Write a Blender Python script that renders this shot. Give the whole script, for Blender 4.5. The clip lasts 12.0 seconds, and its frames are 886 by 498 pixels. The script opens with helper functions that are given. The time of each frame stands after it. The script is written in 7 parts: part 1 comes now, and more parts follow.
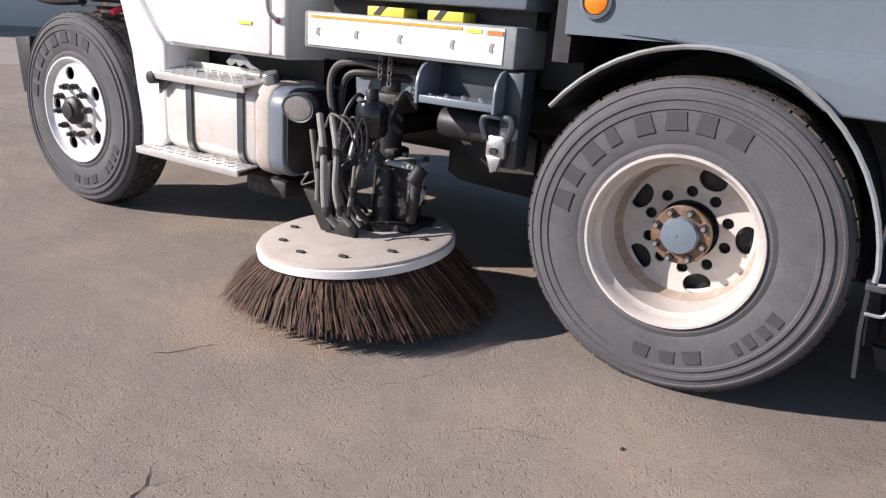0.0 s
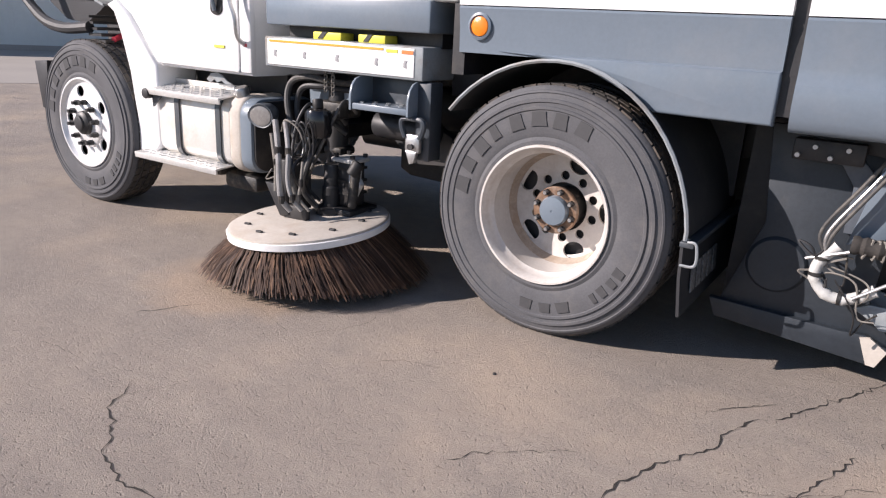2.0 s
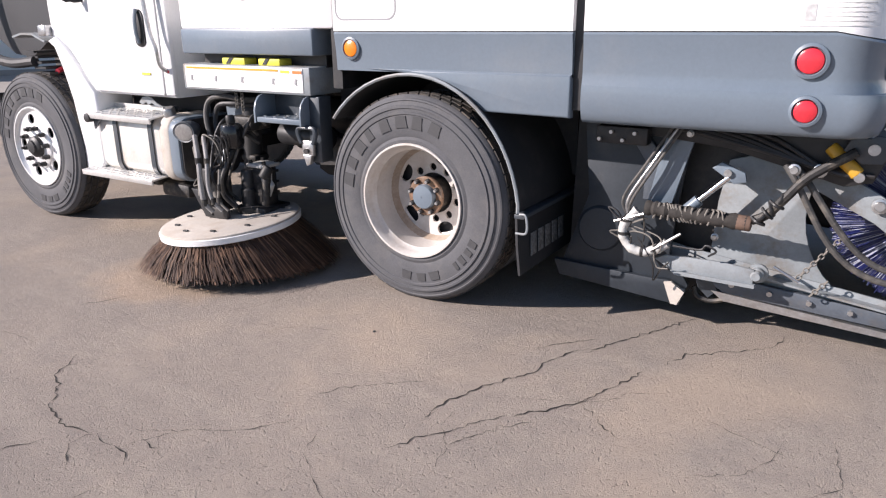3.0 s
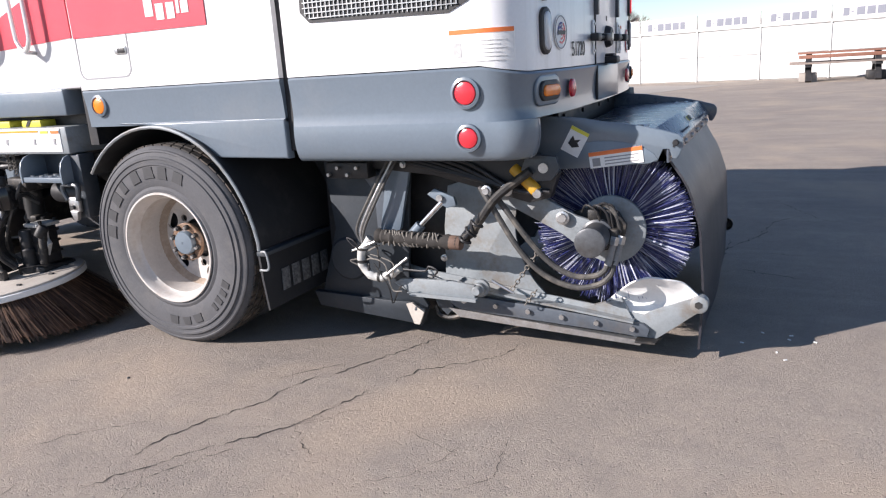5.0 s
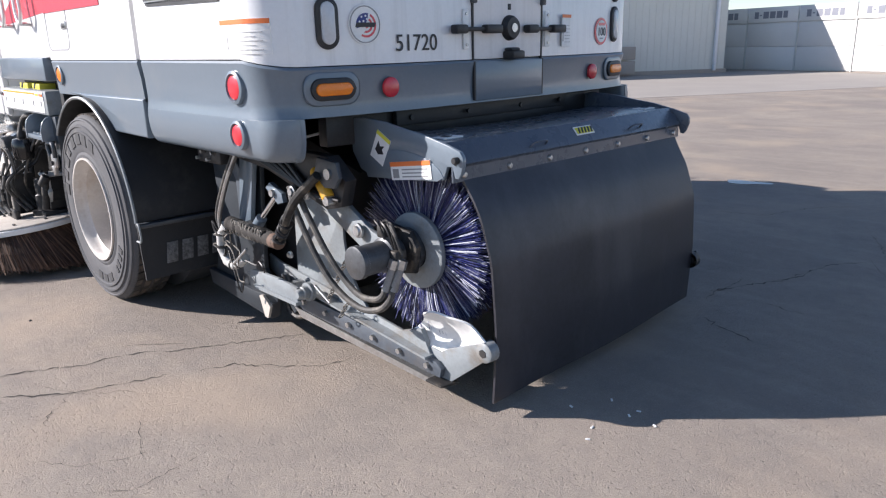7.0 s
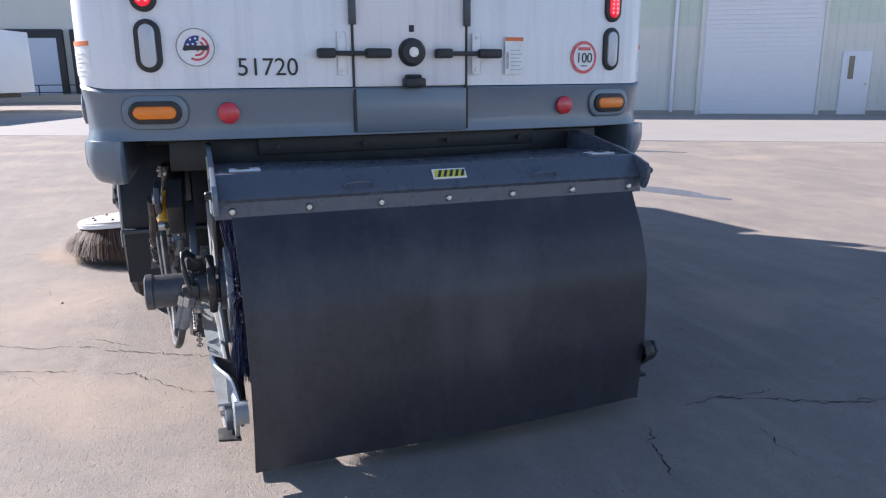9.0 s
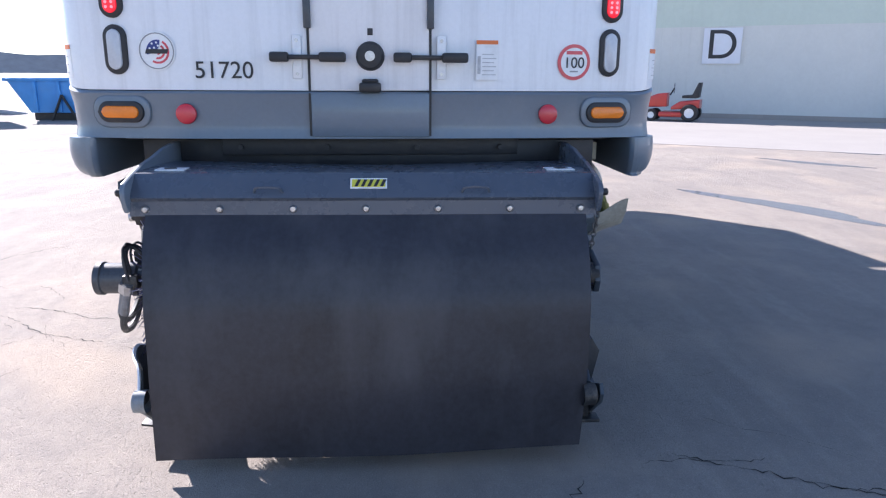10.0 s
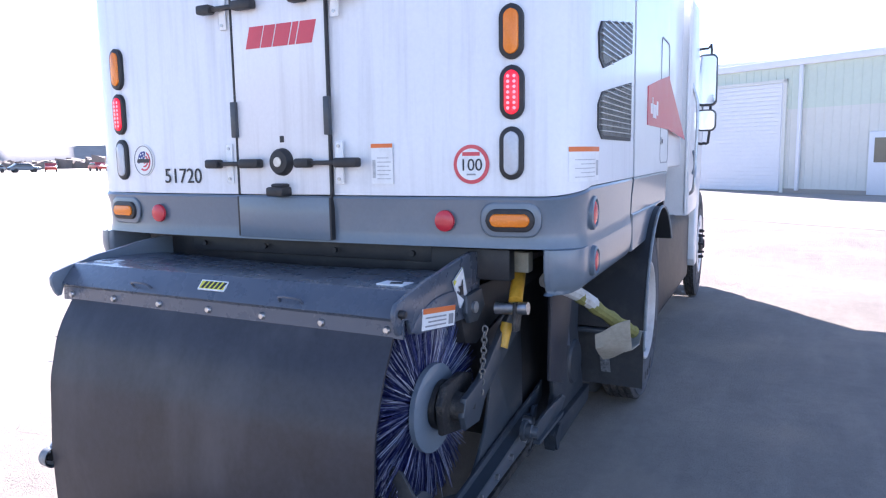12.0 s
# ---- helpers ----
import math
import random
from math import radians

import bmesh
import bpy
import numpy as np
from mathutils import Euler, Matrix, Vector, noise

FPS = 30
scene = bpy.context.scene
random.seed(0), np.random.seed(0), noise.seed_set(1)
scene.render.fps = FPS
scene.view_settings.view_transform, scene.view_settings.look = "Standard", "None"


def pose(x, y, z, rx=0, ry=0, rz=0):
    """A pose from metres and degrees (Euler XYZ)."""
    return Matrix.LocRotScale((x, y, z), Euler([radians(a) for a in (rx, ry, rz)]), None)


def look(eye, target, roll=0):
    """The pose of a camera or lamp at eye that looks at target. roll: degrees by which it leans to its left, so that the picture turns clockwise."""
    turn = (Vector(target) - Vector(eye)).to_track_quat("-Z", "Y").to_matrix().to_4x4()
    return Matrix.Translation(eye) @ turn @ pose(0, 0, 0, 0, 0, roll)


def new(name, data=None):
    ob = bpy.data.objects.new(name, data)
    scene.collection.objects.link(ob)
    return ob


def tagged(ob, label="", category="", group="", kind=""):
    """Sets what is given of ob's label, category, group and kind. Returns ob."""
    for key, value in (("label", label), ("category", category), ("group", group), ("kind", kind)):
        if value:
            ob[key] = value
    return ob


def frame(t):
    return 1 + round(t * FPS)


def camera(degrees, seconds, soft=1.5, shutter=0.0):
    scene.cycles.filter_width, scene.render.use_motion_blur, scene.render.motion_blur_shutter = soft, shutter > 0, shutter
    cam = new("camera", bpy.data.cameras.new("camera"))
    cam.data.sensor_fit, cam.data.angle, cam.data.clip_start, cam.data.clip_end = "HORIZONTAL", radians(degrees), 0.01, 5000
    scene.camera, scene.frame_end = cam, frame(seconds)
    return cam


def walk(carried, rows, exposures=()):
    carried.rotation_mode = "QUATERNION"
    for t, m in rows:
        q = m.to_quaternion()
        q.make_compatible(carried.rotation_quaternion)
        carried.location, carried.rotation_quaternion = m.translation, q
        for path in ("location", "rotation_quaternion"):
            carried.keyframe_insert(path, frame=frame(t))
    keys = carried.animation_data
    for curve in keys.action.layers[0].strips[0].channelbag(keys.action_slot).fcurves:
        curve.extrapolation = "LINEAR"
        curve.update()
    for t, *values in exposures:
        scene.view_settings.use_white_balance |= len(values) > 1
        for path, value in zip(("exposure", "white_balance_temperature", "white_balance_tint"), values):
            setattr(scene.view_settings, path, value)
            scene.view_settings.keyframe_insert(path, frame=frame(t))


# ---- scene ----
cam = camera(64.5, 12.0, 1.2)
PATH = [
    (0, (0.529, -2.401, 1.200), (-0.454, -0.771, 0.584), 4.59),
    (0.5, (0.529, -2.406, 1.198), (-0.448, -0.773, 0.584), 4.56),
    (1, (0.533, -2.409, 1.189), (-0.444, -0.773, 0.580), 4.42),
    (1.5, (0.747, -2.534, 1.194), (-0.266, -0.911, 0.611), 4.05),
    (2, (1.240, -2.708, 1.291), (0.201, -1.109, 0.689), 3.06),
    (2.5, (1.680, -2.897, 1.394), (0.639, -1.307, 0.776), 0.97),
    (2.7, (1.837, -2.947, 1.425), (0.804, -1.350, 0.805), 0.49),
    (4.3, (2.467, -2.999, 1.415), (1.630, -1.266, 0.870), -4.29),
    (4.5, (2.610, -2.886, 1.407), (1.734, -1.169, 0.874), -3.36),
    (5, (2.930, -2.687, 1.404), (2.077, -0.951, 0.895), -3.75),
    (5.5, (3.327, -2.435, 1.448), (2.386, -0.750, 0.924), -3.81),
    (6, (3.668, -2.072, 1.428), (2.594, -0.469, 0.901), -2.02),
    (6.5, (4.013, -1.719, 1.436), (2.797, -0.226, 0.894), -1.89),
    (7, (4.314, -1.339, 1.424), (2.921, -0.017, 0.864), -1.41),
    (7.2, (4.424, -1.168, 1.410), (2.982, 0.105, 0.862), -1.12),
    (8.8, (4.886, 0.240, 1.416), (3.079, 0.947, 0.932), -0.50),
    (9, (4.920, 0.410, 1.394), (3.085, 1.044, 0.916), -0.43),
    (9.5, (5.028, 0.923, 1.435), (3.128, 1.296, 0.935), 0.96),
    (10, (4.967, 1.421, 1.423), (3.029, 1.518, 0.939), 0.30),
    (10.5, (4.871, 1.949, 1.422), (2.934, 1.773, 0.956), -1.89),
    (11, (4.680, 2.453, 1.427), (2.783, 2.032, 0.956), -3.16),
    (11.5, (4.485, 2.857, 1.463), (2.636, 2.259, 0.990), -2.46),
    (11.6, (4.447, 2.925, 1.461), (2.599, 2.281, 1.049), -2.28),
    (11.7, (4.420, 2.988, 1.467), (2.574, 2.306, 1.113), -2.08),
    (11.8, (4.390, 3.055, 1.482), (2.575, 2.285, 1.160), -1.80),
    (11.9, (4.374, 3.135, 1.492), (2.588, 2.286, 1.199), -1.40),
    (12, (4.357, 3.202, 1.502), (2.594, 2.294, 1.241), -0.89),
]
EXPOSURES = [(0, 0.55, 6450, 19), (1.5, 0.62, 6450, 19), (2.7, 0.75, 6400, 19), (4.3, 0.79, 6300, 17), (7.2, 0.94, 6150, 15), (8.8, 1.18, 6000, 17), (9.5, 1.48, 5900, 17), (10.0, 1.68, 5850, 18), (10.5, 1.80, 5850, 20), (11.0, 1.86, 5850, 22), (12.0, 2.12, 5850, 22)]
walk(cam, [(t, look(eye, target, roll)) for t, eye, target, roll in PATH], EXPOSURES)

# ---- world, sun, exposure ----
SUN_EL, SUN_AZ = radians(27), math.atan2(-0.733, -0.68)
world = bpy.data.worlds.new("sky")
scene.world = world
world.use_nodes = True
wn = world.node_tree
sky = wn.nodes.new("ShaderNodeTexSky")
sky.sky_type, sky.sun_disc = "NISHITA", False
sky.sun_elevation, sky.sun_rotation = SUN_EL, SUN_AZ
sky.altitude, sky.air_density, sky.dust_density = 1500, 1.0, 0.15
wn.nodes["Background"].inputs[1].default_value = 0.08
wn.links.new(sky.outputs[0], wn.nodes["Background"].inputs[0])
sun = new("sun", bpy.data.lights.new("sun", "SUN"))
sun.data.energy, sun.data.angle, sun.data.color = 4.8, radians(0.5), (1.0, 0.93, 0.84)
sun.matrix_world = look((-20, -18.5, 14), (-20 + 0.733, -18.5 + 0.68, 14 - 0.51))

# ---- materials ----
def mat(name, base, rough=0.5, metal=0.0, var=0.25, scale=6.0, fine=60.0, bump=0.15, dirt=None, dirt_amount=0.0, coat=0.0, spec=0.5, streak=0.0, object_random=0.0):
    m = bpy.data.materials.new(name)
    m.use_nodes = True
    nt = m.node_tree
    b = nt.nodes["Principled BSDF"]
    L = nt.links.new

    def node(kind, **inputs):
        n = nt.nodes.new(kind)
        for k, v in inputs.items():
            n.inputs[k].default_value = v
        return n

    tc = node("ShaderNodeTexCoord")
    big = node("ShaderNodeTexNoise", Scale=scale, Detail=5.0, Roughness=0.6)
    small = node("ShaderNodeTexNoise", Scale=fine, Detail=4.0, Roughness=0.65)
    L(tc.outputs["Object"], big.inputs["Vector"])
    L(tc.outputs["Object"], small.inputs["Vector"])
    both = node("ShaderNodeMath")
    both.operation = "ADD"
    L(big.outputs["Fac"], both.inputs[0])
    L(small.outputs["Fac"], both.inputs[1])
    ramp = node("ShaderNodeValToRGB")
    lo, hi = [c * (1 - var) for c in base], [min(1, c * (1 + var * 0.6)) for c in base]
    half = node("ShaderNodeMath")
    half.operation = "MULTIPLY"
    half.inputs[1].default_value = 0.5
    L(both.outputs[0], half.inputs[0])
    ramp.color_ramp.elements[0].position, ramp.color_ramp.elements[1].position = 0.33, 0.66
    ramp.color_ramp.elements[0].color, ramp.color_ramp.elements[1].color = (*lo, 1), (*hi, 1)
    L(half.outputs[0], ramp.inputs[0])
    colour = ramp.outputs[0]
    if dirt:
        if streak:
            mp = node("ShaderNodeMapping")
            mp.inputs["Scale"].default_value = (streak, streak, 0.9)
            L(tc.outputs["Object"], mp.inputs["Vector"])
            dn = node("ShaderNodeTexNoise", Scale=1.0, Detail=6.0, Roughness=0.6)
            L(mp.outputs[0], dn.inputs["Vector"])
        else:
            dn = node("ShaderNodeTexNoise", Scale=scale * 0.7, Detail=8.0, Roughness=0.7)
            L(tc.outputs["Object"], dn.inputs["Vector"])
        dr = node("ShaderNodeValToRGB")
        dr.color_ramp.elements[0].position, dr.color_ramp.elements[1].position = 0.5, 0.72
        dr.color_ramp.elements[0].color, dr.color_ramp.elements[1].color = (0, 0, 0, 1), (dirt_amount,) * 3 + (1,)
        L(dn.outputs["Fac"], dr.inputs[0])
        mx = node("ShaderNodeMix")
        mx.data_type = "RGBA"
        L(dr.outputs[0], mx.inputs[0])
        L(colour, mx.inputs[6])
        mx.inputs[7].default_value = (*dirt, 1)
        colour = mx.outputs[2]
    if object_random:
        oi = node("ShaderNodeObjectInfo")
        hs = node("ShaderNodeHueSaturation")
        mr = node("ShaderNodeMapRange")
        mr.inputs[3].default_value, mr.inputs[4].default_value = 1 - object_random, 1 + object_random
        L(oi.outputs["Random"], mr.inputs[0])
        L(mr.outputs[0], hs.inputs["Value"])
        L(colour, hs.inputs["Color"])
        colour = hs.outputs[0]
    L(colour, b.inputs["Base Color"])
    rr = node("ShaderNodeMapRange")
    rr.inputs[3].default_value, rr.inputs[4].default_value = max(0.02, rough - 0.12), min(1, rough + 0.12)
    L(half.outputs[0], rr.inputs[0])
    L(rr.outputs[0], b.inputs["Roughness"])
    b.inputs["Metallic"].default_value = metal
    b.inputs["Specular IOR Level"].default_value = spec
    b.inputs["Coat Weight"].default_value = coat
    b.inputs["Coat Roughness"].default_value = 0.12
    if bump:
        bp = node("ShaderNodeBump", Strength=bump, Distance=0.004)
        L(small.outputs["Fac"], bp.inputs["Height"])
        L(bp.outputs[0], b.inputs["Normal"])
    return m


def glow(name, base, strength):
    m = mat(name, base, 0.25, var=0.1, bump=0.0, spec=0.6)
    b = m.node_tree.nodes["Principled BSDF"]
    b.inputs["Emission Color"].default_value = (*base, 1)
    b.inputs["Emission Strength"].default_value = strength
    return m


WHITE = mat("white_paint", (0.80, 0.80, 0.80), 0.32, var=0.04, scale=2, bump=0.02, dirt=(0.42, 0.40, 0.37), dirt_amount=0.25, coat=0.35)
WHITE_REAR = mat("white_paint_streaked", (0.80, 0.80, 0.81), 0.36, var=0.05, scale=2, bump=0.02, dirt=(0.36, 0.35, 0.34), dirt_amount=0.25, coat=0.3, streak=16)
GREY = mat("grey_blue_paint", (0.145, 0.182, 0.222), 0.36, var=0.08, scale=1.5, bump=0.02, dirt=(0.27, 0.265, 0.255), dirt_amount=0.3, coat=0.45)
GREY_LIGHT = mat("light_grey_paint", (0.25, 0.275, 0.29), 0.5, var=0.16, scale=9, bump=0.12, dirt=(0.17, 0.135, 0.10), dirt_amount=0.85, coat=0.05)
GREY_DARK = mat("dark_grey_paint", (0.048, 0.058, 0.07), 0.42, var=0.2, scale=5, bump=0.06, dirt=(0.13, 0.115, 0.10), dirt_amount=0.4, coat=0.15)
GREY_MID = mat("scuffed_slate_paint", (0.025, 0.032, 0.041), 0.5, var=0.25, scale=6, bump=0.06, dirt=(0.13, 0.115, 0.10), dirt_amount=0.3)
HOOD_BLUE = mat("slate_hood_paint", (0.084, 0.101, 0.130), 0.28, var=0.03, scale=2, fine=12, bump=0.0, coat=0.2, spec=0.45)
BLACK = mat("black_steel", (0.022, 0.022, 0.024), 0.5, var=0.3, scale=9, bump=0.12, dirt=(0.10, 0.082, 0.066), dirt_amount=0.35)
GRIMY = mat("grimy_black_metal", (0.032, 0.031, 0.031), 0.55, metal=0.3, var=0.4, scale=14, bump=0.3, dirt=(0.22, 0.19, 0.15), dirt_amount=0.7)
MOTOR = mat("worn_motor_paint", (0.085, 0.09, 0.098), 0.42, metal=0.2, var=0.3, scale=16, bump=0.15, dirt=(0.05, 0.042, 0.036), dirt_amount=0.8)
RUBBER = mat("tyre_rubber", (0.098, 0.099, 0.106), 0.75, var=0.22, scale=7, fine=120, bump=0.15, dirt=(0.16, 0.15, 0.143), dirt_amount=0.55, spec=0.3)
TREAD = mat("tread_rubber", (0.06, 0.056, 0.053), 0.85, var=0.3, scale=12, fine=90, bump=0.35, dirt=(0.19, 0.15, 0.115), dirt_amount=0.8, spec=0.25)
LETTER = mat("raised_rubber", (0.064, 0.064, 0.067), 0.7, var=0.15, bump=0.1, spec=0.3)
FLAP = mat("black_sheet_rubber", (0.026, 0.026, 0.034), 0.46, var=0.45, scale=4, fine=40, bump=0.12, dirt=(0.085, 0.083, 0.092), dirt_amount=0.5, spec=0.55, streak=3)
MUDFLAP = mat("mudflap_rubber", (0.026, 0.027, 0.03), 0.6, var=0.2, scale=6, bump=0.15, dirt=(0.12, 0.11, 0.1), dirt_amount=0.35)
HOSE = mat("hose_rubber", (0.062, 0.06, 0.058), 0.65, var=0.25, scale=18, bump=0.2, dirt=(0.26, 0.23, 0.19), dirt_amount=0.6)
ALU = mat("polished_aluminium", (0.80, 0.80, 0.80), 0.42, metal=0.35, var=0.08, scale=8, bump=0.05, dirt=(0.5, 0.46, 0.4), dirt_amount=0.3)
RIM_STEEL = mat("painted_wheel_steel", (0.60, 0.565, 0.53), 0.5, metal=0.15, var=0.12, scale=9, bump=0.1, dirt=(0.36, 0.27, 0.20), dirt_amount=0.5)
RUST_DUST = mat("rust_stained_steel", (0.42, 0.345, 0.28), 0.7, metal=0.1, var=0.3, scale=14, bump=0.2, dirt=(0.28, 0.19, 0.125), dirt_amount=0.55)
STEEL = mat("bare_steel", (0.55, 0.55, 0.55), 0.35, metal=0.9, var=0.2, scale=15, bump=0.1, dirt=(0.3, 0.22, 0.16), dirt_amount=0.4)
CHROME = mat("chrome_rod", (0.85, 0.85, 0.86), 0.12, metal=1.0, var=0.05, bump=0.0)
RUST = mat("rusty_flange", (0.25, 0.155, 0.10), 0.5, metal=0.5, var=0.4, scale=25, bump=0.3, dirt=(0.40, 0.35, 0.31), dirt_amount=0.6)
TANK = mat("brushed_tank_aluminium", (0.74, 0.72, 0.68), 0.42, metal=0.35, var=0.1, scale=5, bump=0.05, dirt=(0.5, 0.38, 0.24), dirt_amount=0.45)
TREADPLATE = mat("tread_plate_aluminium", (0.72, 0.71, 0.69), 0.4, metal=0.5, var=0.12, scale=9, bump=0.1, dirt=(0.4, 0.36, 0.3), dirt_amount=0.4)
CREAM = mat("dusty_cream_plate", (0.48, 0.44, 0.39), 0.7, var=0.14, scale=8, bump=0.12, dirt=(0.36, 0.27, 0.19), dirt_amount=0.5)
BRISTLE = mat("brown_steel_bristle", (0.05, 0.026, 0.017), 0.75, var=0.5, scale=9, bump=0.2, dirt=(0.16, 0.08, 0.042), dirt_amount=0.8)
BLUE = mat("blue_poly_bristle", (0.012, 0.018, 0.115), 0.35, var=0.35, scale=30, bump=0.0, dirt=(0.30, 0.30, 0.4), dirt_amount=0.3, spec=0.6)


def pale_strands(m, share, pale):
    """Lets a share of the loose strands of one mesh be paler than the rest."""
    nt = m.node_tree
    b = nt.nodes["Principled BSDF"]
    src = b.inputs["Base Color"].links[0].from_socket
    g = nt.nodes.new("ShaderNodeNewGeometry")
    r = nt.nodes.new("ShaderNodeValToRGB")
    r.color_ramp.elements[0].position, r.color_ramp.elements[1].position = 1 - share, 1.0
    r.color_ramp.elements[0].color, r.color_ramp.elements[1].color = (0, 0, 0, 1), (1, 1, 1, 1)
    nt.links.new(g.outputs["Random Per Island"], r.inputs[0])
    x = nt.nodes.new("ShaderNodeMix")
    x.data_type = "RGBA"
    nt.links.new(r.outputs[0], x.inputs[0])
    nt.links.new(src, x.inputs[6])
    x.inputs[7].default_value = (*pale, 1)
    nt.links.new(x.outputs[2], b.inputs["Base Color"])


# Core of the rear broom, darkened for the shade between its bristles.
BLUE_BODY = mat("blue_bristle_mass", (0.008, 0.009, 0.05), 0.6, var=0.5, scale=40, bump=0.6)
# Pale strands of the blue broom paint in highlights on sunlit bristle tips.
pale_strands(BLUE, 0.40, (0.55, 0.58, 0.68))
pale_strands(BRISTLE, 0.35, (0.23, 0.13, 0.078))
SLATE = mat("worn_slate_paint", (0.092, 0.108, 0.13), 0.45, var=0.2, scale=7, bump=0.08, dirt=(0.15, 0.125, 0.10), dirt_amount=0.5, coat=0.05)
DUSTY_PIPE = mat("dusty_grey_pipe", (0.27, 0.265, 0.26), 0.6, var=0.25, scale=20, bump=0.2, dirt=(0.12, 0.10, 0.085), dirt_amount=0.7)
YELLOW = mat("yellow_paint", (0.66, 0.36, 0.03), 0.45, var=0.15, scale=10, bump=0.05, dirt=(0.3, 0.22, 0.08), dirt_amount=0.4)
YELLOW_TAG = mat("yellow_tag", (0.72, 0.66, 0.07), 0.5, var=0.08, bump=0.02)
AMBER = mat("amber_lens", (0.88, 0.23, 0.012), 0.25, var=0.1, fine=130, bump=0.25, spec=0.6)
RED = mat("red_lens", (0.62, 0.03, 0.045), 0.22, var=0.12, fine=150, bump=0.1, spec=0.7)
RED_LIT = glow("lit_red_lens", (0.75, 0.015, 0.03), 0.28)
LED = glow("lit_red_diode", (1.0, 0.10, 0.12), 0.9)
CLEAR = mat("clear_lens", (0.55, 0.57, 0.6), 0.2, var=0.1, fine=90, bump=0.2, spec=0.7)
STRIPE = mat("red_stripe", (0.62, 0.055, 0.08), 0.35, var=0.06, bump=0.02, coat=0.3)
ORANGE = mat("orange_band", (0.78, 0.19, 0.045), 0.5, var=0.06, bump=0.02)
LABEL = mat("white_sticker", (0.84, 0.84, 0.83), 0.5, var=0.05, scale=20, bump=0.03, dirt=(0.5, 0.48, 0.45), dirt_amount=0.28)
INK = mat("black_ink", (0.025, 0.025, 0.028), 0.5, var=0.1, bump=0.0)
WORN_PRINT = mat("worn_flap_print", (0.17, 0.17, 0.17), 0.7, var=0.6, scale=60, bump=0.1, dirt=(0.05, 0.05, 0.05), dirt_amount=0.8)
INK_GREY = mat("grey_ink", (0.30, 0.30, 0.31), 0.6, var=0.15, bump=0.0)
INK_FAINT = mat("faded_ink", (0.50, 0.50, 0.50), 0.6, var=0.2, scale=60, bump=0.0)
INK_BLUE = mat("blue_ink", (0.03, 0.05, 0.22), 0.5, var=0.1, bump=0.0)
LACE = mat("dusty_grey_cord", (0.20, 0.185, 0.165), 0.9, var=0.3, scale=30, bump=0.2)
CLOTH = mat("dirty_cloth_wrap", (0.038, 0.034, 0.031), 0.9, var=0.4, scale=25, bump=0.5)
CLOTH_OLIVE = mat("olive_cloth", (0.22, 0.21, 0.06), 0.9, var=0.3, scale=20, bump=0.4)
CANVAS = mat("grey_canvas", (0.42, 0.39, 0.32), 0.9, var=0.2, scale=20, bump=0.3)
WOOD = mat("red_brown_boards", (0.27, 0.125, 0.085), 0.75, var=0.25, scale=8, bump=0.2)
MOWER_RED = mat("mower_red", (0.55, 0.05, 0.035), 0.35, var=0.08, bump=0.02, coat=0.3)
TAIL_PIPE = mat("pale_pipe", (0.52, 0.52, 0.50), 0.55, var=0.2, scale=20, bump=0.2, dirt=(0.2, 0.17, 0.14), dirt_amount=0.75)
MIRROR = mat("mirror_glass", (0.9, 0.9, 0.92), 0.03, metal=1.0, var=0.02, bump=0.0)
GLASS_DOOR = mat("wired_door_glass", (0.15, 0.14, 0.115), 0.12, var=0.1, bump=0.0, spec=0.6)
GLASS_DARK = mat("dark_window_glass", (0.03, 0.035, 0.04), 0.06, var=0.1, bump=0.0, spec=0.8)
SIDING = mat("pale_siding", (0.68, 0.68, 0.63), 0.55, var=0.05, scale=1.2, fine=8, bump=0.03)
SIDING_GREEN = mat("pale_green_siding", (0.59, 0.66, 0.57), 0.55, var=0.05, scale=1.2, fine=8, bump=0.03)
DOOR_WHITE = mat("white_metal_door", (0.76, 0.77, 0.80), 0.45, var=0.04, bump=0.03)
FENCE_WHITE = mat("white_wall_panel", (0.70, 0.69, 0.67), 0.6, var=0.07, scale=1, bump=0.05, object_random=0.05)
FENCE_DARK = mat("grey_sign_lettering", (0.22, 0.23, 0.27), 0.6, var=0.1, bump=0.0)
TRAILER = mat("pale_blue_trailer", (0.50, 0.56, 0.66), 0.45, var=0.08, scale=1, bump=0.04)
DOCK = mat("dock_wall", (0.55, 0.56, 0.54), 0.6, var=0.06, scale=1, bump=0.03)
CONCRETE = mat("pale_concrete", (0.36, 0.325, 0.29), 0.8, var=0.12, scale=0.8, fine=25, bump=0.1)
BARK = mat("bare_tree_bark", (0.27, 0.22, 0.19), 0.9, var=0.25, scale=6, bump=0.3)
CONE = mat("cone_orange", (0.75, 0.16, 0.06), 0.6, var=0.1, bump=0.02)
CRACK = mat("crack_shadow", (0.035, 0.03, 0.026), 0.95, var=0.3, scale=30, bump=0.3)
PUDDLE = mat("damp_patch", (0.16, 0.16, 0.18), 0.12, var=0.2, scale=4, bump=0.02)
# Distance haze is put into the hills' pale base colour.
HILL = mat("far_hills", (0.40, 0.36, 0.33), 0.9, var=0.2, scale=0.01, fine=0.1, bump=0.0)


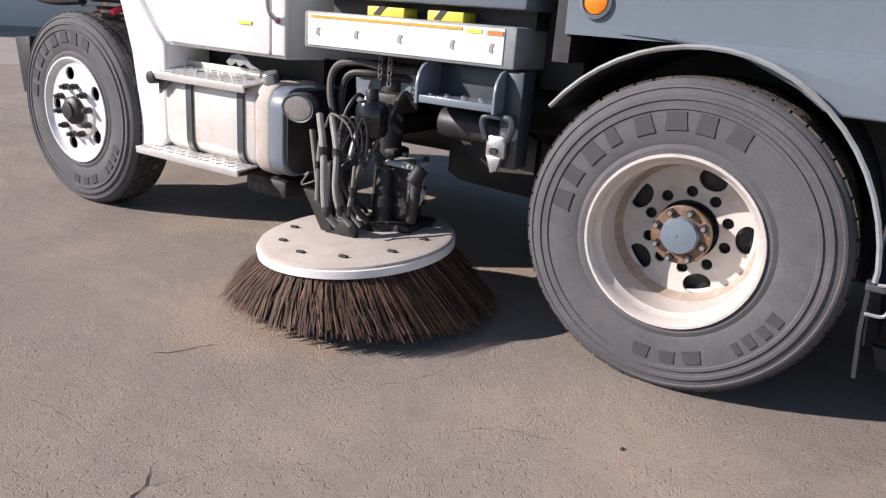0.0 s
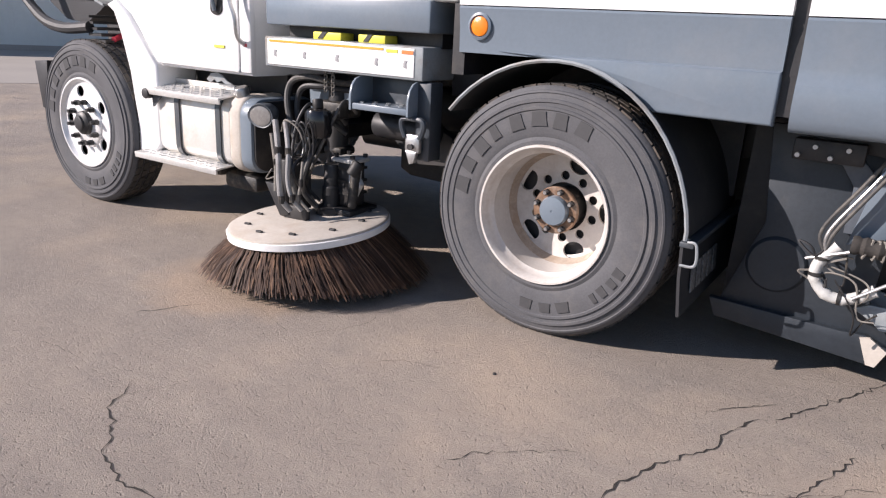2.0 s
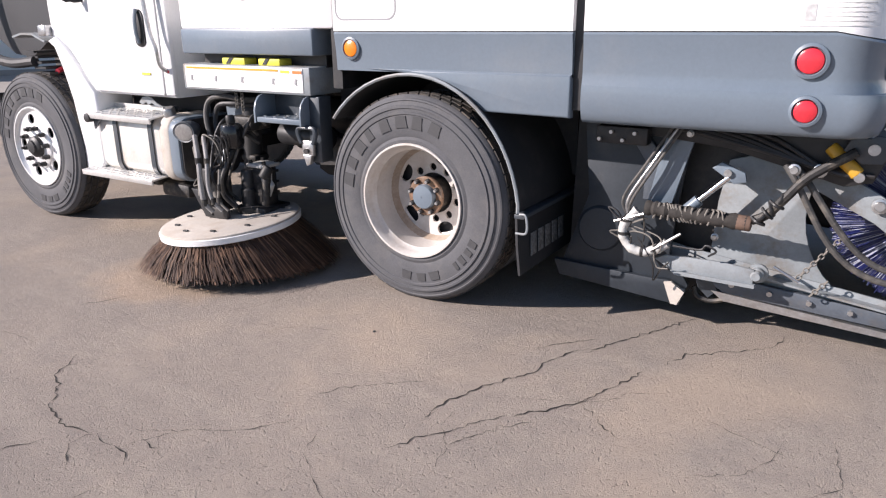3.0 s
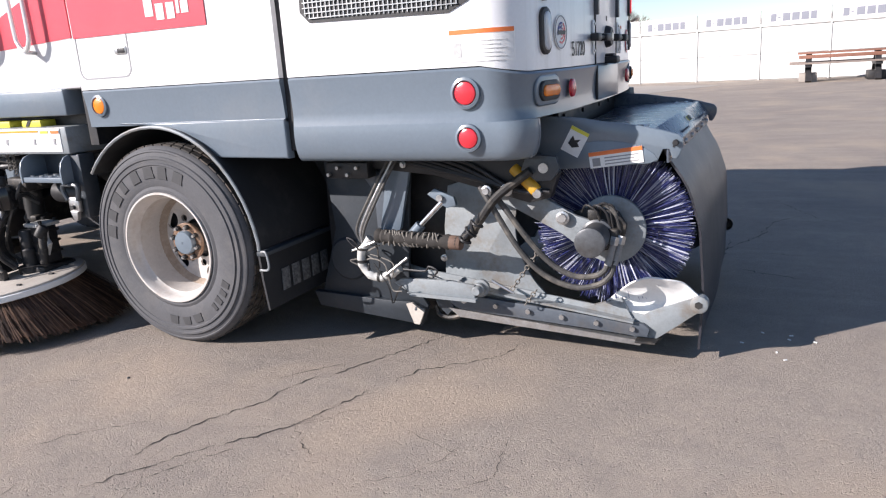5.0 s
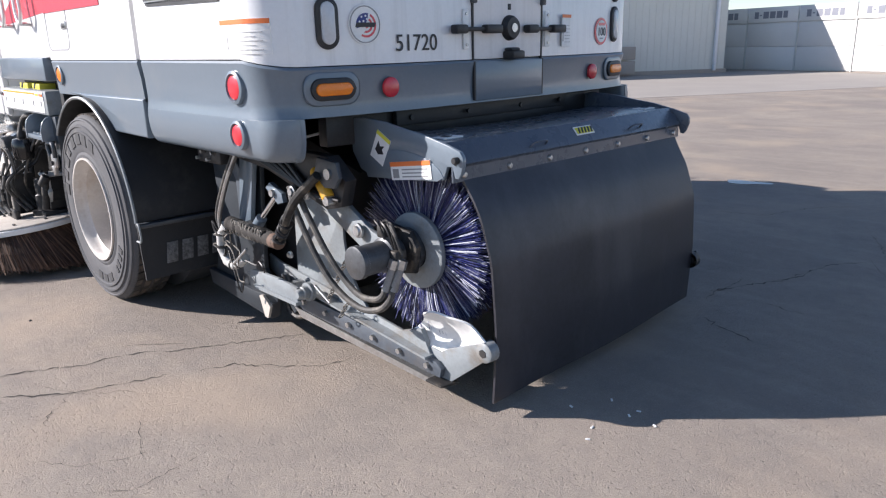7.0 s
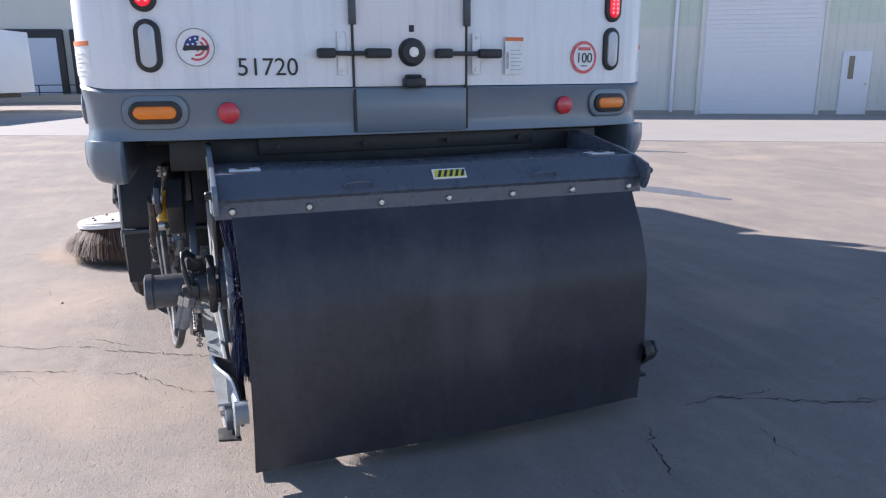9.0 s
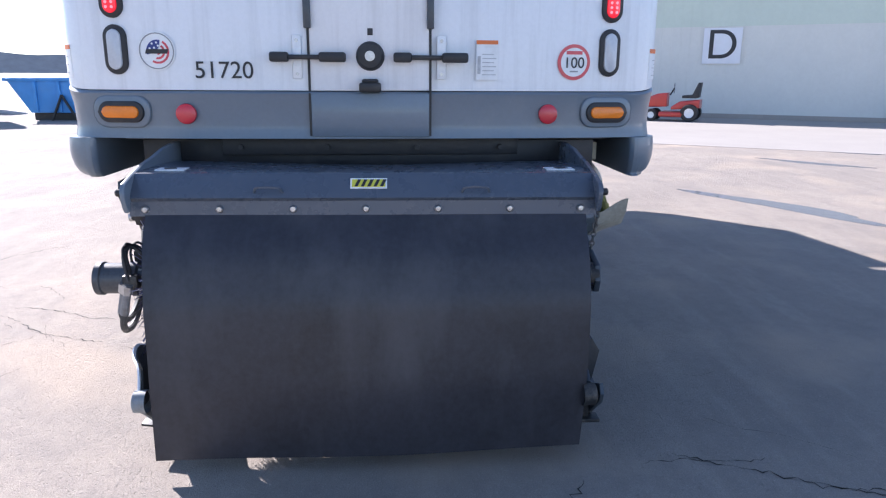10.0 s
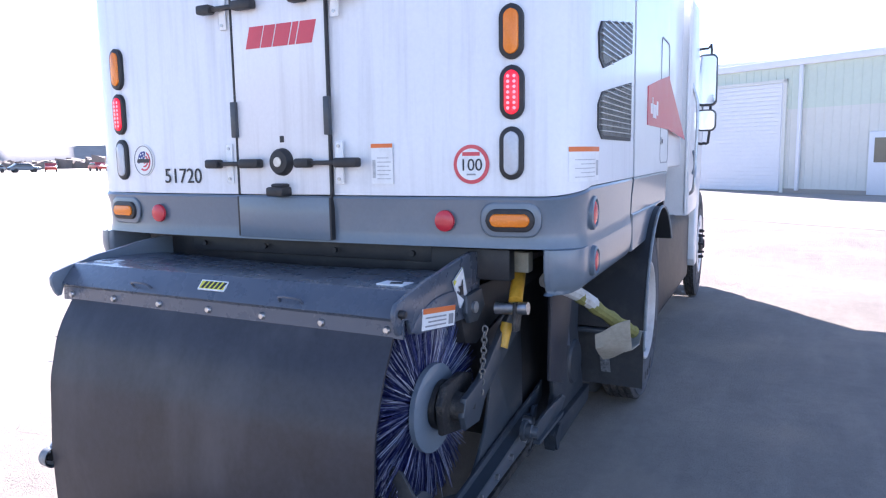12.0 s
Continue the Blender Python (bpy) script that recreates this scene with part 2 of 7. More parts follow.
def asphalt():
    m = bpy.data.materials.new("worn_asphalt")
    m.use_nodes = True
    nt = m.node_tree
    b = nt.nodes["Principled BSDF"]
    L = nt.links.new
    tc = nt.nodes.new("ShaderNodeTexCoord")

    def noise_node(scale, detail=6.0, rough=0.6, vec=None):
        n = nt.nodes.new("ShaderNodeTexNoise")
        n.inputs["Scale"].default_value, n.inputs["Detail"].default_value, n.inputs["Roughness"].default_value = scale, detail, rough
        L(vec or tc.outputs["Object"], n.inputs["Vector"])
        return n

    def ramp_node(src, p0, c0, p1, c1):
        r = nt.nodes.new("ShaderNodeValToRGB")
        r.color_ramp.elements[0].position, r.color_ramp.elements[1].position = p0, p1
        r.color_ramp.elements[0].color, r.color_ramp.elements[1].color = (*c0, 1), (*c1, 1)
        L(src, r.inputs[0])
        return r.outputs[0]

    def mix(fac, a, c, mode="MIX"):
        x = nt.nodes.new("ShaderNodeMix")
        x.data_type, x.blend_type = "RGBA", mode
        if isinstance(fac, float):
            x.inputs[0].default_value = fac
        else:
            L(fac, x.inputs[0])
        L(a, x.inputs[6])
        if isinstance(c, tuple):
            x.inputs[7].default_value = (*c, 1)
        else:
            L(c, x.inputs[7])
        return x.outputs[2]

    patch = noise_node(0.55, 5, 0.55)
    stain = noise_node(2.3, 6, 0.65)
    grain = noise_node(210, 3, 0.75)
    pits = noise_node(64, 2, 0.5)
    mid = noise_node(14, 6, 0.7)
    stones = nt.nodes.new("ShaderNodeTexVoronoi")
    stones.inputs["Scale"].default_value = 72
    L(tc.outputs["Object"], stones.inputs["Vector"])
    col = ramp_node(patch.outputs["Fac"], 0.35, (0.335, 0.288, 0.246), 0.68, (0.47, 0.397, 0.325))
    col = mix(ramp_node(stain.outputs["Fac"], 0.48, (0, 0, 0), 0.72, (0.7, 0.7, 0.7)), col, (0.29, 0.256, 0.226))
    # long faint sweeping streaks along the lot
    stretch = nt.nodes.new("ShaderNodeMapping")
    stretch.inputs["Rotation"].default_value = (0, 0, 0.5)
    stretch.inputs["Scale"].default_value = (0.5, 3.2, 1)
    L(tc.outputs["Object"], stretch.inputs["Vector"])
    sweep = noise_node(1.6, 5, 0.6, stretch.outputs["Vector"])
    col = mix(ramp_node(sweep.outputs["Fac"], 0.50, (0, 0, 0), 0.70, (0.5, 0.5, 0.5)), col, (0.50, 0.43, 0.355))
    col = mix(ramp_node(grain.outputs["Fac"], 0.36, (0.6, 0.6, 0.6), 0.60, (0, 0, 0)), col, (0.20, 0.178, 0.166))
    col = mix(ramp_node(stones.outputs["Distance"], 0.0, (0.35, 0.35, 0.35), 0.35, (0, 0, 0)), col, (0.54, 0.48, 0.41))
    col = mix(ramp_node(pits.outputs["Fac"], 0.59, (0, 0, 0), 0.74, (0.18, 0.18, 0.18)), col, (0.185, 0.162, 0.143))
    col = mix(ramp_node(mid.outputs["Fac"], 0.40, (0.22, 0.22, 0.22), 0.56, (0, 0, 0)), col, (0.235, 0.208, 0.192))
    warm = noise_node(0.9, 4, 0.5)
    col = mix(ramp_node(warm.outputs["Fac"], 0.52, (0, 0, 0), 0.68, (0.6, 0.6, 0.6)), col, (0.47, 0.375, 0.29))
    # swept dust lying round the gutter broom
    geo = nt.nodes.new("ShaderNodeVectorMath")
    geo.operation = "DISTANCE"
    L(tc.outputs["Object"], geo.inputs[0])
    geo.inputs[1].default_value = (-1.42, -0.4, 0)
    wob = nt.nodes.new("ShaderNodeMath")
    wob.operation = "MULTIPLY_ADD"
    L(stain.outputs["Fac"], wob.inputs[0])
    wob.inputs[1].default_value = 0.8
    L(geo.outputs["Value"], wob.inputs[2])
    col = mix(ramp_node(wob.outputs[0], 0.75, (0.7, 0.7, 0.7), 1.15, (0, 0, 0)), col, (0.45, 0.34, 0.25))
    L(col, b.inputs["Base Color"])
    b.inputs["Roughness"].default_value = 0.88
    b.inputs["Specular IOR Level"].default_value = 0.25
    add = nt.nodes.new("ShaderNodeMath")
    add.operation = "MULTIPLY_ADD"
    L(stones.outputs["Distance"], add.inputs[0])
    add.inputs[1].default_value = -0.12
    sunk = nt.nodes.new("ShaderNodeMath")
    sunk.operation = "MULTIPLY_ADD"
    L(ramp_node(pits.outputs["Fac"], 0.60, (0, 0, 0), 0.70, (1, 1, 1)), sunk.inputs[0])
    sunk.inputs[1].default_value = -0.8
    L(grain.outputs["Fac"], sunk.inputs[2])
    L(sunk.outputs[0], add.inputs[2])
    bp = nt.nodes.new("ShaderNodeBump")
    bp.inputs["Strength"].default_value, bp.inputs["Distance"].default_value = 0.85, 0.008
    L(add.outputs[0], bp.inputs["Height"])
    bp2 = nt.nodes.new("ShaderNodeBump")
    bp2.inputs["Strength"].default_value, bp2.inputs["Distance"].default_value = 0.22, 0.05
    both_h = nt.nodes.new("ShaderNodeMath")
    both_h.operation = "MULTIPLY_ADD"
    L(mid.outputs["Fac"], both_h.inputs[0])
    both_h.inputs[1].default_value = 0.08
    L(stain.outputs["Fac"], both_h.inputs[2])
    L(both_h.outputs[0], bp2.inputs["Height"])
    L(bp2.outputs[0], bp.inputs["Normal"])
    L(bp.outputs[0], b.inputs["Normal"])
    return m


ASPHALT = asphalt()

# ---- building helpers ----
def merge(bm, other):
    me = bpy.data.meshes.new("tmp")
    other.to_mesh(me)
    other.free()
    bm.from_mesh(me)
    bpy.data.meshes.remove(me)


def part(name, bm, material, parent=None, label="", sharp=35):
    bmesh.ops.remove_doubles(bm, verts=bm.verts, dist=1e-5)
    bmesh.ops.recalc_face_normals(bm, faces=bm.faces)
    lim = radians(sharp)
    for f in bm.faces:
        f.smooth = True
    for e in bm.edges:
        e.smooth = len(e.link_faces) == 2 and e.calc_face_angle(0) < lim
    me = bpy.data.meshes.new(name)
    bm.to_mesh(me)
    bm.free()
    me.materials.append(material)
    ob = new(name, me)
    hang(ob, parent)
    if label:
        ob["label"] = label
    return ob


def hang(ob, parent):
    if parent:
        ob.parent = parent
        if parent.type == "EMPTY":
            ob.matrix_parent_inverse = Matrix.Translation(-parent.location)


def thing(name, at, label, category, group="", kind=""):
    ob = new(name)
    ob.location = at
    ob.empty_display_size = 0.2
    return tagged(ob, label, category, group, kind)


def box(x0, x1, y0, y1, z0, z1, bev=0.0, seg=2, turn=None):
    bm = bmesh.new()
    m = Matrix.LocRotScale(((x0 + x1) / 2, (y0 + y1) / 2, (z0 + z1) / 2), turn or Euler((0, 0, 0)), (abs(x1 - x0), abs(y1 - y0), abs(z1 - z0)))
    bmesh.ops.create_cube(bm, size=1, matrix=m)
    if bev:
        bmesh.ops.bevel(bm, geom=bm.edges[:], offset=bev, segments=seg, affect="EDGES", profile=0.5)
    return bm


def boxes(*rows, bev=0.0):
    bm = bmesh.new()
    for r in rows:
        merge(bm, box(*r, bev=bev))
    return bm


def pieces(name, rows, material, parent, label="", bev=0.0):
    """Each row of a list of boxes as a part of its own."""
    return [part(name, box(*r, bev=bev), material, parent, label) for r in rows]


def prism(points, axis, a, b, bev=0.0, seg=2):
    """A polygon (two coordinates a point, the axis left out) drawn out along the axis from a to b."""
    bm = bmesh.new()
    k = "xyz".index(axis)

    def at(p, h):
        v = list(p)
        v.insert(k, h)
        return bm.verts.new(v)

    lo, hi = [at(p, a) for p in points], [at(p, b) for p in points]
    n = len(points)
    f0, f1 = bm.faces.new(lo[::-1]), bm.faces.new(hi)
    for i in range(n):
        bm.faces.new((lo[i], lo[(i + 1) % n], hi[(i + 1) % n], hi[i]))
    bmesh.ops.recalc_face_normals(bm, faces=bm.faces)
    if bev:
        bmesh.ops.bevel(bm, geom=list({e for f in (f0, f1) for e in f.edges}), offset=bev, segments=seg, affect="EDGES", profile=0.5)
    return bm


def sheet(points, axis, a, b):
    """A strip along a line of points, drawn out along the axis, with no thickness of its own (solidify by thick())."""
    bm = bmesh.new()
    k = "xyz".index(axis)
    rows = []
    for h in np.linspace(a, b, 7):
        row = []
        for p in points:
            v = list(p)
            v.insert(k, h)
            row.append(bm.verts.new(v))
        rows.append(row)
    for r0, r1 in zip(rows, rows[1:]):
        for i in range(len(points) - 1):
            bm.faces.new((r0[i], r0[i + 1], r1[i + 1], r1[i]))
    return bm


def thick(bm, t):
    bmesh.ops.recalc_face_normals(bm, faces=bm.faces)
    bmesh.ops.solidify(bm, geom=bm.faces[:], thickness=t)
    return bm


def cyl(p0, p1, r, n=20, r2=None, bev=0.0):
    p0, p1 = Vector(p0), Vector(p1)
    d = p1 - p0
    bm = bmesh.new()
    m = Matrix.Translation((p0 + p1) / 2) @ d.to_track_quat("Z", "Y").to_matrix().to_4x4()
    bmesh.ops.create_cone(bm, cap_ends=True, segments=n, radius1=r, radius2=r if r2 is None else r2, depth=d.length, matrix=m)
    if bev:
        es = [e for e in bm.edges if any(len(f.verts) > 4 for f in e.link_faces)]
        bmesh.ops.bevel(bm, geom=es, offset=bev, segments=2, affect="EDGES", profile=0.5)
    return bm


def smooth_line(pts, steps=6):
    pts = [Vector(p) for p in pts]
    ext = [2 * pts[0] - pts[1]] + pts + [2 * pts[-1] - pts[-2]]
    out = []
    for i in range(1, len(ext) - 2):
        a, b, c, d = ext[i - 1:i + 3]
        for k in range(steps):
            t = k / steps
            out.append(0.5 * (2 * b + (c - a) * t + (2 * a - 5 * b + 4 * c - d) * t * t + (3 * b - a - 3 * c + d) * t ** 3))
    return out + [pts[-1]]


def tube(pts, r, n=8, steps=6, smooth=True, bulge=None):
    line = smooth_line(pts, steps) if smooth else [Vector(p) for p in pts]
    bm = bmesh.new()
    up = Vector((0, 0, 1))
    rings = []
    side = None
    for i, p in enumerate(line):
        d = (line[min(i + 1, len(line) - 1)] - line[max(i - 1, 0)]).normalized()
        if side is None:
            side = d.cross(up if abs(d.z) < 0.9 else Vector((1, 0, 0))).normalized()
        side = (side - d * side.dot(d)).normalized()
        o = d.cross(side)
        rr = r * (bulge(i) if bulge else 1)
        rings.append([bm.verts.new(p + rr * (math.cos(2 * math.pi * k / n) * side + math.sin(2 * math.pi * k / n) * o)) for k in range(n)])
    for a, b in zip(rings, rings[1:]):
        for k in range(n):
            bm.faces.new((a[k], a[(k + 1) % n], b[(k + 1) % n], b[k]))
    bm.faces.new(rings[0])
    bm.faces.new(rings[-1][::-1])
    return bm


def lathe(profile, at, out=(0, -1, 0), n=64):
    """A profile of (radius, distance outward) turned round the axis through at."""
    bm = bmesh.new()
    at, o = Vector(at), Vector(out).normalized()
    u = Vector((0, 0, 1)) if abs(o.z) < 0.9 else Vector((1, 0, 0))
    v = o.cross(u)
    rings = []
    for r, h in profile:
        if r < 1e-6:
            rings.append([bm.verts.new(at + o * h)])
        else:
            rings.append([bm.verts.new(at + o * h + r * (math.cos(2 * math.pi * k / n) * u + math.sin(2 * math.pi * k / n) * v)) for k in range(n)])
    for a, b in zip(rings, rings[1:]):
        for k in range(n):
            j = (k + 1) % n
            q = [a[k % len(a)], a[j % len(a)], b[j % len(b)], b[k % len(b)]]
            q = list(dict.fromkeys(q))
            if len(q) > 2:
                bm.faces.new(q)
    return bm


def pierced(outer, holes, axis, a, b):
    """A plate with real holes: loops of 2D points, drawn out along the axis."""
    bm = bmesh.new()
    k = "xyz".index(axis)
    edges = []
    for loop in [outer] + holes:
        vs = []
        for p in loop:
            v = list(p)
            v.insert(k, a)
            vs.append(bm.verts.new(v))
        edges += [bm.edges.new((vs[i], vs[(i + 1) % len(vs)])) for i in range(len(vs))]
    bmesh.ops.triangle_fill(bm, use_beauty=True, use_dissolve=False, edges=edges)
    res = bmesh.ops.extrude_face_region(bm, geom=bm.faces[:])
    d = Vector((0, 0, 0))
    d[k] = b - a
    bmesh.ops.translate(bm, verts=[g for g in res["geom"] if isinstance(g, bmesh.types.BMVert)], vec=d)
    return bm


def ring2(cx, cz, r, n=20, sx=1.0, turn=0.0):
    c, s = math.cos(turn), math.sin(turn)
    out = []
    for k in range(n):
        x, z = sx * r * math.cos(2 * math.pi * k / n), r * math.sin(2 * math.pi * k / n)
        out.append((cx + c * x - s * z, cz + s * x + c * z))
    return out


def rounded(x0, x1, y0, y1, r, n=6, corners=(1, 1, 1, 1)):
    """A rectangle with rounded corners, from the lower left, anticlockwise."""
    out = []
    for i, (cx, cy, a) in enumerate(((x0, y0, 180), (x1, y0, 270), (x1, y1, 0), (x0, y1, 90))):
        rr = r * corners[i]
        if rr <= 0:
            out.append((cx, cy))
            continue
        ox, oy = cx + (rr if cx == x0 else -rr), cy + (rr if cy == y0 else -rr)
        out += [(ox + rr * math.cos(radians(a + 90 * k / n)), oy + rr * math.sin(radians(a + 90 * k / n))) for k in range(n + 1)]
    return out


def loft(outline, rows, caps=True):
    """Outlines in plan, outline(inset), stacked by rows of (z, inset)."""
    bm = bmesh.new()
    rings = [[bm.verts.new((x, y, z)) for x, y in outline(i)] for z, i in rows]
    n = len(rings[0])
    for a, b in zip(rings, rings[1:]):
        for k in range(n):
            bm.faces.new((a[k], a[(k + 1) % n], b[(k + 1) % n], b[k]))
    if caps:
        bm.faces.new(rings[0][::-1])
        bm.faces.new(rings[-1])
    return bm


def words(name, body, size, material, parent, m, depth=0.001, label=""):
    cu = bpy.data.curves.new(name, "FONT")
    cu.body, cu.size, cu.extrude, cu.align_x, cu.align_y = body, size, depth, "CENTER", "CENTER"
    tmp = bpy.data.objects.new(name, cu)
    scene.collection.objects.link(tmp)
    bpy.context.view_layer.update()
    me = bpy.data.meshes.new_from_object(tmp.evaluated_get(bpy.context.evaluated_depsgraph_get()))
    bpy.data.objects.remove(tmp)
    me.transform(m)
    me.materials.clear()
    me.materials.append(material)
    ob = new(name, me)
    hang(ob, parent)
    if label:
        ob["label"] = label
    return ob


YC = 1.272


def far(y):
    return 2 * YC - y


def made_since(before):
    """The meshes made since a set of objects was taken."""
    return [ob for ob in bpy.data.objects if ob not in before and ob.type == "MESH"]


def stretch(obs, xs, zs=((0.0, 0.0), (4.0, 4.0))):
    """Lays parts along the truck's length, and in height, by pairs of (drawn, true) stations."""
    for ob in obs:
        for v in ob.data.vertices:
            v.co.x = float(np.interp(v.co.x, *zip(*xs)))
            v.co.z = float(np.interp(v.co.z, *zip(*zs)))


# ---- ground ----
def ground_sheet():
    bm = bmesh.new()
    xs = sorted({-1500, -400, -150, -60, -30, *range(-14, 15, 2), 30, 60, 150, 400, 1500})
    grid = [[bm.verts.new((x, y, 0)) for y in xs] for x in xs]
    for i in range(len(xs) - 1):
        for j in range(len(xs) - 1):
            bm.faces.new((grid[i][j], grid[i + 1][j], grid[i + 1][j + 1], grid[i][j + 1]))
    return bm


ground = tagged(part("ground", ground_sheet(), ASPHALT), "worn brownish asphalt lot with long cracks", "ground", kind="structure")

# ---- the sweeper truck ----
truck = thing("sweeper_truck", (-0.6, YC, 0), "white and slate-grey street sweeper truck parked on asphalt", "street sweeper")


def crown(d):
    """How far the rear face falls back at a distance from its middle."""
    return 0.03 * max(0.0, (d - 0.6) / 0.4) ** 2


def body_outline(x0, x1, r_front, r_rear):
    def outline(inset):
        if r_rear:
            half = [(x1 - inset - crown(d), d) for d in (0.0, 0.6, 0.72, 0.84, 0.96, 1.06)]
            xc, dc = x1 - inset - crown(1.06) - 0.17, YC - inset - 0.2
            half += [(xc + 0.18 * math.cos(a) - 0.012, dc + 0.2 * math.sin(a)) for a in np.linspace(0.12, math.pi / 2, 8)]
            return [(x0, inset)] + [(x, YC - d) for x, d in half[::-1]] + [(x, YC + d) for x, d in half[1:]] + [(x0, far(inset))]
        c = (r_front, r_rear, r_rear, r_front)
        top = max(c) or 1.0
        return rounded(x0 + (inset if r_front else 0), x1 - (inset if r_rear else 0), inset, far(inset), top, 7, [v / top for v in c])
    return outline


REAR_X = 2.045
# hopper, in two shells with a dark recess between them
part("hopper_shell", loft(body_outline(0.875, REAR_X, 0, 0.19), [(1.388, 0.0), (2.9, 0.01), (3.02, 0.05), (3.06, 0.12)]), WHITE_REAR, truck, "white hopper shell with grime streaks")
part("hopper_shell", loft(body_outline(-0.50, 0.825, 0, 0), [(1.388, 0.0), (2.9, 0.01), (3.02, 0.05), (3.06, 0.12)]), WHITE, truck)
part("seam_recess", box(0.80, 0.90, 0.035, far(0.035), 1.05, 3.0), BLACK, truck)
skirt_rows = [(1.163, 0.005), (1.18, 0.008), (1.20, 0.011), (1.22, 0.012), (1.30, 0.009), (1.375, 0.0), (1.384, 0.006)]
part("skirt", loft(body_outline(0.875, REAR_X + 0.012, 0, 0.2), skirt_rows), GREY, truck, "slate-grey skirt panel")
part("skirt", loft(body_outline(-0.50, 0.825, 0, 0), [(1.19, 0.017), (1.215, 0.016), (1.30, 0.011), (1.375, 0.0), (1.384, 0.006)]), GREY, truck)
for s in (0, 1):
    fy = (lambda y: far(y)) if s else (lambda y: y)
    # rear lower pods wrap the corners
    pod = rounded(0.875, REAR_X - 0.012, 0.0, 0.145, 0.13, 7, (0, 1, 0.25, 0))
    bm = bmesh.new()
    rows = [(0.998, 0.048), (1.004, 0.034), (1.018, 0.021), (1.045, 0.010), (1.08, 0.003), (1.11, 0.001), (1.14, 0.002), (1.164, 0.0048)]
    rings = [[bm.verts.new((x + (-i if x > 1.5 else 0), fy(y + (i if y < 0.1 else 0)), z)) for x, y in pod] for z, i in rows]
    for a, b in zip(rings, rings[1:]):
        for k in range(len(pod)):
            bm.faces.new((a[k], a[(k + 1) % len(pod)], b[(k + 1) % len(pod)], b[k]))
    bm.faces.new(rings[0][::-1])
    bm.faces.new(rings[-1])
    part("skirt_pod", bm, GREY, truck)
    lower = [(-0.30, 1.204), (-0.12, 1.192), (0.10, 1.165), (0.28, 1.085), (0.36, 1.03), (0.40, 1.02), (0.825, 1.015), (0.825, 1.204)]
    part("skirt_lower", prism(lower, "y", fy(0.004), fy(0.06), bev=0.011, seg=4), GREY, truck)
pieces("hopper_underside", [(-0.45, 0.82, 0.06, far(0.06), 1.195, 1.21), (0.88, 1.98, 0.26, far(0.26), 1.155, 1.17)], BLACK, truck)

# rear door seams, hinges and latches
part("rear_door", boxes((REAR_X - 0.02, REAR_X + 0.004, 1.032, 1.508, 1.39, 2.95), bev=0.003), WHITE_REAR, truck, "narrow white middle rear door")
part("rear_door_skirt", box(REAR_X, REAR_X + 0.016, 1.032, 1.508, 1.172, 1.378, 0.003), GREY, truck)
for y in (1.027, 1.513):
    part("door_seam", boxes((REAR_X - 0.01, REAR_X + 0.006, y - 0.0045, y + 0.0045, 1.379, 2.95), (REAR_X - 0.01, REAR_X + 0.0145, y - 0.004, y + 0.004, 1.175, 1.379)), BLACK, truck)
    for z in (1.67, 2.35):
        part("hinge", box(REAR_X, REAR_X + 0.022, y - 0.014, y + 0.014, z - 0.075, z + 0.075, 0.004), GREY_DARK, truck)
    for z in (1.485, 2.13):
        s = -1 if y < YC else 1
        y0 = y + s * 0.045
        plate = part("latch_plate", box(REAR_X, REAR_X + 0.008, y0 - 0.019, y0 + 0.019, z - 0.085, z + 0.085, 0.006), LABEL, truck, "cream-white latch plate")
        for dz in (-0.065, 0.065):
            part("bolt", cyl((REAR_X + 0.006, y0, z + dz), (REAR_X + 0.014, y0, z + dz), 0.007, 8), STEEL, plate)
        bm = box(REAR_X + 0.012, REAR_X + 0.04, y - 0.125, y + 0.14, z - 0.009, z + 0.009, 0.005)
        merge(bm, box(REAR_X + 0.01, REAR_X + 0.055, y - 0.148, y - 0.075, z - 0.019, z + 0.019, 0.009))
        merge(bm, box(REAR_X + 0.01, REAR_X + 0.055, y + 0.045, y + 0.15, z - 0.019, z + 0.019, 0.009))
        part("latch", bm, BLACK, plate, "black rubber draw latch")
dome = part("camera_housing", lathe([(0.0, 0.028), (0.018, 0.03), (0.02, 0.036), (0.045, 0.034), (0.055, 0.02), (0.058, 0.0)], (REAR_X, 1.272, 1.49), (1, 0, 0), 28), BLACK, truck, "round black rear fitting")
part("lens", cyl((REAR_X + 0.03, 1.272, 1.49), (REAR_X + 0.04, 1.272, 1.49), 0.02, 16), STEEL, dome)
part("rear_handle", boxes((REAR_X, REAR_X + 0.07, 1.228, 1.314, 1.35, 1.388), (REAR_X, REAR_X + 0.05, 1.238, 1.304, 1.385, 1.402), bev=0.009), BLACK, truck)
part("key_plate", box(REAR_X, REAR_X + 0.006, 1.262, 1.284, 1.57, 1.597, 0.002), INK, truck)


def lamp_round(x, y, z, r, out, lens, rim=True):
    o = Vector(out)
    bm = lathe([(0.0, 0.016), (r * 0.7, 0.016), (r * 0.96, 0.011), (r, 0.0)], (x, y, z), out, 28)
    base = None
    if rim:
        base = part("lamp_bezel", lathe([(r * 1.02, 0.006), (r * 1.12, 0.016), (r * 1.36, 0.012), (r * 1.42, -0.006)], (x, y, z), out, 28), GREY, truck, "slate ring bezel")
    return part("reflector" if not rim else "marker_lens", bm, lens, base or truck, "round lamp lens")


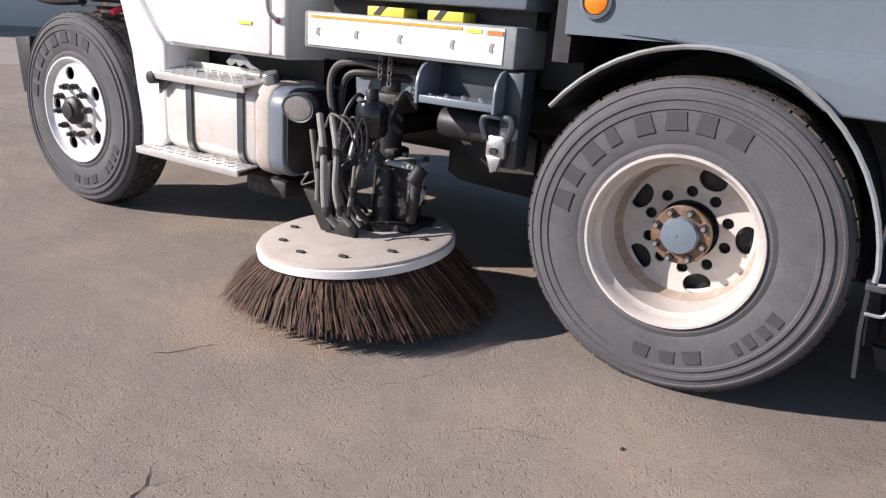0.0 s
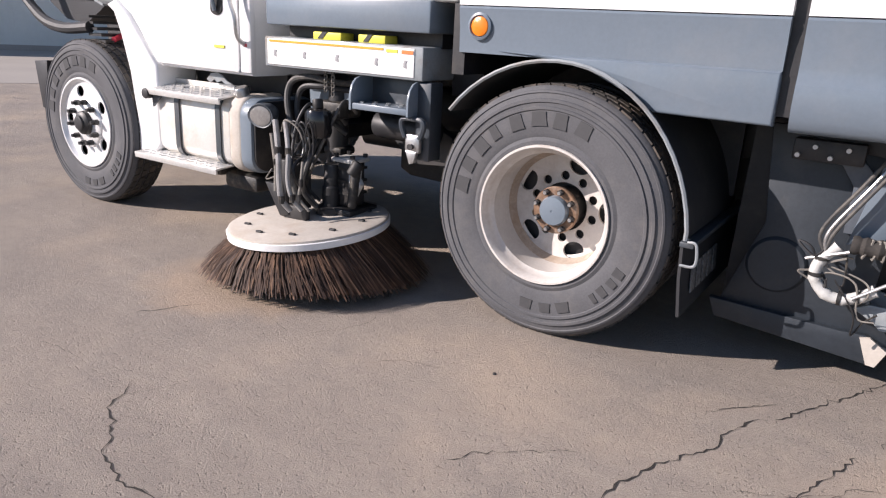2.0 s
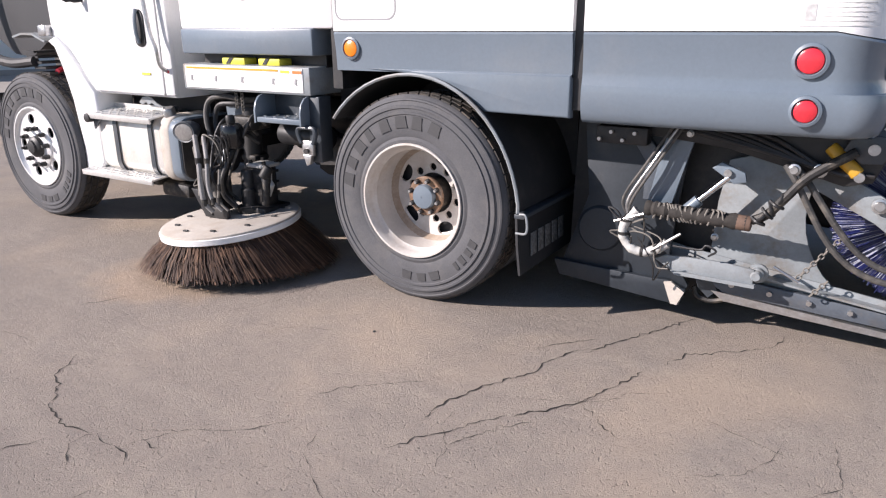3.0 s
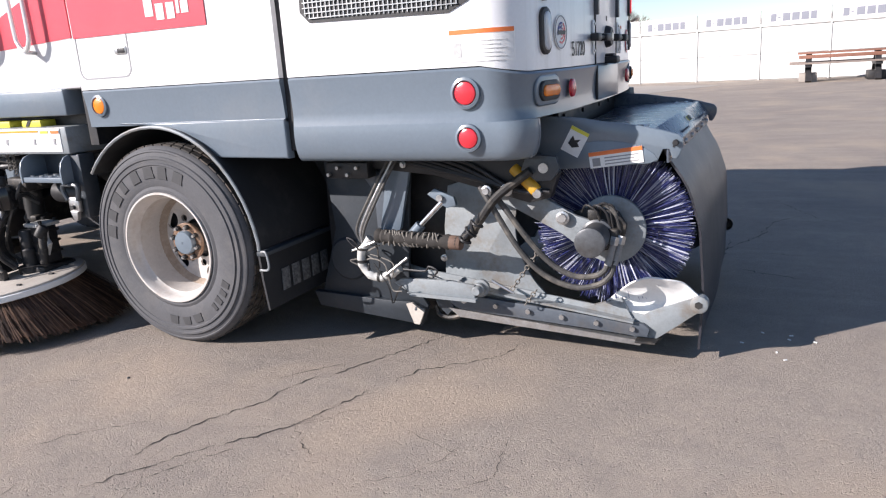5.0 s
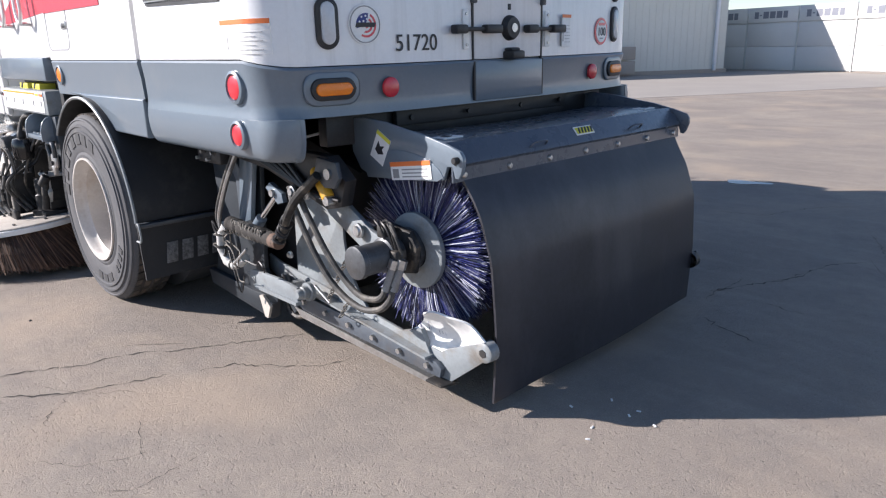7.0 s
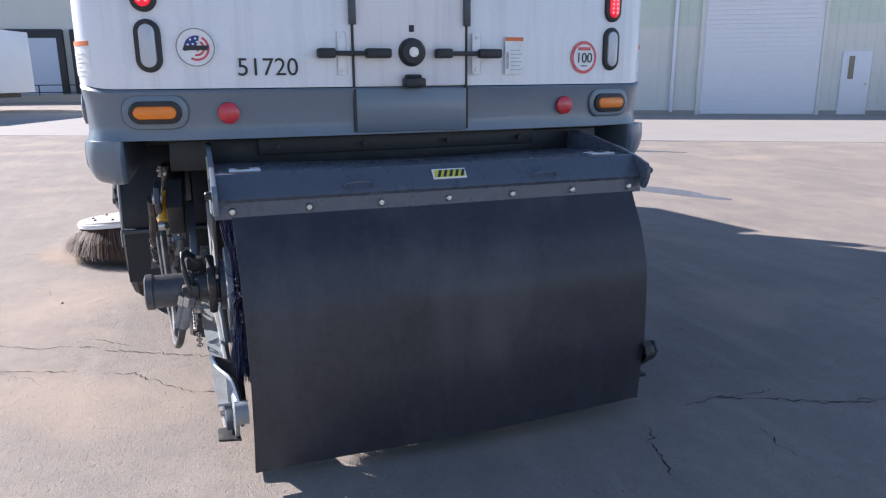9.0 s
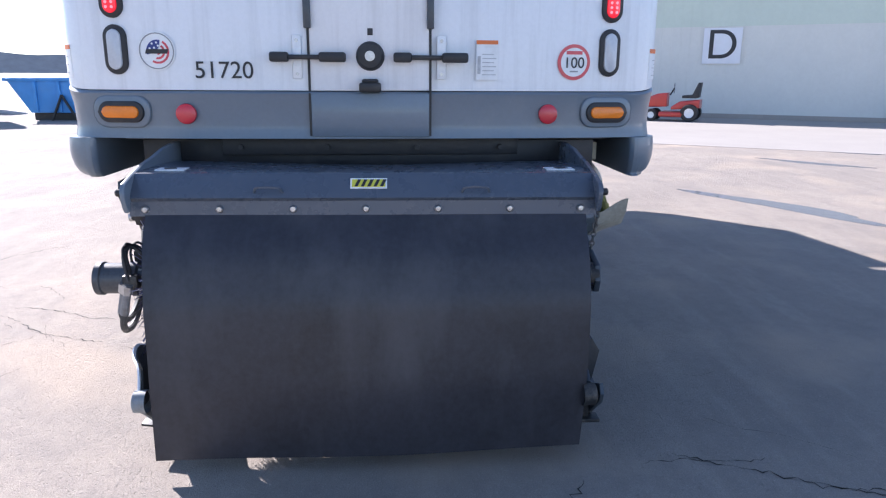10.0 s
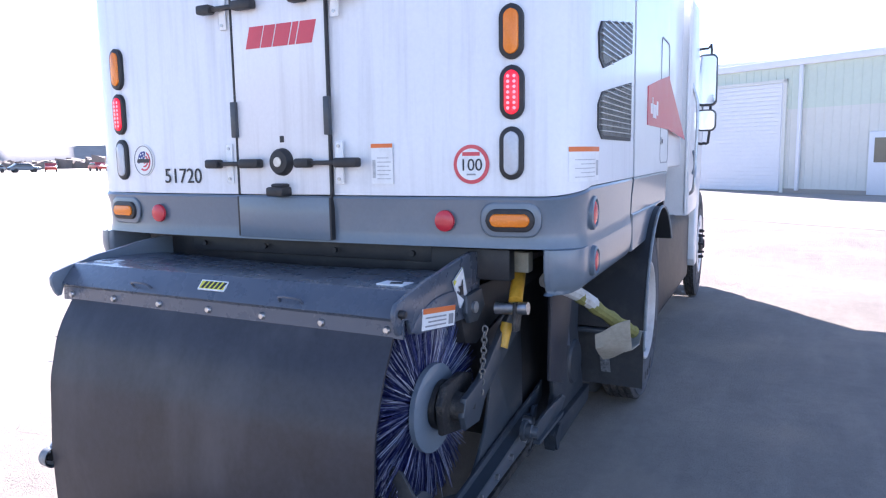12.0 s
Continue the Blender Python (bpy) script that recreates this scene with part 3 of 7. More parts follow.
def fall_back(obs, x, y, turn=0.15):
    """Sets lamps back and turns them with the crowned rear."""
    m = Matrix.Translation((x - crown(abs(y - YC)), y, 0)) @ Matrix.Rotation(math.copysign(turn, y - YC), 4, "Z") @ Matrix.Translation((-x, -y, 0))
    for ob in obs:
        ob.data.transform(m)


def lamp_oval(y, z, w, h, lens, x=REAR_X):
    """An oval lamp on the rear, w across and h high."""
    r = min(w, h) / 2
    rim = part("lamp_gasket", prism(rounded(y - w / 2 - 0.018, y + w / 2 + 0.018, z - h / 2 - 0.018, z + h / 2 + 0.018, r + 0.018, 7), "x", x - 0.01, x + 0.014, 0.006), BLACK, truck, "black rubber lamp gasket")
    lamp = part("lamp_lens", prism(rounded(y - w / 2, y + w / 2, z - h / 2, z + h / 2, r, 7), "x", x, x + 0.022, 0.007), lens, rim)
    fall_back((rim, lamp), x, y)
    return lamp


for s in (0, 1):
    fy = (lambda y: far(y)) if s else (lambda y: y)
    lamp_oval(fy(0.27), 1.268, 0.155, 0.048, AMBER, REAR_X + 0.012)
    bm = prism(rounded(min(fy(0.15), fy(0.39)), max(fy(0.15), fy(0.39)), 1.205, 1.335, 0.055, 6), "x", REAR_X + 0.0, REAR_X + 0.013, 0.009, 3)
    fall_back([part("lamp_boss", bm, GREY, truck)], REAR_X, fy(0.28))
    lamp_round(REAR_X + 0.008, fy(0.533), 1.262, 0.041, (1, 0, 0), RED, rim=False)
    lamp_oval(fy(0.268), 1.51, 0.058, 0.155, CLEAR)
    lit = lamp_oval(fy(0.266), 1.725, 0.058, 0.155, RED_LIT)
    leds = []
    for k in range(14):
        ly, lz = fy(0.266) + (-0.012 if k % 2 else 0.012), 1.725 + 0.0185 * (k // 2 - 3)
        leds.append(part("led", cyl((REAR_X + 0.019, ly, lz), (REAR_X + 0.0235, ly, lz), 0.0062, 8), LED, lit.parent))
    fall_back(leds, REAR_X, fy(0.266))
    lamp_oval(fy(0.268), 1.935, 0.058, 0.155, AMBER)
    o = (0, 1, 0) if s else (0, -1, 0)
    lamp_round(1.755, fy(0.008), 1.282, 0.047, o, RED)
    lamp_round(1.762, fy(0.0), 1.10, 0.042, o, RED)
    if not s:
        lamp_round(-0.395, 0.012, 1.302, 0.042, o, AMBER)

# stickers and lettering at the rear
XR = REAR_X + 0.004
words("fleet_number", "51720", 0.094, INK, truck, Matrix.Translation((REAR_X + 0.003, 0.692, 1.43)) @ pose(0, 0, 0, 90, 0, 90), label="black fleet number")


def disc_x(y, z, r0, r1, material, name, x, parent=truck, label="", n=32):
    bm = bmesh.new()
    if r0 <= 0:
        merge(bm, cyl((x - 0.003, y, z), (x, y, z), r1, n))
    else:
        merge(bm, lathe([(r0, -0.003), (r0, 0.0), (r1, 0.0), (r1, -0.003)], (x, y, z), (1, 0, 0), n))
    return part(name, bm, material, parent, label)


badge = disc_x(0.432, 1.505, 0, 0.075, LABEL, "round_badge", XR, label="round white badge with red and blue emblem")
disc_x(0.432, 1.505, 0.066, 0.070, INK_GREY, "badge_ring", XR + 0.002, badge)
BY, BZC = 0.436, 1.503
part("badge_blue", prism([(BY + 0.045 * math.cos(radians(a)), BZC + 0.045 * math.sin(radians(a))) for a in range(75, 200, 15)] + [(BY - 0.01, BZC - 0.004), (BY + 0.008, BZC + 0.02)], "x", XR, XR + 0.002), INK_BLUE, badge)
for dy, dz in ((-0.03, 0.012), (-0.02, 0.03), (-0.012, 0.014), (-0.002, 0.034), (0.004, 0.022)):
    part("badge_star", cyl((XR + 0.001, BY + dy, BZC + dz), (XR + 0.0035, BY + dy, BZC + dz), 0.0045, 5), LABEL, badge)
for k in range(3):
    r0, r1 = 0.047 - 0.017 * k, 0.039 - 0.017 * k
    arc = [(BY + r0 * math.cos(radians(a)), BZC + r0 * math.sin(radians(a))) for a in range(-120 + 12 * k, 61, 20)]
    arc += [(BY + r1 * math.cos(radians(a)), BZC + r1 * math.sin(radians(a))) for a in range(60, -121 + 12 * k, -20)]
    part("badge_stripe", prism(arc, "x", XR, XR + 0.002), STRIPE, badge)
part("badge_bar", prism([(BY - 0.05, BZC - 0.008), (BY + 0.038, BZC - 0.008), (BY + 0.046, BZC + 0.009), (BY - 0.044, BZC + 0.009)], "x", XR + 0.002, XR + 0.004), INK, badge)
logo = disc_x(2.118, 1.472, 0, 0.072, STRIPE, "round_sticker", XR, label="round red-ringed white sticker")
disc_x(2.118, 1.472, 0, 0.058, LABEL, "sticker_face", XR + 0.002, logo)
words("sticker_number", "100", 0.062, INK, logo, Matrix.Translation((XR + 0.0035, 2.118, 1.468)) @ pose(0, 0, 0, 90, 0, 90))
part("sticker_bar", box(XR + 0.001, XR + 0.0035, 2.083, 2.153, 1.503, 1.517), STRIPE, logo)
part("sticker_bar", box(XR + 0.001, XR + 0.0035, 2.10, 2.136, 1.432, 1.438), INK_GREY, logo)

for sign, y in ((badge, 0.432), (logo, 2.118)):
    fall_back([sign, *sign.children], XR, y, 0.09)


def span(poly, axis, value):
    """Where a line across an outline enters and leaves it."""
    cuts = []
    for p, q in zip(poly, poly[1:] + poly[:1]):
        if (p[axis] - value) * (q[axis] - value) < 0:
            w = (value - p[axis]) / (q[axis] - p[axis])
            cuts.append(p[1 - axis] + w * (q[1 - axis] - p[1 - axis]))
    return (min(cuts), max(cuts)) if cuts else (0.0, 0.04)


def side_inset(x):
    """How far the side falls back where it rounds the rear corner."""
    xs = REAR_X - crown(1.06) - 0.182
    return 0.0 if x <= xs else 0.2 - 0.2 * math.sqrt(max(0.0, 1 - ((x - xs) / 0.18) ** 2))


def sticker(name, x0, x1, z0, z1, y, out, parent=truck, rows=4, band=0.2, face="y", label="white warning sticker with an orange band", pict=True):
    """A warning sticker in the plane y (or x): an orange band, a pictogram and bars of print."""
    def slab(a0, a1, b0, b1, d0, d1):
        lo, hi = sorted((y + out * d0, y + out * d1))
        if face == "y":
            xs = np.linspace(a0, a1, 9)
            ring = [(x, y - out * (side_inset(x) - d1)) for x in xs] + [(x, y - out * (side_inset(x) - d0)) for x in xs[::-1]]
            return prism(ring, "z", b0, b1)
        return box(a0, a1, lo, hi, b0, b1) if face == "y" else box(lo, hi, a0, a1, b0, b1)
    w, h = x1 - x0, z1 - z0
    s = part(name, slab(x0, x1, z0, z1, -0.002, 0.003), LABEL, parent, label)
    part("orange_band", slab(x0, x1, z1 - band * h, z1, 0.002, 0.0045), ORANGE, s)
    if pict:
        part("pictogram", slab(x0 + 0.06 * w, x0 + 0.2 * w, z0 + 0.15 * h, z0 + 0.6 * h, 0.002, 0.0045), INK_FAINT, s)
    for k in range(rows):
        zz = z0 + h * (0.12 + 0.62 * k / max(1, rows))
        part("print_bar", slab(x0 + 0.28 * w, x1 - (0.08 + 0.1 * (k % 2)) * w, zz, zz + 0.022 * h, 0.002, 0.0042), INK_FAINT, s)
    return s


sticker("warning_sticker", 1.70, 1.79, 1.40, 1.555, REAR_X, 1, face="x", rows=6, band=0.1)
sticker("warning_sticker", 1.70, 1.955, 1.405, 1.53, 0.0, -1, rows=5, band=0.14)
sticker("warning_sticker", 1.70, 1.955, 1.405, 1.53, far(0.0), 1, rows=5, band=0.14)
for k, (w, g) in enumerate(((0.072, 0), (0.055, 0.08), (0.075, 0.143), (0.028, 0.226), (0.078, 0.262))):
    y0 = 1.105 + g
    part("red_mark", prism([(y0, 1.957), (y0 + w, 1.957), (y0 + w + 0.025, 2.044), (y0 + 0.025, 2.044)], "x", XR, XR + 0.003), STRIPE, truck, "slanted red mark on the rear door")

# side door, stripe, grilles, handles
for s in (0, 1):
    fy = (lambda y: far(y)) if s else (lambda y: y)
    bm = prism([(-0.49, 1.655), (0.44, 1.655), (0.44, 1.86), (0.0, 1.93), (-0.49, 2.0)], "y", fy(-0.003), fy(0.01))
    part("red_stripe", bm, STRIPE, truck, "red side stripe")
    for k, (w, h) in enumerate(((0.055, 0.1), (0.05, 0.075), (0.05, 0.075), (0.018, 0.11), (0.045, 0.075))):
        x0 = 0.06 + (0, 0.075, 0.145, 0.21, 0.24)[k]
        part("white_lettering", box(x0, x0 + w, min(fy(-0.006), fy(0.0)), max(fy(-0.006), fy(0.0)), 1.72 - 0.02 * (k in (1, 2)), 1.70 + h), LABEL, truck)
    seam = pierced(rounded(-0.485, -0.10, 1.44, 2.2, 0.05), [rounded(-0.477, -0.108, 1.448, 2.192, 0.045)], "y", fy(-0.001), fy(0.01))
    part("hatch_seam", seam, INK_GREY, truck)
    hl = part("hatch_latch", prism(rounded(-0.20, -0.115, 1.555, 1.60, 0.015), "y", fy(-0.006), fy(0.02), 0.004), STEEL, truck, "recessed steel hatch latch")
    part("latch_slot", box(-0.175, -0.12, min(fy(-0.008), fy(0.0)), max(fy(-0.008), fy(0.0)), 1.562, 1.588, 0.004), BLACK, hl)
    # upper side grille behind the seam
    outer = [(0.985, 1.66), (1.03, 1.615), (1.70, 1.60), (1.79, 1.64), (1.80, 1.80), (1.76, 1.98), (1.0, 1.98)]
    if s:
        outer = [(0.98, 1.56), (1.64, 1.56), (1.72, 1.60), (1.72, 1.69), (1.64, 1.74), (0.98, 1.83)]
    shapes = [outer]
    if s:
        shapes.append([(0.98, 1.96), (1.62, 1.83), (1.70, 1.86), (1.72, 1.95), (1.66, 2.0), (0.98, 2.10)])
    for outer in shapes:
        g = part("grille_recess", prism(outer, "y", fy(-0.004), fy(0.03)), BLACK, truck, "black mesh air grille")
        bm = bmesh.new()
        x0, x1 = min(p[0] for p in outer), max(p[0] for p in outer)
        z0, z1 = min(p[1] for p in outer), max(p[1] for p in outer)
        k = 0
        while z0 + 0.03 + 0.022 * k < z1 - 0.015:
            z = z0 + 0.03 + 0.022 * k
            lo, hi = span(outer, 1, z)
            merge(bm, box(lo + 0.02, hi - 0.02, min(fy(-0.012), fy(0.0)), max(fy(-0.012), fy(0.0)), z, z + 0.004))
            k += 1
        for j in range(int((x1 - x0 - 0.06) / 0.022)):
            lo, hi = span(outer, 0, x0 + 0.032 + 0.022 * j)
            merge(bm, box(x0 + 0.03 + 0.022 * j, x0 + 0.034 + 0.022 * j, min(fy(-0.010), fy(0.0)), max(fy(-0.010), fy(0.0)), lo + 0.015, hi - 0.012))
        tagged(part("grille_mesh", bm, STEEL, g), "fine steel grille mesh", kind="stuff")

# engine cover between cab and hopper
earlier = set(bpy.data.objects)
part("engine_cover", box(-1.66, -0.515, 0.012, 2.46, 1.40, 2.9, 0.02), WHITE, truck, "white engine cover panel")
part("cover_seam", box(-0.54, -0.48, 0.03, far(0.03), 1.1, 2.9), BLACK, truck)
for s in (0, 1):
    fy = (lambda y: far(y)) if s else (lambda y: y)
    part("red_stripe", prism([(-1.60, 1.61), (-0.52, 1.665), (-0.52, 2.0)], "y", fy(0.009), fy(0.02)), STRIPE, truck)
part("round_sticker", cyl((-1.62, 0.006, 1.70), (-1.62, 0.02, 1.70), 0.04, 20), INK_BLUE, truck, "small round blue and yellow sticker")
part("sticker_band", box(-1.655, -1.585, 0.004, 0.012, 1.69, 1.715), YELLOW_TAG, truck)
for x in (-1.22, -0.82):
    rail = part("grab_rail", tube([(x - 0.06, -0.05, 2.3), (x - 0.06, -0.05, 1.75), (x - 0.045, -0.05, 1.655), (x, -0.05, 1.615), (x + 0.045, -0.05, 1.655), (x + 0.06, -0.05, 1.75), (x + 0.06, -0.05, 2.3)], 0.012, 8), ALU, truck, "looped white grab rail")
    part("rail_foot", cyl((x, -0.055, 1.612), (x, 0.015, 1.605), 0.012, 8), STEEL, rail)

# ---- tool trays beside the engine ----
part("upper_tray", box(-1.64, -0.635, -0.01, 0.3, 1.265, 1.405, 0.012), GREY, truck, "slate-grey upper side box")
lower = part("lower_tray", box(-1.64, -0.655, -0.022, 0.45, 1.055, 1.208, 0.01), GREY_LIGHT, truck, "pale side tray with warning labels")
part("tray_face", box(-1.615, -0.70, -0.027, -0.02, 1.068, 1.198, 0.003), LABEL, lower)
part("orange_band", box(-1.60, -0.89, -0.030, -0.024, 1.181, 1.192), YELLOW, lower)
part("red_band", box(-0.775, -0.705, -0.030, -0.024, 1.172, 1.188), ORANGE, lower)
part("yellow_band", box(-0.87, -0.80, -0.030, -0.024, 1.174, 1.188), YELLOW_TAG, lower)
for k, x in enumerate((-1.56, -1.37, -1.17, -0.93, -0.75)):
    part("pictogram", prism([(x - 0.012, 1.112), (x + 0.006, 1.108), (x + 0.002, 1.128), (x + 0.01, 1.142), (x - 0.006, 1.144), (x - 0.012, 1.13)], "y", -0.030, -0.024), INK_GREY, lower)
for k in range(2):
    yb = part("yellow_block", box(-1.36 + 0.27 * k, -1.19 + 0.27 * k, 0.02, 0.12, 1.206, 1.244, 0.006), YELLOW_TAG, truck, "yellow hydraulic block with black marks")
    part("block_mark", prism([(-1.33 + 0.27 * k, 1.212), (-1.30 + 0.27 * k, 1.212), (-1.27 + 0.27 * k, 1.245), (-1.30 + 0.27 * k, 1.245)], "y", 0.017, 0.022), INK, yb)
pieces("tray_back", [(-1.6, -0.65, 0.12, 0.5, 1.2, 1.27), (-0.66, -0.50, 0.24, 0.6, 0.98, 1.38)], BLACK, truck)

# small step with two rounded ends
step = part("side_step", box(-1.05, -0.70, -0.07, 0.09, 0.895, 0.925, 0.004), GREY, truck, "small grey step with curved ends")
end = [(-0.075, 0.89), (-0.075, 0.965), (-0.062, 1.01), (-0.035, 1.04), (0.0, 1.052), (0.10, 1.052), (0.10, 0.89)]
for x in (-1.065, -0.70):
    part("step_end", prism(end, "x", x, x + 0.012, 0.002), GREY, step)
part("step_back", box(-1.055, -0.69, 0.09, 0.10, 0.89, 1.045, 0.002), GREY_DARK, step)
for k in range(8):
    part("grip_stud", cyl((-1.02 + 0.042 * k, -0.03 + 0.06 * (k % 2), 0.924), (-1.02 + 0.042 * k, -0.03 + 0.06 * (k % 2), 0.932), 0.012, 8), STEEL, step)
part("bracket_post", box(-0.70, -0.62, 0.0, 0.10, 0.66, 1.05, 0.006), GREY_DARK, truck)
lt = part("toggle_latch", box(-0.735, -0.65, -0.035, -0.005, 0.70, 0.80, 0.012), STEEL, truck, "steel toggle latch on a bracket")
part("latch_loop", tube([(-0.735, -0.03, 0.78), (-0.755, -0.035, 0.84), (-0.745, -0.035, 0.875), (-0.69, -0.035, 0.88), (-0.64, -0.035, 0.875), (-0.63, -0.035, 0.84), (-0.65, -0.03, 0.78)], 0.014, 8), GREY_DARK, lt)
part("latch_tongue", prism([(-0.725, 0.71), (-0.66, 0.71), (-0.675, 0.65), (-0.70, 0.64)], "y", -0.04, -0.015, 0.004), STEEL, lt)
part("latch_pin", cyl((-0.692, -0.05, 0.735), (-0.692, 0.0, 0.735), 0.016, 12), BLACK, lt)

stretch(made_since(earlier), ((-1.72, -1.78), (-1.64, -1.70), (-1.05, -1.046), (-0.69, -0.705), (-0.62, -0.63), (-0.5, -0.5), (1.0, 1.0)), ((0.0, 0.0), (0.64, 0.66), (0.88, 0.875), (1.055, 1.047), (1.208, 1.2), (1.405, 1.403), (4.0, 4.0)))

# ---- wheels ----
def tyre_wheel(x, yo, zc, out, front, dual):
    """yo: the outer sidewall's plane; out: -1 for the near side, 1 for the far one."""
    o = (0, out, 0)
    at = (x, yo, zc)
    R = 0.542
    side = [(0.296, -0.02), (0.304, -0.006), (0.319, -0.004), (0.334, -0.010), (0.349, -0.004), (0.405, 0.0), (0.443, -0.002), (0.447, 0.003), (0.457, 0.003), (0.460, -0.004), (0.474, -0.004), (0.477, 0.001), (0.488, 0.0), (0.492, -0.008), (0.511, -0.014), (0.515, -0.010), (0.523, -0.014), (0.526, -0.024), (0.537, -0.034)]
    tread = [(R, -0.044), (R, -0.082), (R - 0.014, -0.085), (R - 0.014, -0.093), (R, -0.096), (R, -0.136), (R - 0.014, -0.139), (R - 0.014, -0.147), (R, -0.15), (R, -0.19), (R - 0.014, -0.193), (R - 0.014, -0.20), (R, -0.203), (R, -0.238), (0.526, -0.26), (0.466, -0.28), (0.364, -0.28), (0.296, -0.25)]
    base = part("wheel", lathe(side + tread, at, o, 96), RUBBER, truck, "dusty truck tyre on its wheel", sharp=22)
    # shoulder lugs across the tread
    bm = bmesh.new()
    n = 54
    for k in range(n):
        a = 2 * math.pi * k / n
        for j, (h0, h1) in enumerate(((-0.046, -0.080), (-0.098, -0.134), (-0.152, -0.188), (-0.205, -0.236))):
            aa = a + (0.5 if j % 2 else 0) * 2 * math.pi / n
            half = 0.42 * 2 * math.pi / n
            vs = []
            for r in (R - 0.006, R + 0.008):
                for (da, h) in ((-half, h0), (half, h0), (half * 0.6, h1), (-half * 1.3, h1)):
                    vs.append(bm.verts.new((x + r * math.sin(aa + da), yo + out * h, zc + r * math.cos(aa + da))))
            for q in ((0, 1, 2, 3), (7, 6, 5, 4), (0, 4, 5, 1), (1, 5, 6, 2), (2, 6, 7, 3), (3, 7, 4, 0)):
                bm.faces.new([vs[i] for i in q])
    tagged(part("tread", bm, TREAD, base), "blocky worn tread", kind="stuff")
    # raised sidewall print as plain bars along an arc
    for a0, a1, cnt, r0, r1 in ((-1.50, 0.52, 8, 0.376, 0.439), (1.95, 2.5, 4, 0.384, 0.429), (2.68, 3.35, 3, 0.384, 0.429)):
        for k in range(cnt):
            t0 = a0 + (a1 - a0) * (k + 0.1) / cnt
            t1 = a0 + (a1 - a0) * (k + 0.84) / cnt
            bm = bmesh.new()
            t1 = t0 + (t1 - t0) * (1.0, 0.86, 0.94, 0.62, 0.9)[k % 5]
            rings = []
            for h in (-0.004, 0.003):
                n = 6
                arc_in = [(t0 + (t1 - t0) * q / n, r0 + 0.004 * (k % 2)) for q in range(n + 1)]
                arc_out = [(t1 - 0.12 * (t1 - t0) + (t0 - t1) * 0.76 * q / n, r1) for q in range(n + 1)]
                rings.append([bm.verts.new((x - out * rr * math.sin(aa), yo + out * h, zc + rr * math.cos(aa))) for aa, rr in arc_in + arc_out])
            m = len(rings[0])
            bm.faces.new(rings[0])
            bm.faces.new(rings[1][::-1])
            for q in range(m):
                bm.faces.new((rings[0][q], rings[0][(q + 1) % m], rings[1][(q + 1) % m], rings[1][q]))
            part("raised_print", bm, LETTER, base)
    if front:
        rim = part("rim", lathe([(0.292, -0.03), (0.302, -0.004), (0.300, 0.004), (0.290, 0.004), (0.283, -0.006), (0.276, -0.016), (0.27, -0.022), (0.256, -0.024)], at, o, 72), ALU, base, "polished aluminium rim")
        holes = [ring2(x + 0.212 * math.sin(a), zc + 0.212 * math.cos(a), 0.037, 18, 1.12, -a) for a in (1.0, 2.257, 3.513, 4.77, 6.027)]
        # Black disc added as the shade seen through the hand holes.
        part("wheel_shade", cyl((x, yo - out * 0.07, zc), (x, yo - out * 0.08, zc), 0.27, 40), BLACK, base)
        part("wheel_disc", pierced(ring2(x, zc, 0.258, 64), holes, "y", yo - out * 0.022, yo - out * 0.034), ALU, base, "bright wheel disc with hand holes")
        part("hub_boss", lathe([(0.172, -0.024), (0.166, -0.016), (0.152, -0.010), (0.08, -0.008)], at, o, 48), ALU, base)
        for k in range(10):
            a = 2 * math.pi * (k + 0.3) / 10
            px, pz = x + 0.142 * math.sin(a), zc + 0.142 * math.cos(a)
            nut = part("lug_nut", cyl((px, yo - out * 0.01, pz), (px, yo + out * 0.022, pz), 0.0185, 6), BLACK, base)
            part("stud", cyl((px, yo + out * 0.02, pz), (px, yo + out * 0.042, pz), 0.012, 8), BLACK, nut)
        part("hub", lathe([(0.082, -0.012), (0.078, 0.02), (0.062, 0.034), (0.05, 0.036), (0.047, 0.048), (0.03, 0.052), (0.0, 0.052)], at, o, 32), BLACK, base, "black hub with a round cap")
    else:
        part("rim", lathe([(0.292, -0.03), (0.303, -0.004), (0.301, 0.005), (0.292, 0.005), (0.284, -0.006), (0.279, -0.03), (0.272, -0.05), (0.262, -0.06), (0.258, -0.20), (0.25, -0.235), (0.225, -0.242)], at, o, 72), RIM_STEEL, base, "deep dusty steel rim")
        big = [ring2(x + 0.205 * math.sin(a), zc + 0.203 * math.cos(a), 0.039, 18, 1.3, -a) for a in (0.28, 1.54, 2.80, 3.98, 5.19)]
        small = [ring2(x + 0.143 * math.sin(a), zc + 0.143 * math.cos(a), 0.021, 12) for a in np.linspace(-0.05, 6.233, 11)[:-1]]
        part("wheel_disc", pierced(ring2(x, zc, 0.238, 64), big + small + [ring2(x, zc, 0.112, 28)], "y", yo - out * 0.232, yo - out * 0.246), RIM_STEEL, base, "dusty wheel disc with oval hand holes")
        part("disc_dish", lathe([(0.262, -0.17), (0.256, -0.205), (0.238, -0.232)], at, o, 64), RUST_DUST, base, "rust-stained inner curve of the rim")
        # Black disc stands in for the shade behind the pierced wheel disc.
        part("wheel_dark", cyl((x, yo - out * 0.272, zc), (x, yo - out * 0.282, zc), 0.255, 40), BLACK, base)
        part("hub", lathe([(0.092, -0.275), (0.090, -0.20), (0.088, -0.16)], at, o, 32), GRIMY, base)
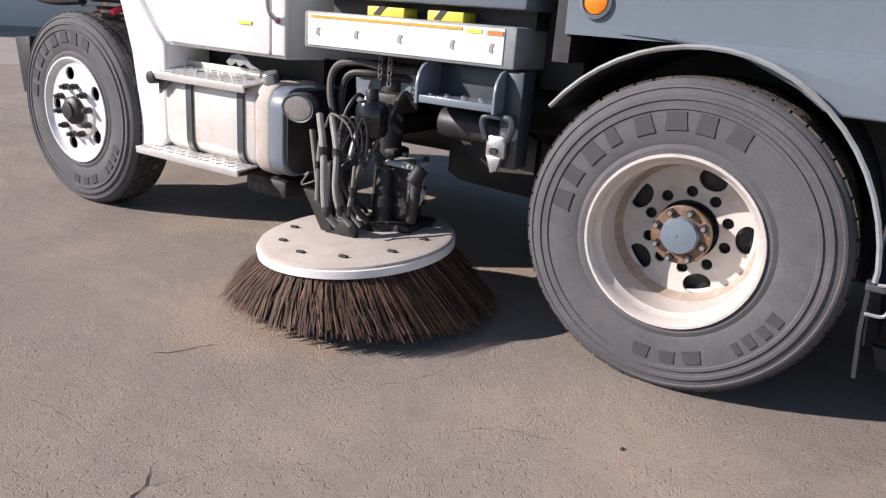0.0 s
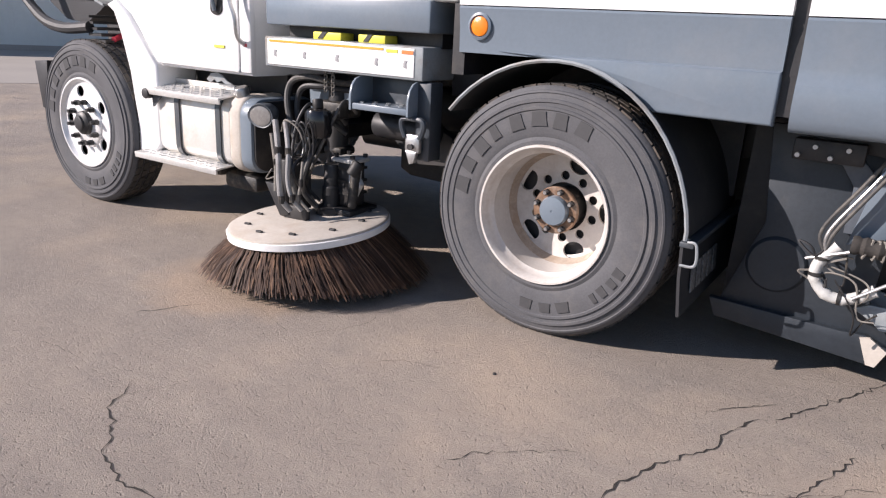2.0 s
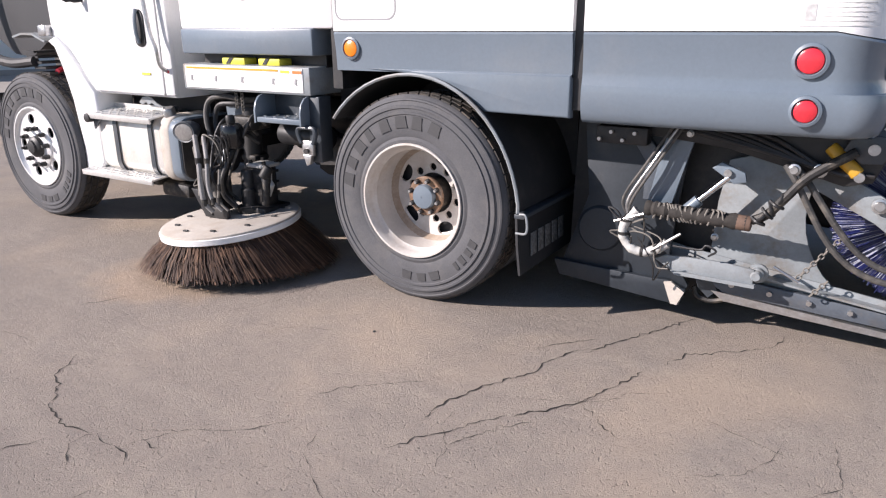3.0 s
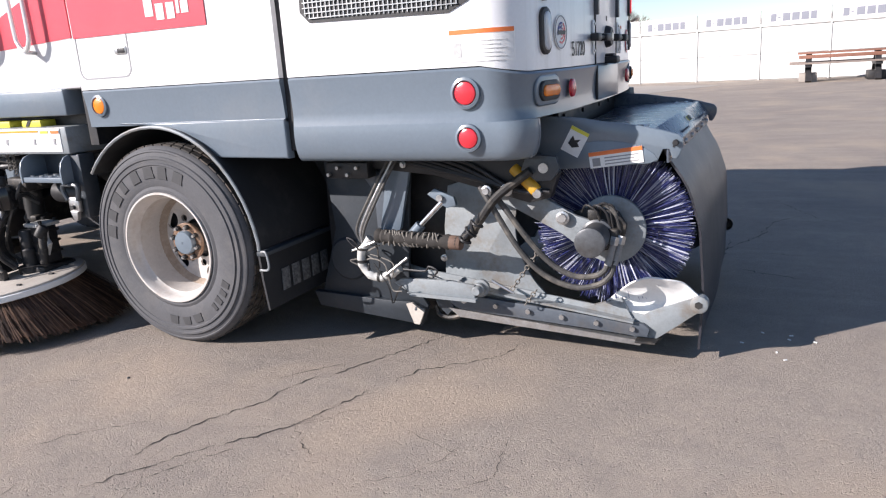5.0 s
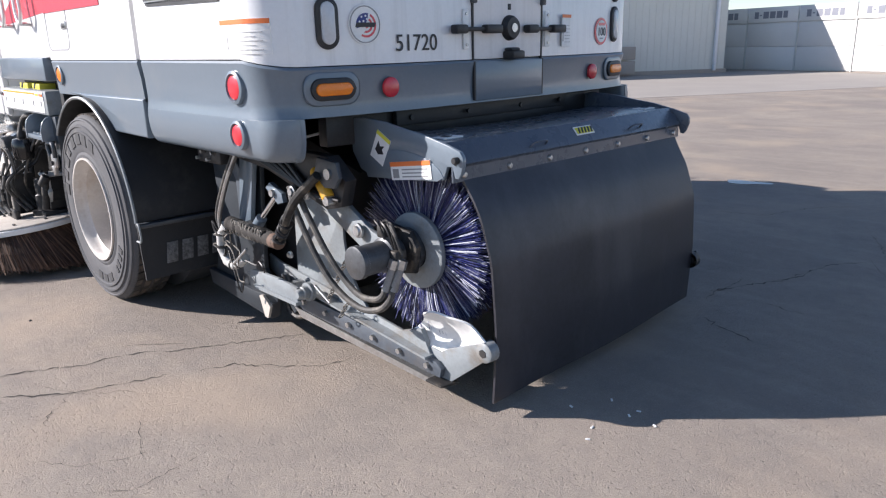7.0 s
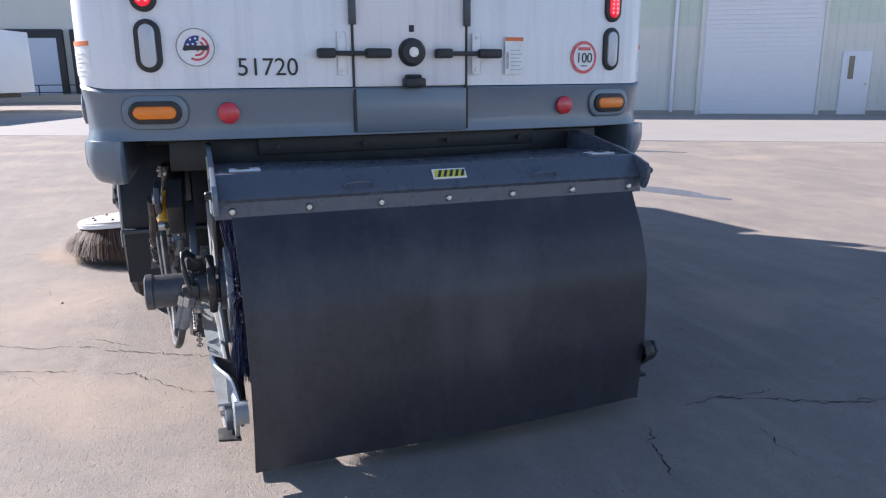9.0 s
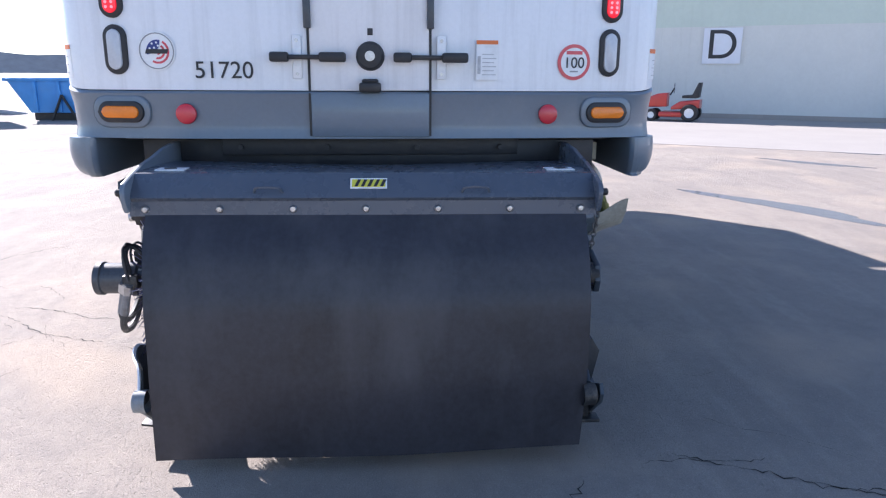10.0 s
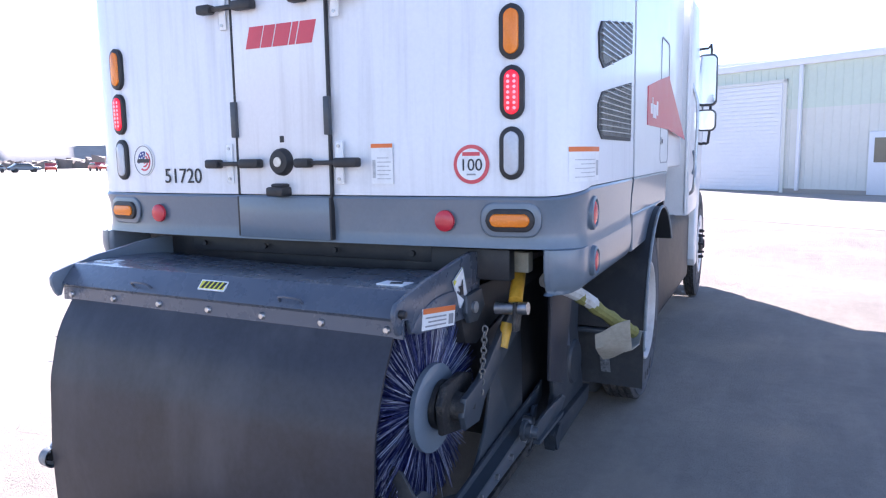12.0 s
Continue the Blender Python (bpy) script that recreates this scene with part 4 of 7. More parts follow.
        fl = part("hub_flange", lathe([(0.0, -0.139), (0.102, -0.139), (0.106, -0.143), (0.106, -0.158), (0.102, -0.162), (0.085, -0.162)], at, o, 40), RUST, base, "rust-tinged axle flange")
        for k in range(8):
            a = 2 * math.pi * (k + 0.35) / 8
            px, pz = x + 0.088 * math.sin(a), zc + 0.088 * math.cos(a)
            nut = part("flange_nut", cyl((px, yo - out * 0.141, pz), (px, yo - out * 0.12, pz), 0.0145, 6), BLACK, fl)
            part("stud", cyl((px, yo - out * 0.122, pz), (px, yo - out * 0.108, pz), 0.008, 8), STEEL, nut)
        part("hub_cap", lathe([(0.068, -0.141), (0.068, -0.125), (0.061, -0.112), (0.03, -0.107), (0.006, -0.1065), (0.005, -0.109), (0.0, -0.109)], at, o, 32), GREY, fl, "blue-grey hub cap")
    if dual:
        part("inner_tyre", lathe([(0.29, -0.33), (0.40, -0.315), (0.50, -0.335), (R, -0.365), (R, -0.55), (0.5, -0.585), (0.29, -0.58)], at, o, 64), RUBBER, base)
    return base


tyre_wheel(0.004, -0.058, 0.546, -1, False, True)
tyre_wheel(0.004, far(0.05), 0.546, 1, False, True)
tyre_wheel(-3.45, -0.05, 0.546, -1, True, False)
tyre_wheel(-3.45, far(0.0), 0.546, 1, True, False)

# ---- rear wheel arch and mud flap ----
arc = [(-0.52, 0.985)]
for a in np.linspace(140, 8, 22):
    arc.append((0.0 + 0.665 * math.cos(radians(a)) * (0.98 if a > 90 else 0.92), 0.50 + 0.685 * math.sin(radians(a))))
arc += [(0.605, 0.56)]
arc = [(x, z) for x, z in arc if z < 0.99 or abs(x) < 0.9]
for s in (0, 1):
    fy = (lambda y: far(y)) if s else (lambda y: y)
    fen = part("wheel_arch", thick(sheet(arc[1:], "y", fy(-0.035), fy(0.79)), 0.008), MUDFLAP, truck, "black curved wheel arch")
    lip = [Vector((x, fy(-0.036), z)) for x, z in arc[1:]]
    part("arch_lip", tube(lip, 0.009, 6, 1, smooth=False), GREY_LIGHT, fen)
    mf = part("mud_flap", thick(sheet([(0.60, 0.545), (0.607, 0.40), (0.625, 0.245)], "y", fy(-0.03), fy(1.02)), 0.012), MUDFLAP, truck, "black rubber mud flap" if s else "black rubber mud flap with pale worn lettering")
    part("flap_clamp", box(0.585, 0.64, min(fy(-0.035), fy(1.02)), max(fy(-0.035), fy(1.02)), 0.53, 0.552, 0.004), GREY_DARK, mf)
    part("flap_hook", tube([(0.615, fy(-0.035), 0.555), (0.65, fy(-0.04), 0.55), (0.655, fy(-0.04), 0.47), (0.60, fy(-0.04), 0.46)], 0.006, 6), GREY_LIGHT, mf)
    for k in (1,) if s else range(5):
        y0 = 0.09 + 0.088 * k
        mark = prism([(fy(y0), 0.315), (fy(y0 + 0.062), 0.315), (fy(y0 + 0.08), 0.425), (fy(y0 + 0.018), 0.425)], "x", 0.0, 0.006, 0.001)
        for v in mark.verts:
            v.co.x += 0.612 + 0.116 * (0.4 - v.co.z)
        part("flap_print", mark, WORN_PRINT, mf)
pieces("wheel_well_wall", [(-0.55, 0.62, 0.66, 0.69, 0.62, 1.2), (-0.55, 0.62, far(0.69), far(0.66), 0.62, 1.2)], BLACK, truck)

# ---- chassis ----
pieces("frame_rail", [(-4.1, 1.95, 0.80, 0.88, 0.78, 1.02), (-4.1, 1.95, far(0.88), far(0.80), 0.78, 1.02)], BLACK, truck, "black chassis frame rails", bev=0.006)
pieces("cross_member", [*[(x, x + 0.08, 0.85, far(0.85), 0.82, 0.98) for x in (-3.4, -2.5, -1.8, -0.9, 0.5, 1.4)]], BLACK, truck)
part("rear_axle", cyl((0, 0.2, 0.541), (0, far(0.2), 0.541), 0.075, 16), GRIMY, truck)
part("axle_housing", lathe([(0.0, 0.2), (0.1, 0.18), (0.19, 0.08), (0.2, 0.0), (0.19, -0.08), (0.1, -0.18), (0.0, -0.2)], (0.02, YC, 0.541), (1, 0, 0), 24), GRIMY, truck)
part("front_axle", box(-3.4, -3.29, 0.25, far(0.25), 0.42, 0.52, 0.02), GRIMY, truck)
part("drive_shaft", cyl((-2.6, YC, 0.72), (-0.2, YC, 0.58), 0.05, 14), GRIMY, truck)
part("transmission", boxes((-3.0, -1.9, 0.98, 1.55, 0.55, 1.1), (-2.0, -1.6, 1.05, 1.45, 0.6, 0.95), bev=0.05), GRIMY, truck)
part("air_tank", cyl((-1.15, 0.62, 0.86), (-0.55, 0.62, 0.86), 0.12, 24, bev=0.02), BLACK, truck, "black cylinder tank behind the step")
part("side_tank", cyl((-1.0, 1.5, 0.62), (-0.62, 1.5, 0.62), 0.14, 20, bev=0.02), BLACK, truck)
pieces("spring_pack", [(-0.6, 0.6, 0.72, 0.79, 0.6, 0.66), (-0.45, 0.45, 0.72, 0.79, 0.66, 0.71)], GRIMY, truck, bev=0.008)

# Blocks added under the truck to keep far-side light off the ground.
part("auxiliary_engine", boxes((-1.62, -0.62, 0.50, 2.30, 0.98, 1.39), (-1.5, -0.75, 0.95, 2.25, 0.60, 1.0), bev=0.04), GRIMY, truck, "grimy block added under the cover to keep light out")
part("far_tank", prism(rounded(1.95, 2.44, 0.30, 0.98, 0.09, 6), "x", -2.65, -0.66, 0.01), BLACK, truck)
part("far_valance", box(-0.68, -0.58, 1.3, 2.44, 0.24, 1.0, 0.01), BLACK, truck)
part("mid_conveyor", prism([(-1.50, 0.98), (-1.50, 0.40), (-1.42, 0.36), (0.62, 0.28), (0.62, 0.98)], "y", 0.95, 1.75), BLACK, truck)
pieces("belly_pan", [(-2.95, -1.6, 0.35, 2.1, 0.62, 0.70), (-0.6, 0.6, 0.75, 1.8, 0.80, 0.86)], BLACK, truck)

# ---- pick-up conveyor and rear broom frame ----
conv = [(0.78, 1.0), (0.82, 0.60), (0.70, 0.25), (0.72, 0.162), (1.31, 0.115), (1.34, 0.215), (1.24, 0.36), (1.26, 0.62), (1.30, 1.0)]
for s in (0, 1):
    fy = (lambda y: far(y)) if s else (lambda y: y)
    side = part("conveyor_side", prism(conv, "y", fy(0.335), fy(0.36), 0.004), GREY_MID, truck, "slate-grey conveyor side plate")
    part("round_cover", lathe([(0.0, 0.014), (0.105, 0.014), (0.115, 0.006), (0.118, 0.0)], (0.89, fy(0.335), 0.435), (0, 1 if s else -1, 0), 36), GREY_MID, side)
    # Shadow put into the deflector's dark colour; the cream near end paints its sunlit tip.
    part("deflector", prism([(0.66, 0.245), (0.69, 0.165), (1.31, 0.115), (1.335, 0.20), (1.25, 0.235), (1.16, 0.23)], "y", fy(0.305), fy(0.345), 0.004), GREY_MID, side, "slate-grey angled lower deflector")
    part("deflector_face", prism([(1.235, 0.225), (1.27, 0.233), (1.335, 0.19), (1.305, 0.12), (1.275, 0.122)], "y", fy(0.292), fy(0.306)), GREY_MID if s else CREAM, side, "scuffed deflector end, the near one coloured as sunlit")
    part("side_brace", prism([(0.96, 1.0), (1.02, 1.0), (1.19, 0.82), (1.16, 0.62), (1.10, 0.62), (1.10, 0.80)], "y", fy(0.30), fy(0.34), 0.003), SLATE, side)
    part("upright", prism([(1.20, 0.98), (1.33, 0.98), (1.24, 0.62), (1.12, 0.58)], "y", fy(0.285), fy(0.31), 0.003), GREY, side, "slanted grey upright")
part("conveyor_floor", prism([(0.68, 0.2), (1.32, 0.14), (1.9, 0.9), (1.4, 1.05), (0.7, 1.0)], "y", 0.47, far(0.47)), BLACK, truck)

def curved_plate(low, mid, high, t=0.008):
    """A plate bent through three rows of points."""
    bm = bmesh.new()
    rows = []
    for k in range(7):
        u = k / 6
        w = ((1 - u) * (1 - 2 * u), 4 * u * (1 - u), u * (2 * u - 1))
        line = smooth_line([Vector(a) * w[0] + Vector(b) * w[1] + Vector(c) * w[2] for a, b, c in zip(low, mid, high)], 4)
        rows.append([bm.verts.new(p) for p in line])
    for a, b in zip(rows, rows[1:]):
        for j in range(len(a) - 1):
            bm.faces.new((a[j], a[j + 1], b[j + 1], b[j]))
    return thick(bm, t)


BX, BZ, BR = 2.245, 0.62, 0.36
near_arm = None
for s in (0, 1):
    fy = (lambda y: far(y)) if s else (lambda y: y)
    o = 1 if s else -1
    # big light-grey side plate with an arched cut for the broom
    cut = [(BX + 0.455 * math.cos(radians(a)), BZ + 0.455 * math.sin(radians(a))) for a in np.linspace(150, 262, 14)]
    plate = [(1.41, 0.34), (1.42, 0.62), (1.45, 0.82), (1.55, 0.85), (1.82, 0.80)] + cut + [(2.30, 0.165), (2.42, 0.20), (2.42, 0.13), (1.45, 0.165)]
    # Far plate and arm are darker grey: that side's shade is in the colour.
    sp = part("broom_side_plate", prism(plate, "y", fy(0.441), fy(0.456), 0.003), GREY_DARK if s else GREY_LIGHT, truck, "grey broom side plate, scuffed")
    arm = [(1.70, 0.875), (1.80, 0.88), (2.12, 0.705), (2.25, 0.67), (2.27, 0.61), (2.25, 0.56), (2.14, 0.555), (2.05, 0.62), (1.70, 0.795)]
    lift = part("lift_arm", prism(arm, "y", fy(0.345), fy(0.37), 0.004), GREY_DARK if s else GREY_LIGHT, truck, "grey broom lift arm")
    near_arm = near_arm or lift
    # dark sloped beam under the skirt
    part("sloped_beam", prism([(0.93, 1.005), (1.95, 1.0), (2.06, 0.91), (2.02, 0.80), (1.92, 0.775), (1.46, 0.895), (0.93, 0.945)], "y", fy(0.275 + 0.17 * s), fy(0.335 + 0.17 * s), 0.006), BLACK, truck)
    ear = part("pivot_ear", prism([(1.93, 1.0), (2.06, 0.99), (2.075, 0.93), (2.04, 0.885), (1.97, 0.88), (1.90, 0.93)], "y", fy(0.235 + 0.18 * s), fy(0.255 + 0.18 * s), 0.004), GREY_DARK, truck)
    part("pivot_pin", cyl((2.005, fy(0.225 + 0.18 * s), 0.94), (2.005, fy(0.26 + 0.18 * s), 0.94), 0.022, 16), STEEL, ear)
    # Far rail, foot, shoe and roller also carry their shade as darker colour.
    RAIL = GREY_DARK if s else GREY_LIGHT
    # skid rail: angle iron with a dark wear bar and bolts
    older = set(bpy.data.objects)
    rail_top = [(1.18, 0.41), (1.30, 0.385), (2.40, 0.225), (2.44, 0.25), (2.64, 0.335), (2.66, 0.30), (2.645, 0.262), (2.45, 0.105), (2.37, 0.085), (2.35, 0.115), (1.47, 0.20), (1.18, 0.33)]
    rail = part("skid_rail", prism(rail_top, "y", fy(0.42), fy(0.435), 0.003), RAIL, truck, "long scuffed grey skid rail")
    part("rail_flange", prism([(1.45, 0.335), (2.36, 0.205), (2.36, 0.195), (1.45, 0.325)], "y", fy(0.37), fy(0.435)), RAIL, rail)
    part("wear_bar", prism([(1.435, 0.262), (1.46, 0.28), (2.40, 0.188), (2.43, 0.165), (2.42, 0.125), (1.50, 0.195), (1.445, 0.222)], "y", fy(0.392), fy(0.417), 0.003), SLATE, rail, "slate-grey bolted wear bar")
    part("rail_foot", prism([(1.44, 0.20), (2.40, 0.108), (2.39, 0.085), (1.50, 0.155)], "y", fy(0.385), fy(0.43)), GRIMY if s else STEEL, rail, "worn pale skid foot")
    for k in range(6):
        bx = 1.53 + 0.165 * k
        bz = 0.247 - 0.094 * (bx - 1.48)
        part("bolt", cyl((bx, fy(0.376), bz), (bx, fy(0.394), bz), 0.013, 6), STEEL, rail)
    part("rail_arm", prism([(1.19, 0.345), (1.24, 0.372), (1.50, 0.378), (1.63, 0.362), (1.63, 0.292), (1.28, 0.297)], "y", fy(0.284), fy(0.302), 0.003), RAIL, rail, "scuffed grey rail arm")
    part("arm_edge", prism([(1.27, 0.305), (1.64, 0.296), (1.64, 0.28), (1.29, 0.287)], "y", fy(0.268), fy(0.3)), RAIL, rail)
    splayed = made_since(older) + [sp]
    # end shoe: white curved bracket and roller
    if s:
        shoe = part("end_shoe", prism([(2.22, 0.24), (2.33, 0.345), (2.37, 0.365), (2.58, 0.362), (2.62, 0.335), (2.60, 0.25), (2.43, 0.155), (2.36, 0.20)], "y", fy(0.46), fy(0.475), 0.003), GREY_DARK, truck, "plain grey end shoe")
    else:
        shoe = part("end_shoe", curved_plate(
            ((2.20, 0.455, 0.25), (2.32, 0.457, 0.232), (2.42, 0.458, 0.212), (2.53, 0.462, 0.235), (2.625, 0.465, 0.268)),
            ((2.27, 0.474, 0.315), (2.36, 0.482, 0.31), (2.46, 0.485, 0.295), (2.56, 0.482, 0.29), (2.64, 0.468, 0.30)),
            ((2.35, 0.408, 0.395), (2.43, 0.392, 0.428), (2.51, 0.41, 0.418), (2.575, 0.45, 0.394), (2.638, 0.47, 0.33))), LABEL, truck, "scuffed white curved end shoe")
        part("shoe_back", curved_plate(
            ((2.21, 0.465, 0.252), (2.32, 0.467, 0.235), (2.42, 0.468, 0.216), (2.53, 0.472, 0.239), (2.62, 0.475, 0.271)),
            ((2.275, 0.484, 0.315), (2.36, 0.492, 0.31), (2.46, 0.495, 0.295), (2.56, 0.492, 0.29), (2.635, 0.478, 0.30)),
            ((2.352, 0.42, 0.39), (2.43, 0.404, 0.423), (2.51, 0.422, 0.413), (2.57, 0.461, 0.389), (2.633, 0.48, 0.327))), CLOTH, shoe, "dirty dark back of the shoe")
    part("shoe_rib", prism([(2.05, 0.215), (2.36, 0.19), (2.30, 0.30)], "y", fy(0.435), fy(0.46)), RAIL, shoe)
    part("end_roller", lathe([(0.0, 0.03), (0.03, 0.03), (0.04, 0.024), (0.042, -0.02)], (2.638, fy(0.475), 0.293), (0, o, 0), 20), GRIMY if s else GREY_LIGHT, shoe, "worn end roller")
    part("roller_bore", cyl((2.638, fy(0.443), 0.293), (2.638, fy(0.48), 0.293), 0.018, 6), BLACK, shoe)
    older = set(bpy.data.objects)
    big = part("rail_pivot", lathe([(0.0, 0.075), (0.018, 0.075), (0.024, 0.066), (0.026, 0.05), (0.032, 0.045), (0.032, 0.02), (0.045, 0.018), (0.045, 0.0)], (1.64, fy(0.35), 0.333), (0, o, 0), 20), RAIL, truck, "large grey pivot pin")
    part("pivot_nut", lathe([(0.0, 0.05), (0.022, 0.05), (0.026, 0.0)], (1.50, fy(0.40), 0.318), (0, o, 0), 12), STEEL, big)
    # pull bar with hooks in front of the rail
    part("front_link", prism([(1.33, 0.34), (1.37, 0.345), (1.47, 0.20), (1.43, 0.155), (1.38, 0.20)], "y", fy(0.39), fy(0.41), 0.003), GREY_DARK, rail)
    part("front_skid", tube([(1.36, fy(0.40), 0.20), (1.38, fy(0.40), 0.155), (1.44, fy(0.40), 0.14), (1.52, fy(0.40), 0.165)], 0.012, 6), GRIMY, rail)
    # the near rail splays inwards towards the rear
    if not s:
        for ob in splayed + made_since(older):
            for v in ob.data.vertices:
                v.co.y += float(np.interp(v.co.x, (1.48, 2.4), (-0.02, 0.03)))

# broom drum with its bristles
drum = part("rear_broom", cyl((BX, 0.52, BZ), (BX, far(0.52), BZ), 0.20, 40), BLACK, truck, "cylindrical rear broom with dark blue bristles")
rng = random.Random(4)
for y0, y1 in ((0.492, 0.61), (far(0.61), far(0.492))):
    bm = bmesh.new()
    for k in range(3800):
        a = rng.random() * 2 * math.pi
        y = y0 + (y1 - y0) * rng.random()
        r0, r1 = 0.13, BR * (0.90 + 0.12 * rng.random())
        bend, w = rng.gauss(0, 0.03), 0.001 + 0.0012 * rng.random()
        dy = rng.gauss(0, 0.012) + (-0.012 if y1 < 1 else 0.012)
        am = a + bend * 0.4
        c0, c1 = Vector((BX + r0 * math.cos(a), y, BZ + r0 * math.sin(a))), Vector((BX + r1 * math.cos(a + bend), y + dy, BZ + r1 * math.sin(a + bend)))
        cm = (c0 + c1) / 2 + Vector((0, dy * 0.2, 0))
        t = Vector((-math.sin(am), 0, math.cos(am)))
        v = [bm.verts.new(p) for p in (c0 - t * w, c0 + t * w, cm + t * w, c1 + t * w * 0.7, c1 - t * w * 0.7, cm - t * w)]
        u = [bm.verts.new(p) for p in (c0 + Vector((0, w, 0)), cm + Vector((0, w, 0)), c1 + Vector((0, w, 0)))]
        bm.faces.new((v[0], v[1], v[2], v[5]))
        bm.faces.new((v[5], v[2], v[3], v[4]))
        bm.faces.new((v[0], v[5], u[1], u[0]))
        bm.faces.new((v[5], v[4], u[2], u[1]))
    me = bpy.data.meshes.new("bristles")
    bm.to_mesh(me)
    bm.free()
    me.materials.append(BLUE)
    br = new("bristles", me)
    hang(br, drum)
    tagged(br, "dark blue plastic bristles", kind="stuff")
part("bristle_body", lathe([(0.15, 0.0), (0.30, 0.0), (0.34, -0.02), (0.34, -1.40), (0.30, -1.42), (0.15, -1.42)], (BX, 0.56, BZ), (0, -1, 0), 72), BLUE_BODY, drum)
for s in (0, 1):
    fy = (lambda y: far(y)) if s else (lambda y: y)
    o = 1 if s else -1
    # Far disc a darker grey, its shade put into the colour.
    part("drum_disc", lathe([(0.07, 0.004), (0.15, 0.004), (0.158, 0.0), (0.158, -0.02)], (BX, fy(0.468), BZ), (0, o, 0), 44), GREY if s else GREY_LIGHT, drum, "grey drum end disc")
    part("drum_bore", cyl((BX, fy(0.472), BZ), (BX, fy(0.50), BZ), 0.075, 24), BLACK, drum)
    motor = part("broom_motor" if not s else "broom_bearing", lathe([(0.0, 0.29), (0.055, 0.29), (0.066, 0.285), (0.067, 0.262), (0.061, 0.257), (0.062, 0.15), (0.072, 0.145), (0.072, 0.12), (0.055, 0.115), (0.055, 0.03), (0.09, 0.025), (0.09, -0.02)] if not s else [(0.0, 0.12), (0.05, 0.12), (0.055, 0.03), (0.09, 0.025), (0.09, -0.02)], (2.215, fy(0.47), 0.625), (0, o, 0), 28), MOTOR if not s else GRIMY, truck, "dirty black hydraulic broom motor" if not s else "black broom bearing")
    for k in range(4):
        a = math.pi / 4 + k * math.pi / 2
        part("motor_bolt", cyl((2.215 + 0.075 * math.cos(a), fy(0.44), 0.625 + 0.075 * math.sin(a)), (2.215 + 0.075 * math.cos(a), fy(0.415), 0.625 + 0.075 * math.sin(a)), 0.013, 6), STEEL, motor)
    part("motor_bracket", prism([(2.05, 0.70), (2.16, 0.735), (2.29, 0.72), (2.33, 0.66), (2.31, 0.55), (2.16, 0.52), (2.10, 0.56)], "y", fy(0.40), fy(0.43), 0.01), GRIMY, motor)
pieces("motor_port", [(2.26, 2.31, 0.31, 0.37, 0.60, 0.66), (2.17, 2.22, 0.33, 0.39, 0.69, 0.74)], GRIMY, motor, bev=0.01)

# hydraulic hoses to the motor
def hose(pts, r, material=HOSE, name="hose", parent=truck, n=9):
    return part(name, tube(pts, r, n), material, parent)


hose([(1.72, 0.26, 0.86), (1.79, 0.24, 0.79), (1.92, 0.25, 0.61), (2.02, 0.265, 0.50), (2.12, 0.27, 0.448), (2.21, 0.278, 0.45), (2.255, 0.28, 0.475), (2.272, 0.285, 0.51)], 0.0135)
hose([(1.70, 0.24, 0.85), (1.76, 0.22, 0.77), (1.88, 0.235, 0.565), (1.99, 0.25, 0.45), (2.12, 0.264, 0.397), (2.225, 0.275, 0.41), (2.28, 0.29, 0.455), (2.295, 0.305, 0.52)], 0.0135)
for dx, dy in ((0.0, 0.0), (0.025, 0.02)):
    fit = part("hose_fitting", cyl((2.27 + dx, 0.284 + dy, 0.50), (2.292 + dx, 0.312 + dy, 0.60), 0.0165, 12, r2=0.015), DUSTY_PIPE, truck, "pale crimped hose fitting")
    part("fitting_nut", cyl((2.289 + dx, 0.308 + dy, 0.59), (2.296 + dx, 0.317 + dy, 0.625), 0.021, 6), STEEL, fit)
hose([(1.95, 0.22, 0.93), (1.80, 0.21, 0.82), (1.72, 0.20, 0.72), (1.66, 0.21, 0.64), (1.60, 0.225, 0.60)], 0.02, GRIMY)
for z0 in (0.0, 0.02, 0.045):
    hose([(1.27 - z0, 0.25, 0.98), (1.18 - z0, 0.22, 0.82), (1.08 - z0, 0.21, 0.64), (1.06, 0.21, 0.55)], 0.007, STEEL if z0 == 0.02 else HOSE)
for k in range(5):
    hose([(1.0 + 0.1 * k, 0.30, 1.0 - 0.01 * k), (1.3 + 0.08 * k, 0.27, 0.96), (1.7 + 0.04 * k, 0.25, 0.88 - 0.01 * k), (1.86 + 0.04 * k, 0.27, 0.83)], 0.011, BLACK)
elbow = part("exhaust_elbow", tube([(1.10, 0.225, 0.585), (1.05, 0.215, 0.52), (1.045, 0.215, 0.45), (1.09, 0.215, 0.395), (1.15, 0.22, 0.385), (1.21, 0.225, 0.41), (1.25, 0.23, 0.44)], 0.022, 12, 5, bulge=lambda i: 1.0 + (0.16 if i % 5 == 0 else 0)), TAIL_PIPE, truck, "pale banded hose elbow")
for k, p in enumerate(((1.052, 0.216, 0.53), (1.046, 0.215, 0.465), (1.075, 0.215, 0.41), (1.14, 0.22, 0.387), (1.20, 0.224, 0.405))):
    part("hose_clip", lathe([(0.022, 0.008), (0.028, 0.006), (0.028, -0.006), (0.022, -0.008)], p, ((-0.3, 0, 1), (-0.1, 0, 1), (0.7, 0, -0.7), (1, 0, 0), (0.8, 0, 0.4))[k], 14), GRIMY, elbow)
